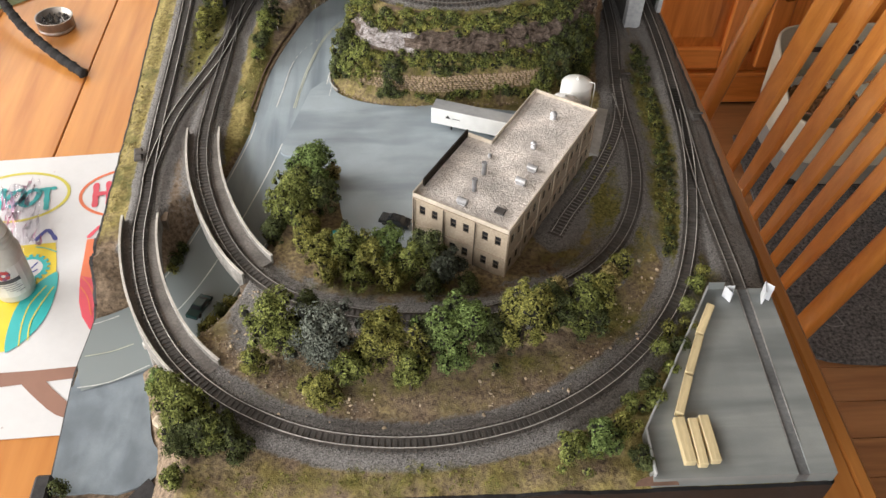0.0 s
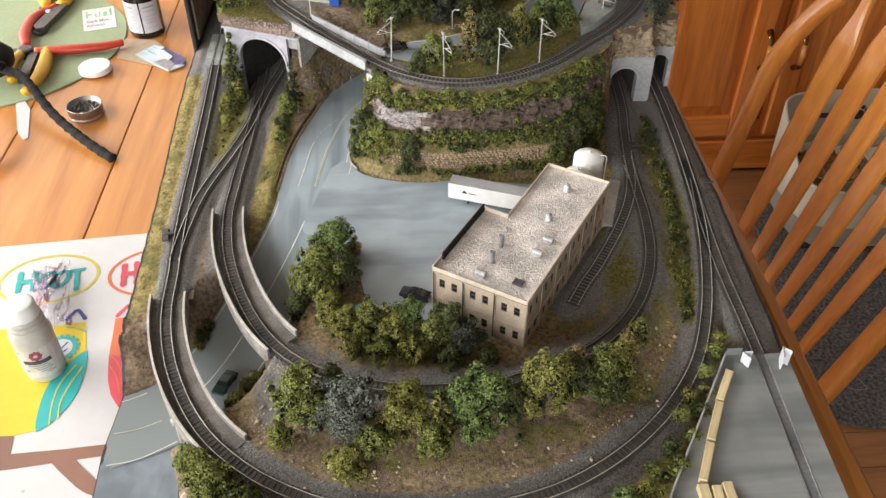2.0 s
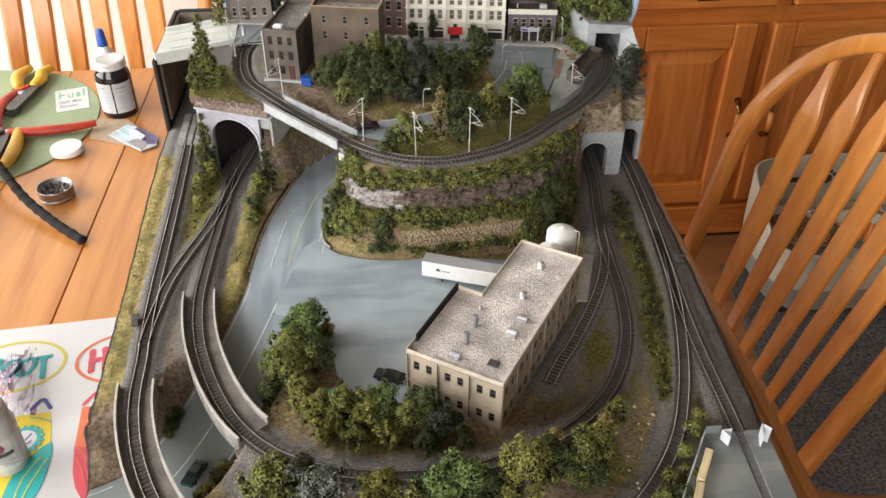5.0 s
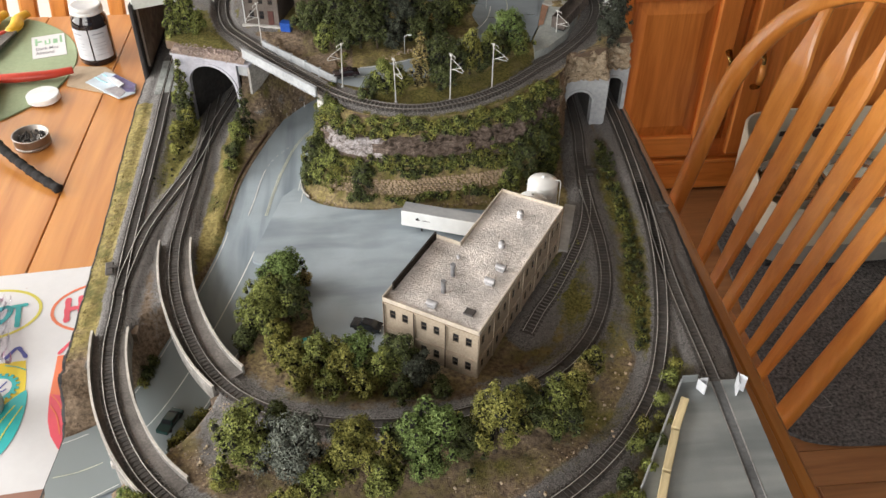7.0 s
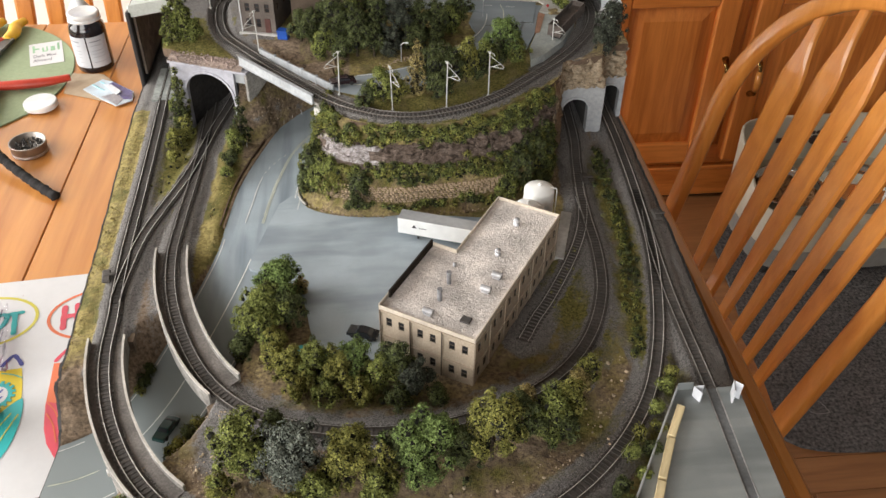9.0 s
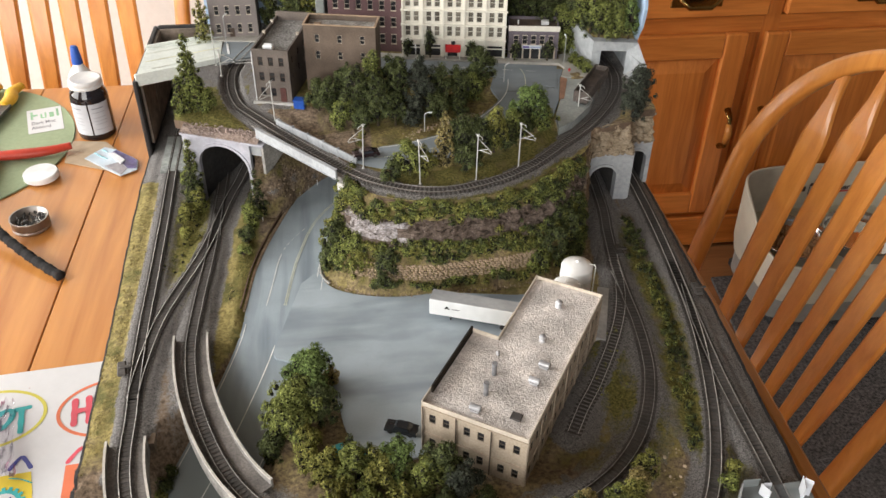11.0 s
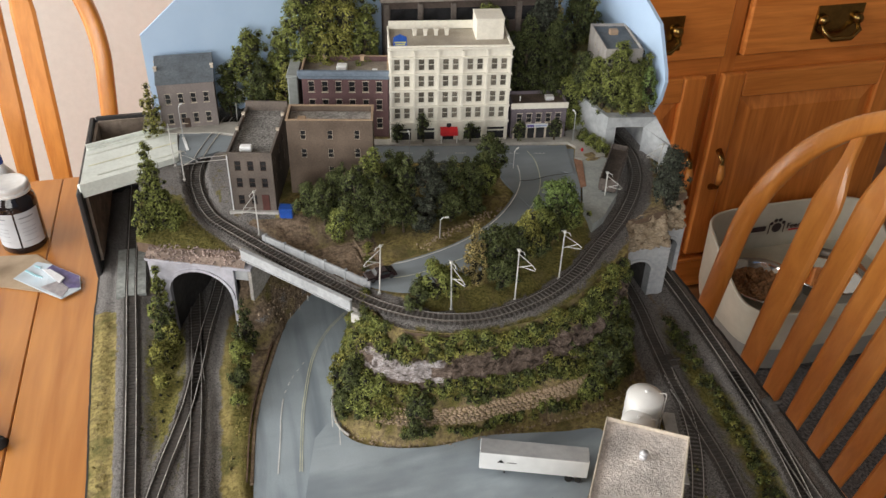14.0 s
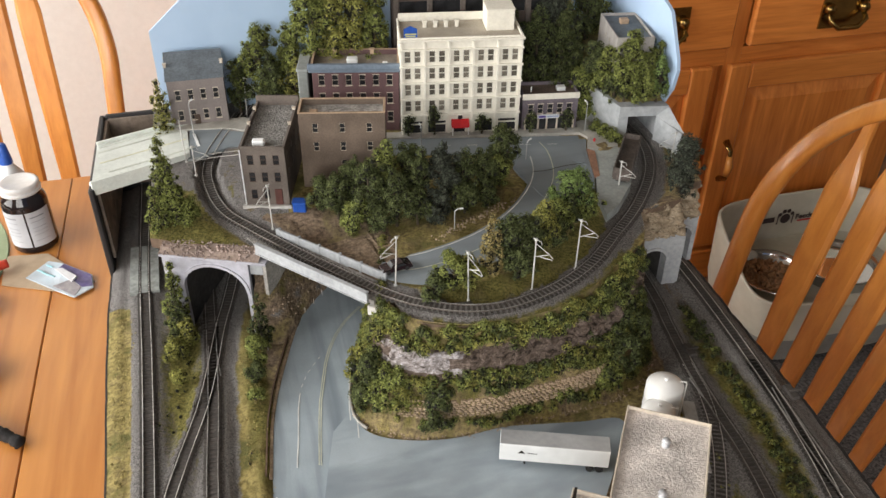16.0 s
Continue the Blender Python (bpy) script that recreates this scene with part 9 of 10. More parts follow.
for k in range(18):
    a = k * 2 * math.pi / 18
    gear.box(0.0150, 0.0190, -0.0016, 0.0016, 0.0012, 0.0013, xf=pose(-0.2225, -0.1850, 0, 0, 0, math.degrees(a)))
part("eye_teeth", gear, INK["teal"], sheet, "teal toothed rim")
ring("eye_ring", -0.2225, -0.1850, 0.0160, 0.0160, 0, 0.0040, "teal", 0.00125)
part("eye_disc", Geo().lathe([(0, 0), (0.0122, 0)], (-0.2225, -0.1850, 0.00135), 28), PAPER, sheet)
inked("eye_mark", [[(-0.2265, -0.1905), (-0.2225, -0.1880), (-0.2170, -0.1775)], [(-0.2225, -0.1880), (-0.2175, -0.1895), (-0.2150, -0.1865)]], 0.0018, "navy", 0.0015)
inked("tuft_print", [[(-0.2265, -0.1455), (-0.2225, -0.1365), (-0.2190, -0.1325), (-0.2140, -0.1375), (-0.2085, -0.1450)]], 0.0040, "navy", 0.0009)
inked("brow_print", [[(-0.2240, -0.1560), (-0.2140, -0.1580), (-0.2030, -0.1630)]], 0.0012, "teal", 0.0011)
# orange owl, mostly under the layout's edge
patch("body_print", [(-0.138, -0.1435), (-0.178, -0.1465), (-0.1755, -0.170), (-0.1725, -0.200), (-0.1640, -0.235), (-0.138, -0.262)], "orange")
patch("wing_print", [(-0.138, -0.205), (-0.1560, -0.200), (-0.1725, -0.1955), (-0.1700, -0.212), (-0.1665, -0.228), (-0.1600, -0.245), (-0.1500, -0.2600), (-0.138, -0.268)], "coral", 0.0011)
inked("wing_line", [[(-0.1710, -0.1970), (-0.1610, -0.2090), (-0.1520, -0.2280), (-0.1460, -0.2480)], [(-0.1690, -0.2100), (-0.1600, -0.2230), (-0.1520, -0.2440)]], 0.0012, "orange", 0.0013)
inked("tuft_print", [[(-0.1770, -0.1430), (-0.1720, -0.1330), (-0.1675, -0.1275), (-0.1640, -0.1330), (-0.1580, -0.1420)]], 0.0040, "coral", 0.0009)
# the branch under them
patch("branch_print", [(-0.560, -0.318), (-0.560, -0.334), (-0.400, -0.331), (-0.300, -0.327), (-0.229, -0.3225), (-0.191, -0.3175), (-0.152, -0.3130), (-0.138, -0.3115), (-0.138, -0.2995), (-0.187, -0.3040), (-0.234, -0.3065), (-0.320, -0.3095)], "brown")
patch("branch_print", [(-0.194, -0.3165), (-0.184, -0.3265), (-0.174, -0.3355), (-0.165, -0.3435), (-0.157, -0.3490), (-0.150, -0.3520), (-0.138, -0.3560), (-0.138, -0.3365), (-0.147, -0.3400), (-0.157, -0.3310), (-0.166, -0.3230), (-0.174, -0.3145)], "brown", 0.0009)
patch("trunk_print", [(-0.246, -0.287), (-0.244, -0.308), (-0.231, -0.308), (-0.234, -0.287)], "brown", 0.0009)
# small smears on the sheet
for x, y, r in ((-0.2085, -0.3445, 0.0016), (-0.2350, -0.0440, 0.0010), (-0.1960, -0.3600, 0.0007)):
    part("stain", Geo().lathe([(0, 0), (r, 0)], (x, y, 0.0008), 12), surf("brown stain", (0.44, 0.37, 0.36), (0.58, 0.52, 0.52), 900, 0.8, 0.0), sheet, "faint brown stain")

# paint bottle
BT = surf("milky plastic", (0.50, 0.49, 0.46), (0.43, 0.42, 0.39), 90, 0.32, 0.03)
FAINT = surf("faint label bars", (0.38, 0.39, 0.43), None, 80, 0.6, 0)
LABEL_GREY = surf("label paper", (0.56, 0.555, 0.54), (0.50, 0.495, 0.48), 120, 0.45, 0.02)
BARS = surf("grey label bars", (0.26, 0.26, 0.28), None, 80, 0.6, 0)
DARK_BARS = surf("dark label bars", (0.06, 0.06, 0.07), None, 80, 0.6, 0)
t = thing("paint_bottle", pose(-0.2265, -0.2110, TT + 0.0009), "small milky-white craft paint bottle standing on the sheet", "paint bottle")
part("body", Geo().lathe([(0, 0), (0.0150, 0), (0.0168, 0.0015), (0.0174, 0.004), (0.0174, 0.0075), (0.0180, 0.0085), (0.0182, 0.046), (0.0186, 0.048), (0.0184, 0.054), (0.0170, 0.0590), (0.0150, 0.0620), (0.0148, 0.0635)], n=36), BT, t, smooth=True)
part("neck", Geo().lathe([(0.0148, 0.0632), (0.0162, 0.0640), (0.0164, 0.0660), (0.0150, 0.0672), (0.0148, 0.0690), (0.0158, 0.0698), (0.0158, 0.0722), (0.0140, 0.0735), (0.0132, 0.0745)], n=36), BT, t, "stepped milky neck rings", True)
part("cap", Geo().lathe([(0.0130, 0.0740), (0.0146, 0.0744), (0.0147, 0.0762), (0.0142, 0.0775), (0.0136, 0.0870), (0.0128, 0.0884), (0.0110, 0.0889), (0, 0.0890)], n=36), WHITE, t, "white screw cap", True)


def on_bottle(a0, a1, z0, z1, r):
    aa = np.linspace(a0, a1, 11)
    return [(r * math.cos(a), r * math.sin(a), z0) for a in aa], [(r * math.cos(a), r * math.sin(a), z1) for a in aa]


part("label", Geo().ribbon(*on_bottle(-2.6, 0.2, 0.0098, 0.0450, 0.01835)), LABEL_GREY, t, "pale paper label")
part("brand_bar", Geo().ribbon(*on_bottle(-2.00, -0.62, 0.0272, 0.0318, 0.0185)), DARK_BARS, t, "dark printed bar")
for a0, a1, z, hh in ((-1.80, -0.85, 0.0248, 0.0012), (-1.60, -0.75, 0.0222, 0.0010), (-1.45, -0.65, 0.0197, 0.0010), (-1.30, -0.80, 0.0172, 0.0010), (-1.05, -0.60, 0.0150, 0.0009), (-2.05, -1.85, 0.0170, 0.0022), (-2.35, -2.05, 0.0395, 0.0012)):
    part("label_bar", Geo().ribbon(*on_bottle(a0, a1, z, z + hh, 0.0185)), BARS, t)
for k in range(8):
    a, e = -1.28 + 0.21 * math.cos(k * 0.785), 0.0038 * math.sin(k * 0.785)
    petal = Geo().lathe([(0, 0), (0.0021, 0.0001), (0.0020, -0.0003)], n=9)
    ob = part("petal", petal, surf("crimson print" if k % 3 else "violet print spot", (0.42, 0.05, 0.06) if k % 3 else (0.16, 0.07, 0.16), None, 80, 0.6, 0), t)
    ob.matrix_basis = pose(0.0186 * math.cos(a), 0.0186 * math.sin(a), 0.0376 + e, 0, 0, math.degrees(a)) @ pose(0, 0, 0, 0, 90, 0)

# crumpled clear wrapper
rng = np.random.default_rng(31)
wu, wv = np.meshgrid(np.linspace(0, 1, 30), np.linspace(0, 1, 34))
corner = [np.array(p) for p in ((-0.246, -0.166), (-0.217, -0.158), (-0.243, -0.064), (-0.280, -0.080))]
base_ = corner[0] * ((1 - wu) * (1 - wv))[..., None] + corner[1] * (wu * (1 - wv))[..., None] + corner[2] * (wu * wv)[..., None] + corner[3] * ((1 - wu) * wv)[..., None]
wx = base_[..., 0] + fuzz(wu, wv, 9, 0.0022, 2.0)
wy = base_[..., 1] + fuzz(wu, wv, 8, 0.0026, 5.0)
crease = np.abs(np.sin(5.2 * wu + 1.4 * wv + fuzz(wu, wv, 6, 1.6, 1.0))) + 0.7 * np.abs(np.sin(3.1 * wv - 4.0 * wu + fuzz(wu, wv, 7, 1.5, 8.0)))
wz = 0.002 + 0.0085 * (1.7 - crease) + 0.006 * np.sin(np.pi * wu) * np.sin(np.pi * wv)
wrap = new("wrapper", grid_mesh("wrapper", wx, wy, np.maximum(wz, 0.0006)))
film_mat = bpy.data.materials.new("clear film")
film_mat.use_nodes = True
nt = film_mat.node_tree
N, Lk = nt.nodes.new, nt.links.new
tc, tn = N("ShaderNodeTexCoord"), N("ShaderNodeTexNoise")
mp = N("ShaderNodeMapping")
mp.inputs["Rotation"].default_value, mp.inputs["Scale"].default_value = (0, 0, radians(-24)), (190, 34, 60)
tn.inputs["Scale"].default_value, tn.inputs["Detail"].default_value = 1.0, 3.0
Lk(tc.outputs["Object"], mp.inputs["Vector"])
Lk(mp.outputs[0], tn.inputs["Vector"])
streak = N("ShaderNodeValToRGB")
streak.color_ramp.elements[0].position, streak.color_ramp.elements[0].color = 0.46, (0, 0, 0, 1)
streak.color_ramp.elements[1].position, streak.color_ramp.elements[1].color = 0.62, (0.75, 0.75, 0.75, 1)
Lk(tn.outputs["Fac"], streak.inputs[0])
tint = N("ShaderNodeValToRGB")
tint.color_ramp.elements[0].position, tint.color_ramp.elements[0].color = 0.40, (0.13, 0.10, 0.17, 1)
tint.color_ramp.elements[1].position, tint.color_ramp.elements[1].color = 0.60, (0.50, 0.20, 0.30, 1)
tn2 = N("ShaderNodeTexNoise")
tn2.inputs["Scale"].default_value = 40
Lk(tc.outputs["Object"], tn2.inputs["Vector"])
Lk(tn2.outputs["Fac"], tint.inputs[0])
trn, dif, gl = N("ShaderNodeBsdfTransparent"), N("ShaderNodeBsdfDiffuse"), N("ShaderNodeBsdfGlossy")
trn.inputs[0].default_value = (0.90, 0.89, 0.91, 1)
gl.inputs["Roughness"].default_value = 0.16
mixa, mixs = N("ShaderNodeMixShader"), N("ShaderNodeMixShader")
Lk(tint.outputs[0], dif.inputs[0])
Lk(streak.outputs[0], mixa.inputs[0])
Lk(trn.outputs[0], mixa.inputs[1])
Lk(dif.outputs[0], mixa.inputs[2])
mixs.inputs[0].default_value = 0.05
Lk(mixa.outputs[0], mixs.inputs[1])
Lk(gl.outputs[0], mixs.inputs[2])
Lk(mixs.outputs[0], nt.nodes["Material Output"].inputs[0])
wrap.data.materials.append(film_mat)
wrap.data.polygons.foreach_set("use_smooth", [False] * len(wrap.data.polygons))
wrap.matrix_basis = pose(0, 0, TT + 0.0012)
tagged(wrap, "crumpled clear plastic wrapper with violet print on the sheet", "wrapper")

# round green cutting mat
whole("cutting_mat", Geo().lathe([(0, 0), (0.196, 0), (0.197, 0.0008), (0.196, 0.0022), (0, 0.0022)], n=72), surf("sage green mat", (0.30, 0.36, 0.22), (0.26, 0.32, 0.19), 200, 0.8, 0.1, scale2=12, amount2=0.08), "round sage-green cutting mat on the table", "mat", m=pose(-0.498, 0.452, TT + 0.0003))
MZ = TT + 0.0027
# dark vitamin-type bottle
t = thing("pill_bottle", pose(-0.271, 0.483, TT) @ Matrix.Diagonal((0.86, 0.86, 1.0, 1)), "dark brown bottle with a white lid and grey label", "bottle")
part("body", Geo().lathe([(0, 0), (0.0285, 0), (0.0305, 0.003), (0.0305, 0.063), (0.0285, 0.070), (0.0235, 0.075), (0.0235, 0.079)], n=32), surf("dark brown glass", (0.018, 0.013, 0.014), None, 40, 0.08, 0.0), t, smooth=True)
part("lid", Geo().lathe([(0.0245, 0.0765), (0.0272, 0.0772), (0.0274, 0.0800), (0.0262, 0.0806), (0.0258, 0.0822), (0.0266, 0.0828), (0.0266, 0.0868), (0.0256, 0.0882), (0.0225, 0.0888), (0.0215, 0.0884), (0, 0.0884)], n=40), surf("silvery white lid", (0.70, 0.69, 0.68), (0.62, 0.61, 0.60), 90, 0.3, 0.03), t, "stepped silvery-white lid", True)
for a0, a1 in ((-2.75, -1.55), (-1.47, -0.30)):
    aa = np.linspace(a0, a1, 14)
    part("label", Geo().ribbon([(0.0308 * math.cos(a), 0.0308 * math.sin(a), 0.010) for a in aa], [(0.0308 * math.cos(a), 0.0308 * math.sin(a), 0.058) for a in aa]), surf("grey paper label", (0.52, 0.53, 0.56), (0.46, 0.47, 0.50), 60, 0.5, 0.02), t, "pale grey paper label")
    for z in (0.050, 0.044, 0.036, 0.031, 0.026, 0.018):
        bb = np.linspace(a0 + 0.15, a1 - 0.35, 8)
        part("label_bar", Geo().ribbon([(0.0310 * math.cos(a), 0.0310 * math.sin(a), z) for a in bb], [(0.0310 * math.cos(a), 0.0310 * math.sin(a), z + (0.0016 if z > 0.045 else 0.0009)) for a in bb]), BARS if z > 0.045 else FAINT, t)
t = thing("glue_bottle", pose(-0.291, 0.535, TT), "white glue bottle with a blue cap behind the dark bottle", "bottle")
part("body", Geo().lathe([(0, 0), (0.016, 0), (0.017, 0.002), (0.017, 0.070), (0.008, 0.084), (0.006, 0.090)], n=24), WHITE, t, smooth=True)
part("cap", Geo().lathe([(0.0078, 0.088), (0.0078, 0.092), (0.0055, 0.112), (0.0045, 0.114), (0, 0.1142)], n=16), BLUE, t, "blue pointed cap", True)
# printed card
xf, ww = at_corner((-0.3690, 0.4825), (-0.3220, 0.4965), MZ)
t = thing("label_card", xf, "small white card with green and grey printing", "card")
part("card", Geo().box(0, ww, 0, 0.078, 0, 0.0005), PAPER, t)
g = Geo()
for x0, x1, y0, y1 in ((0.005, 0.0085, 0.045, 0.070), (0.0085, 0.015, 0.055, 0.060), (0.019, 0.027, 0.045, 0.048), (0.019, 0.0215, 0.048, 0.060), (0.025, 0.0275, 0.048, 0.063), (0.0315, 0.038, 0.045, 0.061), (0.0415, 0.0450, 0.045, 0.071)):
    g.box(x0, x1, y0, y1, 0.0005, 0.0007)
part("print_bars", g, surf("green print", (0.20, 0.40, 0.22), (0.30, 0.48, 0.32), 200, 0.6, 0), t, "soft green printed bars")
for text, y in (("Dark Moc", 0.027), ("Almond", 0.012)):
    cu = bpy.data.curves.new("lettering", "FONT")
    cu.body, cu.size, cu.extrude, cu.offset = text, 0.0135, 0.00004, 0.00025
    cu.materials.append(BARS)
    ob = new("lettering", cu)
    ob.parent = t
    ob.matrix_basis = pose(0.0050, y, 0.00062) @ Matrix.Diagonal((0.62, 1.0, 1.0, 1))
# white lid, screw tin
whole("loose_lid", Geo().lathe([(0.0, 0.0005), (0.026, 0), (0.027, 0.001), (0.027, 0.0075), (0.0255, 0.009), (0, 0.0092)], n=40), WHITE, "loose white plastic lid lying on the mat", "lid", smooth=False, m=pose(-0.3205, 0.3590, MZ) @ Matrix.Diagonal((0.84, 0.84, 1, 1)))
t = thing("screw_tin", pose(-0.3050, 0.2440, TT) @ Matrix.Diagonal((0.84, 0.84, 0.92, 1)), "round metal tin full of small dark screws", "tin")
part("tin", Geo().lathe([(0, 0), (0.0255, 0), (0.027, 0.001), (0.027, 0.0045), (0.0262, 0.005), (0.027, 0.0055), (0.027, 0.0165), (0.0278, 0.017), (0.0275, 0.018), (0.0255, 0.0175), (0.0250, 0.006), (0, 0.006)], n=40), surf("dull tin plate", (0.46, 0.43, 0.40), (0.36, 0.33, 0.31), 120, 0.35, 0.05, metal=0.8), t, smooth=True)
g = Geo()
for k in range(120):
    a, r = rng.uniform(0, 6.283), 0.022 * math.sqrt(rng.uniform())
    s = rng.uniform(0.0012, 0.003)
    g.box(-s, s, -s * 0.5, s * 0.5, -s * 0.5, s * 0.5, s * 0.2, xf=pose(r * math.cos(a), r * math.sin(a), 0.0085 + rng.uniform(0, 0.004), rng.uniform(0, 360), rng.uniform(0, 360), rng.uniform(0, 360)))
tagged(part("screws", g, surf("dark screws", (0.16, 0.155, 0.15), (0.07, 0.068, 0.066), 300, 0.4, 0.1, metal=0.7, island=0.5), t, "small dark screws"), kind="stuff")
# kraft bag and foil packet
whole("paper_bag", Geo().prism([(-0.300, 0.398), (-0.222, 0.364), (-0.196, 0.380), (-0.255, 0.452), (-0.304, 0.458)], 0, 0.0014), surf("kraft paper", (0.47, 0.36, 0.25), (0.41, 0.31, 0.21), 90, 0.8, 0.15), "flat brown kraft paper bag under the packet", "paper bag", m=pose(0, 0, MZ - 0.0022))
t = thing("foil_packet", pose(0, 0, MZ - 0.0004), "small crumpled printed packet, white and violet", "packet")
PK = [(-0.274, 0.404), (-0.236, 0.368), (-0.216, 0.351), (-0.196, 0.366), (-0.199, 0.391), (-0.233, 0.420), (-0.252, 0.433)]
part("packet", Geo().prism(PK, 0, [0.0008, 0.0026, 0.0012, 0.0016, 0.0014, 0.0032, 0.0010]), surf("packet white", (0.62, 0.68, 0.74), (0.50, 0.60, 0.68), 60, 0.3, 0.1, scale2=20), t)
VIOLET = surf("violet print", (0.075, 0.06, 0.18), (0.17, 0.15, 0.28), 140, 0.35, 0.05, scale2=60, amount2=0.4)
part("print_panel", Geo().prism([(-0.238, 0.410), (-0.221, 0.386), (-0.209, 0.368), (-0.197, 0.3675), (-0.2000, 0.3905), (-0.2325, 0.4185)], 0.0006, [0.0040, 0.0036, 0.0022, 0.0020, 0.0021, 0.0038]), VIOLET, t, "violet printed panel with pale marks")
part("print_panel", Geo().prism([(-0.2410, 0.3765), (-0.2155, 0.3530), (-0.2095, 0.3670), (-0.2210, 0.3840)], 0.0006, [0.0031, 0.0018, 0.0026, 0.0040]), surf("grey photo print", (0.22, 0.21, 0.23), (0.36, 0.33, 0.34), 160, 0.35, 0.05), t, "grey printed panel")
part("torn_flap", Geo().prism([(-0.2420, 0.4100), (-0.2200, 0.3780), (-0.2150, 0.3860), (-0.2330, 0.4080)], [0.0030, 0.0034, 0.0038, 0.0036], [0.0042, 0.0046, 0.0060, 0.0052]), surf("white torn edge", (0.68, 0.68, 0.70), (0.58, 0.58, 0.60), 200, 0.5, 0.1), t, "white torn flap")
for k, (x, y, a) in enumerate(((-0.2575, 0.4110, -41), (-0.2510, 0.4040, -41), (-0.2440, 0.3985, -41), (-0.2480, 0.4190, -41))):
    part("print_bar", Geo().box(-0.006, 0.006 - 0.001 * k, -0.0009, 0.0009, 0.0016, 0.0030, xf=pose(x, y, 0, 0, 0, a)), surf("turquoise print", (0.30, 0.55, 0.62), (0.40, 0.62, 0.68), 200, 0.5, 0), t, "turquoise printed bar")


# hand tools
def handle(t, pts, r, mat, label):
    line = spline([(*p,) for p in pts], 0.004)
    n_ = len(line)
    rad = [r * (0.72 + 0.28 * math.sin(math.pi * min(1, (i + 1) / n_ * 1.05))) for i in range(n_)]
    part("handle", Geo().tube(line.tolist(), rad, 12, flat=0.8), mat, t, label, True)


STEEL = surf("dark tool steel", (0.13, 0.125, 0.12), (0.07, 0.068, 0.066), 150, 0.4, 0.1, metal=0.7)
RED_GRIP = surf("red dipped grip", (0.55, 0.055, 0.03), (0.46, 0.04, 0.02), 100, 0.4, 0.05)
YELLOW_GRIP = surf("yellow dipped grip", (0.72, 0.42, 0.02), (0.62, 0.34, 0.015), 100, 0.4, 0.05)
ZT = MZ + 0.0085
t = thing("pliers", pose(0, 0, 0), "pliers with long red plastic grips lying on the mat", "pliers")
handle(t, [(-0.418, 0.408, ZT), (-0.370, 0.409, ZT), (-0.325, 0.416, ZT), (-0.295, 0.428, ZT)], 0.0088, RED_GRIP, "red plastic grip")
handle(t, [(-0.436, 0.424, ZT), (-0.450, 0.462, ZT), (-0.452, 0.520, ZT), (-0.430, 0.560, ZT)], 0.0085, RED_GRIP, "red plastic grip")
part("joint", Geo().lathe([(0, 0), (0.012, 0), (0.012, 0.012), (0.009, 0.0135), (0, 0.0135)], (-0.432, 0.408, MZ + 0.0005), 18), STEEL, t)
part("jaw", Geo().prism([(-0.436, 0.416), (-0.470, 0.409), (-0.485, 0.404), (-0.470, 0.400), (-0.434, 0.398)], MZ + 0.002, MZ + 0.0105), STEEL, t, "dark pointed jaws")
t = thing("pliers", pose(0, 0, 0), "pliers with yellow grips lying on the mat edge", "pliers")
handle(t, [(-0.402, 0.412, ZT), (-0.394, 0.372, ZT), (-0.391, 0.330, ZT), (-0.396, 0.288, ZT)], 0.0098, YELLOW_GRIP, "yellow plastic grip")
handle(t, [(-0.436, 0.402, ZT), (-0.441, 0.372, ZT), (-0.432, 0.340, ZT), (-0.424, 0.322, ZT)], 0.0095, YELLOW_GRIP, "yellow plastic grip")
part("joint", Geo().lathe([(0, 0), (0.011, 0), (0.011, 0.012), (0.008, 0.0135), (0, 0.0135)], (-0.414, 0.336, MZ + 0.0005), 18), STEEL, t)
part("jaw", Geo().prism([(-0.424, 0.404), (-0.412, 0.404), (-0.406, 0.34), (-0.420, 0.34)], MZ + 0.003, MZ + 0.010), STEEL, t, "steel inner arm")
t = thing("wire_stripper", pose(0, 0, 0), "wire stripper with yellow grips and dark jaws on the mat", "wire stripper")
handle(t, [(-0.446, 0.560, ZT), (-0.458, 0.590, ZT), (-0.459, 0.612, ZT), (-0.450, 0.634, ZT)], 0.0100, YELLOW_GRIP, "yellow plastic grip")
handle(t, [(-0.424, 0.560, ZT), (-0.420, 0.588, ZT), (-0.424, 0.610, ZT), (-0.416, 0.632, ZT)], 0.0100, YELLOW_GRIP, "yellow plastic grip")
part("jaw", Geo().prism([(-0.458, 0.562), (-0.446, 0.478), (-0.432, 0.470), (-0.424, 0.482), (-0.434, 0.566)], MZ + 0.001, MZ + 0.006), STEEL, t, "black steel jaw")
part("jaw", Geo().prism([(-0.412, 0.562), (-0.426, 0.480), (-0.436, 0.475), (-0.444, 0.486), (-0.432, 0.566)], MZ + 0.0062, MZ + 0.011), STEEL, t, "black steel jaw")
part("rivet", Geo().lathe([(0, 0), (0.005, 0), (0.004, 0.002), (0, 0.0022)], (-0.4345, 0.535, MZ + 0.011), 12), TIN, t)

# fuzzy black craft with wired legs
FUZZ = surf("black chenille", (0.020, 0.018, 0.018), (0.008, 0.007, 0.007), 700, 0.95, 0.6)


def chenille(t, pts, r):
    line = spline(pts, 0.0025)
    rad = [r * (0.88 + 0.10 * math.sin(i * 2.3) + 0.08 * math.sin(i * 0.9)) for i in range(len(line))]
    rad[-1] = r * 0.3
    part("leg", Geo().tube(line.tolist(), rad, 10), FUZZ, t, smooth=True)


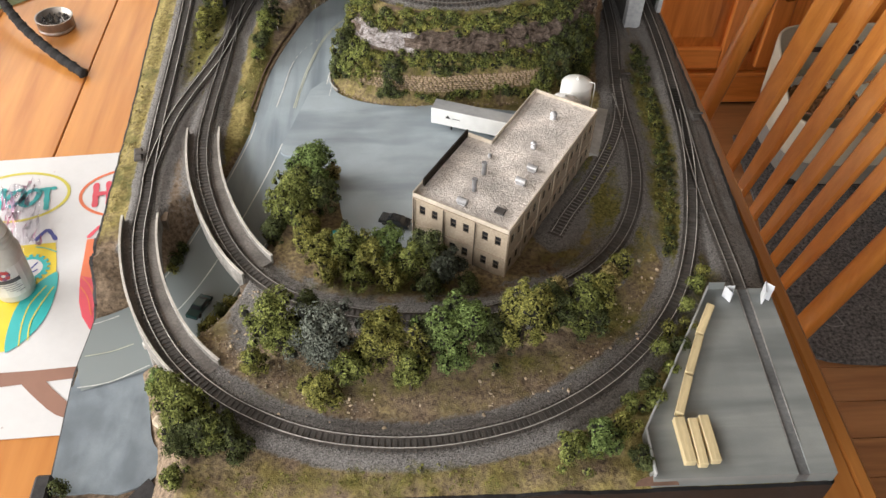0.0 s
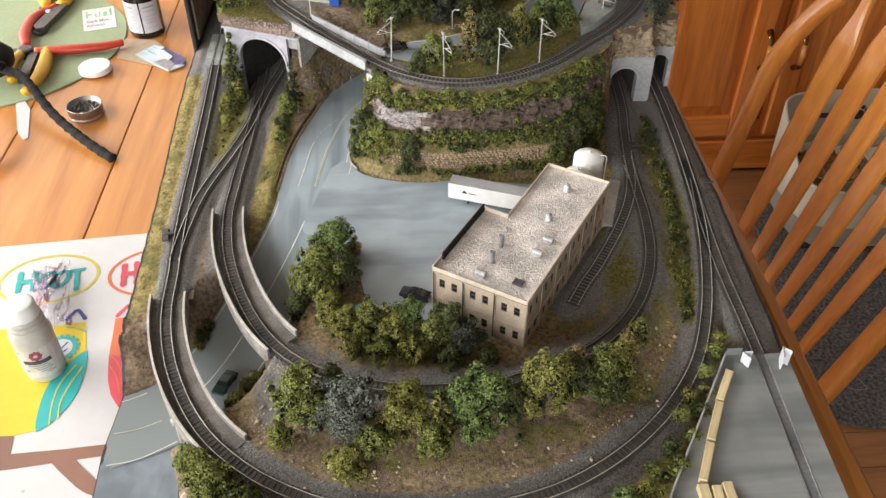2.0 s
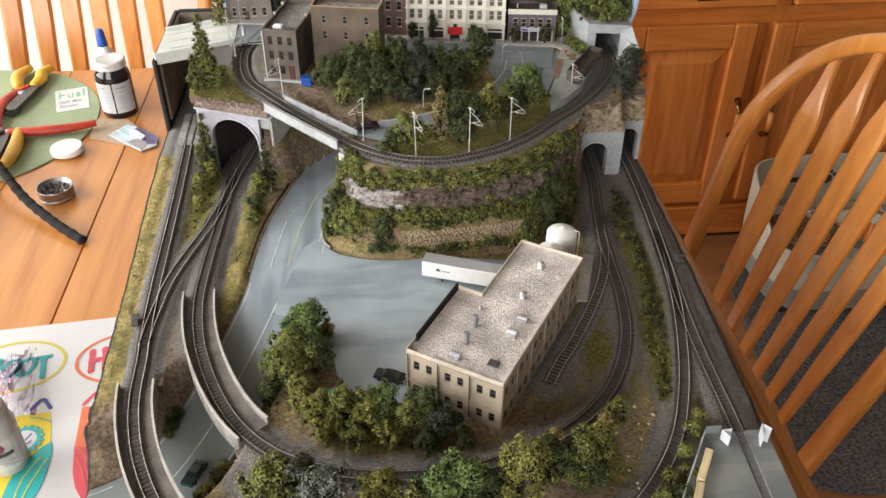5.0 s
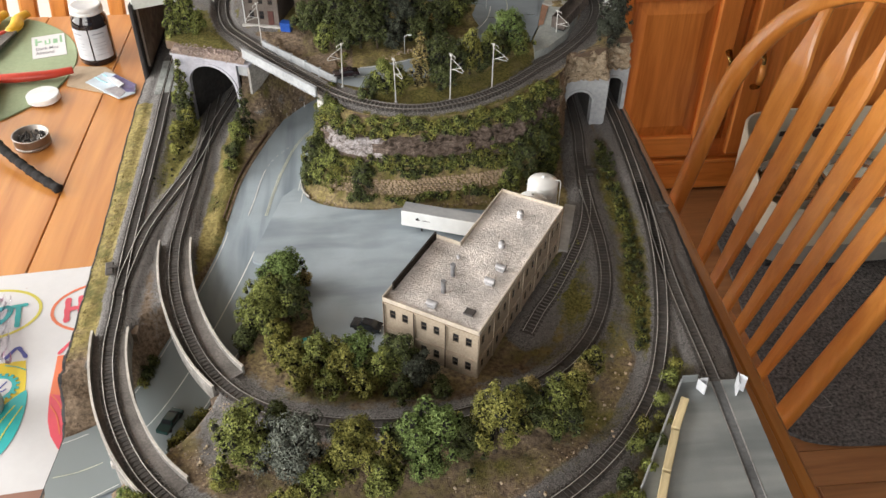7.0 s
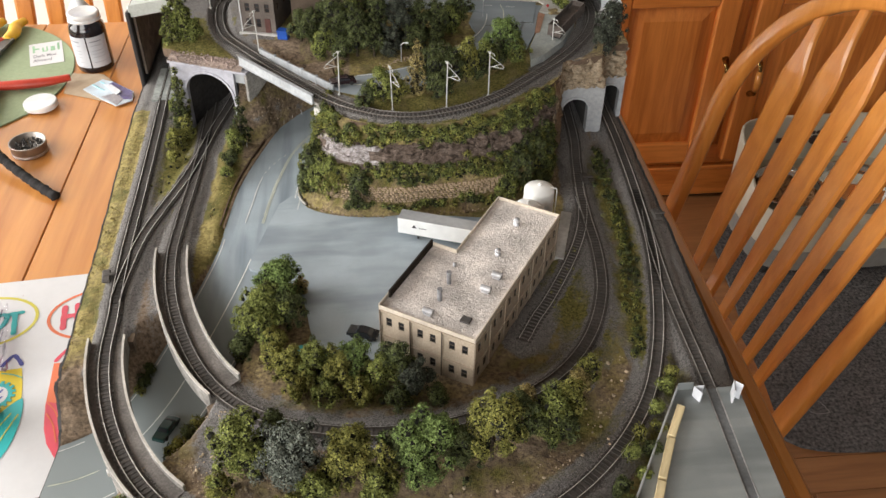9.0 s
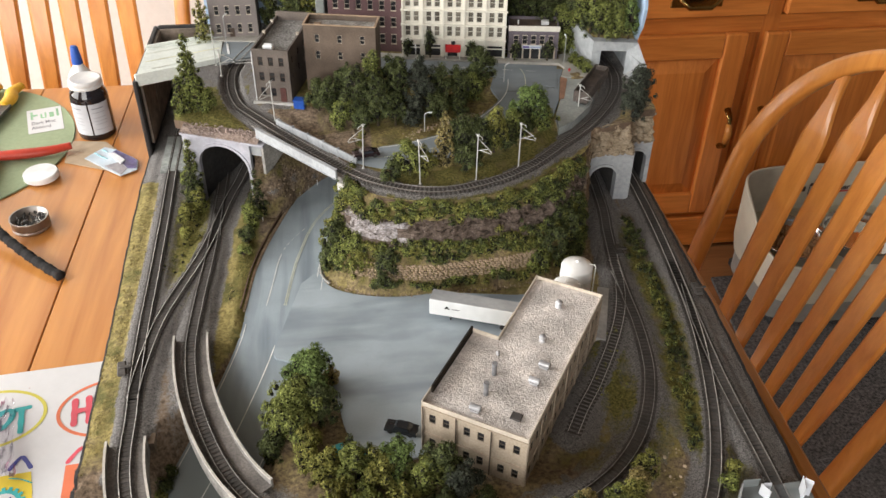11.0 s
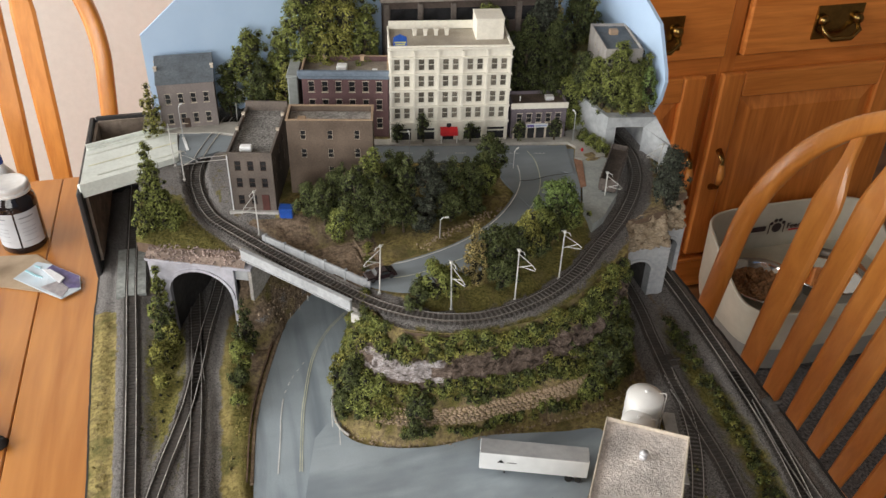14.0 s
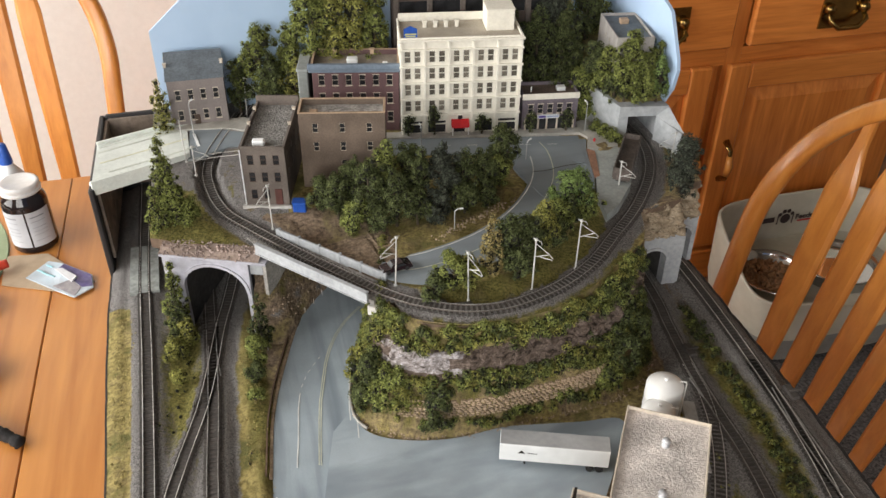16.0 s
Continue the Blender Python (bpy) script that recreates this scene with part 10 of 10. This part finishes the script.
t = thing("chenille_craft", pose(0, 0, 0), "black fuzzy pipe-cleaner craft with bent legs on the table", "craft")
chenille(t, [(-0.430, 0.320, TT + 0.030), (-0.385, 0.275, TT + 0.040), (-0.335, 0.215, TT + 0.020), (-0.285, 0.166, TT + 0.010), (-0.243, 0.131, TT + 0.004)], 0.0066)
chenille(t, [(-0.430, 0.320, TT + 0.035), (-0.425, 0.270, TT + 0.060), (-0.405, 0.190, TT + 0.040), (-0.384, 0.120, TT + 0.008)], 0.0074)
rb = Geo()
part("body", rb.lathe([(0, -0.025), (0.018, -0.02), (0.030, -0.006), (0.032, 0.008), (0.020, 0.022), (0, 0.028)], (-0.452, 0.340, TT + 0.034), 18), FUZZ, t, smooth=True)
whole("paper_scrap", Geo().prism([(-0.384, 0.205), (-0.371, 0.186), (-0.366, 0.190), (-0.385, 0.262), (-0.404, 0.292), (-0.410, 0.280)], 0, 0.0008), PAPER, "torn white paper scrap under the craft leg", "paper scrap", m=pose(0, 0, TT + 0.0004))

# ---- chairs ----


def chair(m, label, slats=6, half_w=0.230, pitch=0.0585, top=0.900, foot=0.80):
    """A bow-back chair with six shouldered slats in a hollow back. Local: seat centre over the origin on the floor, back towards +x."""
    t = thing("dining_chair", m, label, "chair", "dining chairs")
    zs, seat, rake, xb, hollow = 0.422, 0.388, 0.28, 0.208, 0.80
    bend, arch = top - 0.24, 0.24

    def back(y, z):
        return Vector((xb + rake * (z - zs) - hollow * y * y, y, z))

    rear = [(xb + 0.010 - hollow * y * y, y) for y in np.linspace(-0.195, 0.195, 15)]
    fore = [(-0.20 * math.cos(q) ** 0.7 + 0.02 * math.sin(q) ** 2, 0.205 * math.sin(q)) for q in np.linspace(1.35, 0.0, 9)]
    fore += [(x, -y) for x, y in fore[-2::-1]]
    part("seat", Geo().prism(rear + fore, seat - 0.036, seat - 0.002), CHAIR, t)

    def bow_z(y):
        return bend + arch * (1 - min(1.0, abs(y) / half_w) ** 2.2) ** (1 / 2.2)

    arc = [(half_w * (0.90 + 0.10 * f), seat - 0.02 + (bend - seat + 0.02) * f) for f in np.linspace(0, 0.97, 12)]
    arc += [(half_w * math.cos(q) ** (2 / 2.2), bend + arch * math.sin(q) ** (2 / 2.2)) for q in np.linspace(0.03, math.pi / 2, 22)]
    arc += [(-y, z) for y, z in arc[-2::-1]]
    line = spline([back(y, z) for y, z in arc], 0.008)
    # a squarish section with rounded edges, turned with the bow
    P = [Vector(p) for p in line]
    corner = [(math.copysign(abs(math.cos(q)) ** 0.5, math.cos(q)), math.copysign(abs(math.sin(q)) ** 0.5, math.sin(q))) for q in (2 * math.pi * (k + 0.5) / 12 for k in range(12))]
    vs, fs = [], []
    for i, p in enumerate(P):
        d = (P[min(i + 1, len(P) - 1)] - P[max(i - 1, 0)]).normalized()
        deep = Vector((1, 0, 0)) - d * d.x
        deep.normalize()
        wide = d.cross(deep)
        vs += [p + wide * (u * 0.0140) + deep * (w * 0.0120) for u, w in corner]
    for i in range(len(P) - 1):
        for k in range(12):
            q = (k + 1) % 12
            fs.append((i * 12 + k, i * 12 + q, i * 12 + 12 + q, i * 12 + 12 + k))
    fs += [tuple(range(12))[::-1], tuple(range(len(vs) - 12, len(vs)))]
    part("bow", Geo().add(vs, fs), CHAIR, t, "curved bow back", True)
    shape = [(0.0, 0.0100), (0.12, 0.0120), (0.28, 0.0160), (0.48, 0.0185), (0.72, 0.0198), (0.785, 0.0202), (0.82, 0.0180), (0.87, 0.0125), (0.92, 0.0080), (0.96, 0.0068), (1.0, 0.0064)]
    for k in range(slats):
        f = k - (slats - 1) / 2
        y0, y1 = f * pitch * foot, f * pitch
        z1 = bow_z(y1) - 0.008
        vs, fs = [], []
        for s_, wd in shape:
            yy, zz = y0 + (y1 - y0) * s_, seat - 0.004 + (z1 - seat) * s_
            c = back(yy, zz)
            th = 0.0055 if s_ < 0.8 else 0.0062
            for ux, uy in ((-1, -0.72), (-1, 0.72), (-0.45, 1), (0.45, 1), (1, 0.72), (1, -0.72), (0.45, -1), (-0.45, -1)):
                vs.append((c.x + ux * th - 2 * hollow * yy * uy * wd, c.y + uy * wd, c.z))
        for i in range(len(shape) - 1):
            for j in range(8):
                q = (j + 1) % 8
                fs.append((i * 8 + j, i * 8 + q, (i + 1) * 8 + q, (i + 1) * 8 + j))
        fs += [tuple(range(8))[::-1], tuple(range(len(vs) - 8, len(vs)))]
        part("slat", Geo().add(vs, fs), CHAIR, t)
    for x in (-0.15, 0.15):
        for s_ in (-1, 1):
            part("leg", Geo().tube([(x * 1.25, s_ * 0.20, 0), (x * 1.15, s_ * 0.19, 0.16), (x * 1.06, s_ * 0.175, 0.30), (x, s_ * 0.165, seat - 0.03)], [0.012, 0.019, 0.016, 0.018], 10), CHAIR, t, smooth=True)
    for s_ in (-1, 1):
        part("stretcher", Geo().tube([(-0.178, s_ * 0.193, 0.15), (0, s_ * 0.193, 0.15), (0.178, s_ * 0.193, 0.15)], [0.009, 0.013, 0.009], 8), CHAIR, t, smooth=True)
    part("stretcher", Geo().tube([(0, -0.19, 0.15), (0, 0, 0.15), (0, 0.19, 0.15)], [0.009, 0.013, 0.009], 8), CHAIR, t, smooth=True)
    return t


chair(pose(0.4850, 0.1450, FLOOR_Z, 0, 0, 5.5), "honey oak bow-back chair tucked under the table's side")
chair(pose(-0.4510, 0.7000, FLOOR_Z, 0, 0, 90), half_w=0.250, pitch=0.0520, top=1.000, foot=1.17, label="honey oak bow-back chair at the table's far end")

# ---- kitchen cabinet ----
CY = 1.05
cab = thing("kitchen_cabinet", pose(0, 0, 0), "red-brown oak kitchen base cabinet with drawers over panelled doors", "cabinet")
CX0, CX1 = 0.28, 1.535
part("carcass", Geo().box(CX0, CX1, CY + 0.016, CY + 0.58, FLOOR_Z + 0.10, 0.10), CABINET, cab)
part("plinth", Geo().box(CX0, CX1, CY - 0.010, CY + 0.55, FLOOR_Z + 0.007, FLOOR_Z + 0.088, 0.002), CABINET_X, cab)
# dark strip paints the shadow line between plinth and floor
part("shadow_gap", Geo().box(CX0, CX1, CY - 0.002, CY + 0.55, FLOOR_Z, FLOOR_Z + 0.007), surf("painted gap shade", (0.03, 0.018, 0.010), None, 60, 0.8, 0.05), cab)
part("base_moulding", Geo().box(CX0, CX1, CY - 0.013, CY + 0.010, FLOOR_Z + 0.088, FLOOR_Z + 0.0985, 0.004), CABINET_X, cab)
for x0, x1 in ((CX0, 0.315), (0.645, 0.685), (1.036, 1.077), (1.505, CX1 + 0.02)):
    part("face_stile", Geo().box(x0, x1, CY, CY + 0.018, FLOOR_Z + 0.10, 0.10, 0.0015), CABINET, cab)
for z0, z1 in ((FLOOR_Z + 0.10, FLOOR_Z + 0.155), (-0.178, -0.138), (0.055, 0.10)):
    part("face_rail", Geo().box(CX0, CX1, CY + 0.0008, CY + 0.0178, z0, z1, 0.001), CABINET_X, cab)
part("worktop", Geo().box(CX0 - 0.02, CX1 + 0.02, CY - 0.03, CY + 0.60, 0.10, 0.135, 0.006), surf("beige laminate", (0.52, 0.46, 0.38), (0.44, 0.38, 0.31), 300, 0.4, 0.05), cab, "beige laminate worktop")
BRASS = surf("aged brass", (0.42, 0.28, 0.10), (0.28, 0.18, 0.06), 90, 0.25, 0.1, metal=1.0)


def raised_panel(x0, x1, z0, z1, name):
    d = part(name, Geo().box(x0 + 0.002, x1 - 0.002, CY - 0.0055, CY - 0.001, z0 + 0.002, z1 - 0.002), CABINET, cab)
    for a, b in ((x0, x0 + 0.055), (x1 - 0.055, x1)):
        part("stile", Geo().box(a, b, CY - 0.020, CY - 0.0012, z0, z1, 0.004), CABINET, d)
    for a, b in ((z0, z0 + 0.058), (z1 - 0.058, z1)):
        part("rail", Geo().box(x0 + 0.0545, x1 - 0.0545, CY - 0.0195, CY - 0.0012, a, b, 0.003), CABINET_X, d)
    a0, a1, b0, b1 = x0 + 0.054, x1 - 0.054, z0 + 0.057, z1 - 0.057
    bev = 0.034
    q = [(a0, CY - 0.0065, b0), (a1, CY - 0.0065, b0), (a1, CY - 0.0065, b1), (a0, CY - 0.0065, b1), (a0 + bev, CY - 0.017, b0 + bev), (a1 - bev, CY - 0.017, b0 + bev), (a1 - bev, CY - 0.017, b1 - bev), (a0 + bev, CY - 0.017, b1 - bev)]
    part("panel", Geo().add(q, [(0, 1, 5, 4), (1, 2, 6, 5), (2, 3, 7, 6), (3, 0, 4, 7), (4, 5, 6, 7)]), CABINET, d)
    return d


for x0, x1, side in ((0.322, 0.640, 0), (0.690, 1.036, 1), (1.076, 1.508, -1)):
    d = raised_panel(x0 - (0.032 if side < 0 else 0), x1 - (0.032 if side > 0 else 0), -0.652, -0.172, "door")
    hx_ = x1 - 0.046 if side > 0 else x0 - 0.004
    if side:
        part("handle", Geo().tube([(hx_, CY - 0.021, -0.358), (hx_, CY - 0.045, -0.371), (hx_, CY - 0.052, -0.407), (hx_, CY - 0.045, -0.443), (hx_, CY - 0.021, -0.456)], [0.008, 0.0055, 0.0070, 0.0055, 0.008], 10), BRASS, d, "brass pull with a wooden grip", True)
        part("grip", Geo().tube([(hx_, CY - 0.0465, -0.384), (hx_, CY - 0.052, -0.408), (hx_, CY - 0.0465, -0.434)], [0.0072, 0.0095, 0.0072], 12), CHAIR, d, "turned wooden grip", True)
    dr = part("drawer_front", Geo().box(x0, x1, CY - 0.020, CY - 0.001, -0.132, 0.050, 0.006), CABINET_X, cab)
    xm = (x0 + x1) / 2
    part("pull_plate", Geo().box(xm - 0.058, xm + 0.058, CY - 0.024, CY - 0.0195, -0.105, -0.030, 0.002), BRASS, dr, "brass back plate")
    part("pull_bail", Geo().tube([(xm - 0.042, CY - 0.024, -0.062), (xm - 0.044, CY - 0.042, -0.082), (xm - 0.024, CY - 0.046, -0.098), (xm + 0.024, CY - 0.046, -0.098), (xm + 0.044, CY - 0.042, -0.082), (xm + 0.042, CY - 0.024, -0.062)], 0.0055, 10), BRASS, dr, "swinging brass bail", True)
    for s_ in (-1, 1):
        part("pull_knob", Geo().lathe([(0, 0), (0.011, 0), (0.013, 0.006), (0.009, 0.014), (0, 0.016)], n=14), BRASS, dr, smooth=True).matrix_basis = pose(xm + s_ * 0.042, CY - 0.024, -0.060, 90, 0, 0)

# raised pet feeder
FEED = surf("warm white plastic", (0.54, 0.51, 0.42), (0.50, 0.47, 0.38), 60, 0.4, 0.03)
t = thing("pet_feeder", pose(1.245, 0.835, FLOOR_Z), "cream plastic raised pet feeder with two steel bowls", "pet feeder")
fw, fd = 0.225, 0.150
outline = [(fw * math.copysign(abs(math.cos(a)) ** 0.45, math.cos(a)), fd * math.copysign(abs(math.sin(a)) ** 0.45, math.sin(a))) for a in np.linspace(0, 2 * math.pi, 72, endpoint=False)]
# base coloured darker grey to stand for the shade below the lip
part("base_tray", Geo().prism([(x * 0.93, y * 0.92) for x, y in outline], 0.020, 0.085), surf("shade-grey feeder base", (0.26, 0.25, 0.23), (0.22, 0.21, 0.19), 60, 0.5, 0.03), t, "plastic base tray greyed for the shade below the lip")
for sx in (-1, 1):
    for sy in (-1, 1):
        part("foot", Geo().box(sx * 0.165 - 0.028, sx * 0.165 + 0.028, sy * 0.10 - 0.025, sy * 0.10 + 0.025, 0, 0.022, 0.004), TYRE, t, "black rubber foot")
vs, fs = [], []
n = len(outline)
for (x, y) in outline:
    f = float(sstep(-0.11, 0.13, y))
    rise = 0.188 + 0.088 * f - 0.030 * float(sstep(-0.10, -0.03, x)) * (1 - f)
    for s_, z in ((0.95, 0.080), (0.985, 0.120), (1.0, rise - 0.004), (0.992, rise), (0.972, rise), (0.962, rise - 0.004), (0.94, 0.150)):
        vs.append((x * s_, y * s_, z))
for i in range(n):
    j = (i + 1) % n
    for k in range(6):
        fs.append((i * 7 + k, j * 7 + k, j * 7 + k + 1, i * 7 + k + 1))
part("splash_wall", Geo().add(vs, fs), FEED, t, "high curved splash wall", True)
part("deck", Geo().prism([(x * 0.955, y * 0.955) for x, y in outline], 0.142, 0.152), FEED, t)
for bx_, r, fill in ((-0.125, 0.084, True), (0.045, 0.090, False)):
    by_ = -0.015
    part("bowl", Geo().lathe([(r * 0.97, 0.153), (r, 0.176), (r * 1.03, 0.180), (r * 1.03, 0.184), (r * 0.99, 0.1845), (r * 0.93, 0.177), (r * 0.84, 0.1625), (r * 0.62, 0.1555), (0, 0.1550)], (bx_, by_, 0), 44), surf("polished steel", (0.55, 0.55, 0.56), (0.48, 0.48, 0.49), 40, 0.14, 0.0, metal=1.0), t, "shiny steel bowl", True)
    if fill:
        g = Geo()
        for k in range(420):
            a, q = rng.uniform(0, 6.283), r * 0.80 * math.sqrt(rng.uniform())
            s_ = rng.uniform(0.0036, 0.0055)
            g.box(-s_, s_, -s_, s_, -s_ * 0.6, s_ * 0.6, s_ * 0.45, xf=pose(bx_ + q * math.cos(a), by_ + q * math.sin(a), 0.162 + rng.uniform(0, 0.007), rng.uniform(0, 360), rng.uniform(0, 360), 0))
        tagged(part("kibble", g, surf("brown kibble", (0.30, 0.165, 0.075), (0.20, 0.10, 0.045), 200, 0.9, 0.3, island=0.3), t, "brown dry kibble"), kind="stuff")
    else:
        part("water", Geo().lathe([(0, 0.1700), (r * 0.895, 0.1700)], (bx_, by_, 0), 44), glassy("clear water", (0.96, 0.98, 0.98), 0.02, 1.0, 1.33), t, "clear water")
PRINT = surf("dark print", (0.05, 0.03, 0.03), None, 60, 0.6, 0)
yw = fd * 0.955
paw = Geo()
for dx_, dz_, r in ((0, 0, 0.0135), (-0.0165, 0.013, 0.0050), (-0.006, 0.021, 0.0055), (0.006, 0.021, 0.0055), (0.0165, 0.013, 0.0050)):
    paw.add([(dx_ + r * math.cos(a), yw - 0.004, 0.208 + dz_ + r * math.sin(a)) for a in np.linspace(0, 2 * math.pi, 14, endpoint=False)], [tuple(range(14))])
part("paw_emblem", paw, PRINT, t, "dark paw-shaped emblem")
for sx in (-1, 1):
    part("emblem_bar", Geo().box(sx * 0.0205 - 0.001, sx * 0.0205 + 0.001, yw - 0.0045, yw - 0.0035, 0.192, 0.222), PRINT, t)
for text, x in (("Feeder", 0.028),):
    cu = bpy.data.curves.new("lettering", "FONT")
    cu.body, cu.size, cu.extrude, cu.offset = text, 0.021, 0.0003, 0.0004
    cu.materials.append(PRINT)
    ob = new("lettering", cu)
    ob.parent, ob.matrix_basis = t, pose(x, yw - 0.0040, 0.2020, 90, 0, 0)
for x0, x1, z0, z1 in ((-0.098, -0.030, 0.202, 0.216), (0.036, 0.090, 0.195, 0.1985)):
    part("print_bar", Geo().box(x0, x1, yw - 0.0045, yw - 0.0035, z0, z1), PRINT if z1 > 0.20 else RED, t, "printed bar")

# ---- room shell ----
CARPET = surf("dark speckled carpet", (0.150, 0.142, 0.140), (0.014, 0.013, 0.014), 150, 0.95, 0.6, scale2=20, amount2=0.15, bump_dist=0.003)
fl = Geo().box(-2.2, 2.6, -2.7, 2.1, FLOOR_Z - 0.05, FLOOR_Z - 0.004)
tagged(part("floor", fl, FLOORWOOD), "brown oak strip floor", "floor", kind="structure")
floor_ob = bpy.data.objects["floor"]
strip = Geo().box(-0.5, 0.5, -0.0385, 0.0385, -0.004, 0.0, 0.0012).mesh("board", FLOORWOOD)
for row in range(16):
    for k in range(3):
        ob = new("board", strip)
        start = -0.35 + k * 1.004 + (row % 3) * 0.27
        end = min(start + 1.0, 2.497)
        ob.parent, ob.matrix_basis = floor_ob, pose((start + end) / 2, -0.95 + row * 0.0785, FLOOR_Z) @ Matrix.Diagonal((end - start, 1, 1, 1))
CP = spline([(0.985, 0.90, 0), (0.955, 0.60, 0), (0.90, 0.38, 0), (0.90, 0.26, 0), (0.97, 0.200, 0), (1.2, 0.185, 0), (1.7, 0.18, 0), (1.95, 0.25, 0), (2.0, 0.90, 0)], 0.03)
whole("floor_mat", Geo().prism([tuple(p[:2]) for p in CP], FLOOR_Z + 0.0002, FLOOR_Z + 0.009), CARPET, "dark grey speckled floor mat with rounded corners", "mat")
lg = [(0.016 * math.cos(a) + 0.004 * math.cos(3 * a), 0.030 * math.sin(a)) for a in np.linspace(0, 2 * math.pi, 24)]
whole("mat_emblem", Geo().ribbon([(x, y, 0.0006) for x, y in lg], [(x * 0.86, y * 0.9, 0.0006) for x, y in lg]), surf("grey thread", (0.20, 0.19, 0.19), None, 200, 0.9, 0.2), "thin grey stitched outline on the floor mat", "emblem", m=pose(1.005, 0.300, FLOOR_Z + 0.009, 0, 0, 55))
wall_n = Geo().box(-2.2, 2.6, 1.72, 1.84, FLOOR_Z, 1.66)
tagged(part("wall_north", wall_n, WALLPAINT), "plain white painted wall", "wall", kind="structure")
tagged(part("wall_east", Geo().box(2.5, 2.62, -2.7, 1.72, FLOOR_Z, 1.66), DULL_WALL), "plain beige wall", "wall", kind="structure")


def wall_with_window(name, along_x, pos, lo, hi, w0, w1, z0, z1):
    g = Geo()
    if along_x:
        for a, b, c, d in ((lo, w0, FLOOR_Z, 1.66), (w1, hi, FLOOR_Z, 1.66), (w0, w1, FLOOR_Z, z0), (w0, w1, z1, 1.66)):
            g.box(a, b, pos - 0.12, pos, c, d)
    else:
        for a, b, c, d in ((lo, w0, FLOOR_Z, 1.66), (w1, hi, FLOOR_Z, 1.66), (w0, w1, FLOOR_Z, z0), (w0, w1, z1, 1.66)):
            g.box(pos - 0.12, pos, a, b, c, d)
    tagged(part(name, g, DULL_WALL), "beige painted wall with a wide window opening", "wall", kind="structure")


wall_with_window("wall_west", False, -2.08, -2.7, 1.72, -1.0, 1.7 - 0.05, 0.0, 1.5)
wall_with_window("wall_south", True, -2.58, -2.2, 2.5, -1.25, 1.45, 0.30, 1.55)
tagged(part("ceiling", Geo().box(-2.2, 2.62, -2.7, 1.84, 1.66, 1.72), DULL_WALL), "plain beige ceiling", "ceiling", kind="structure")
tagged(part("baseboard", Geo().box(-2.08, 0.26, 1.705, 1.7195, FLOOR_Z, FLOOR_Z + 0.09, 0.003), WALLPAINT), "white skirting board", "baseboard", kind="structure")
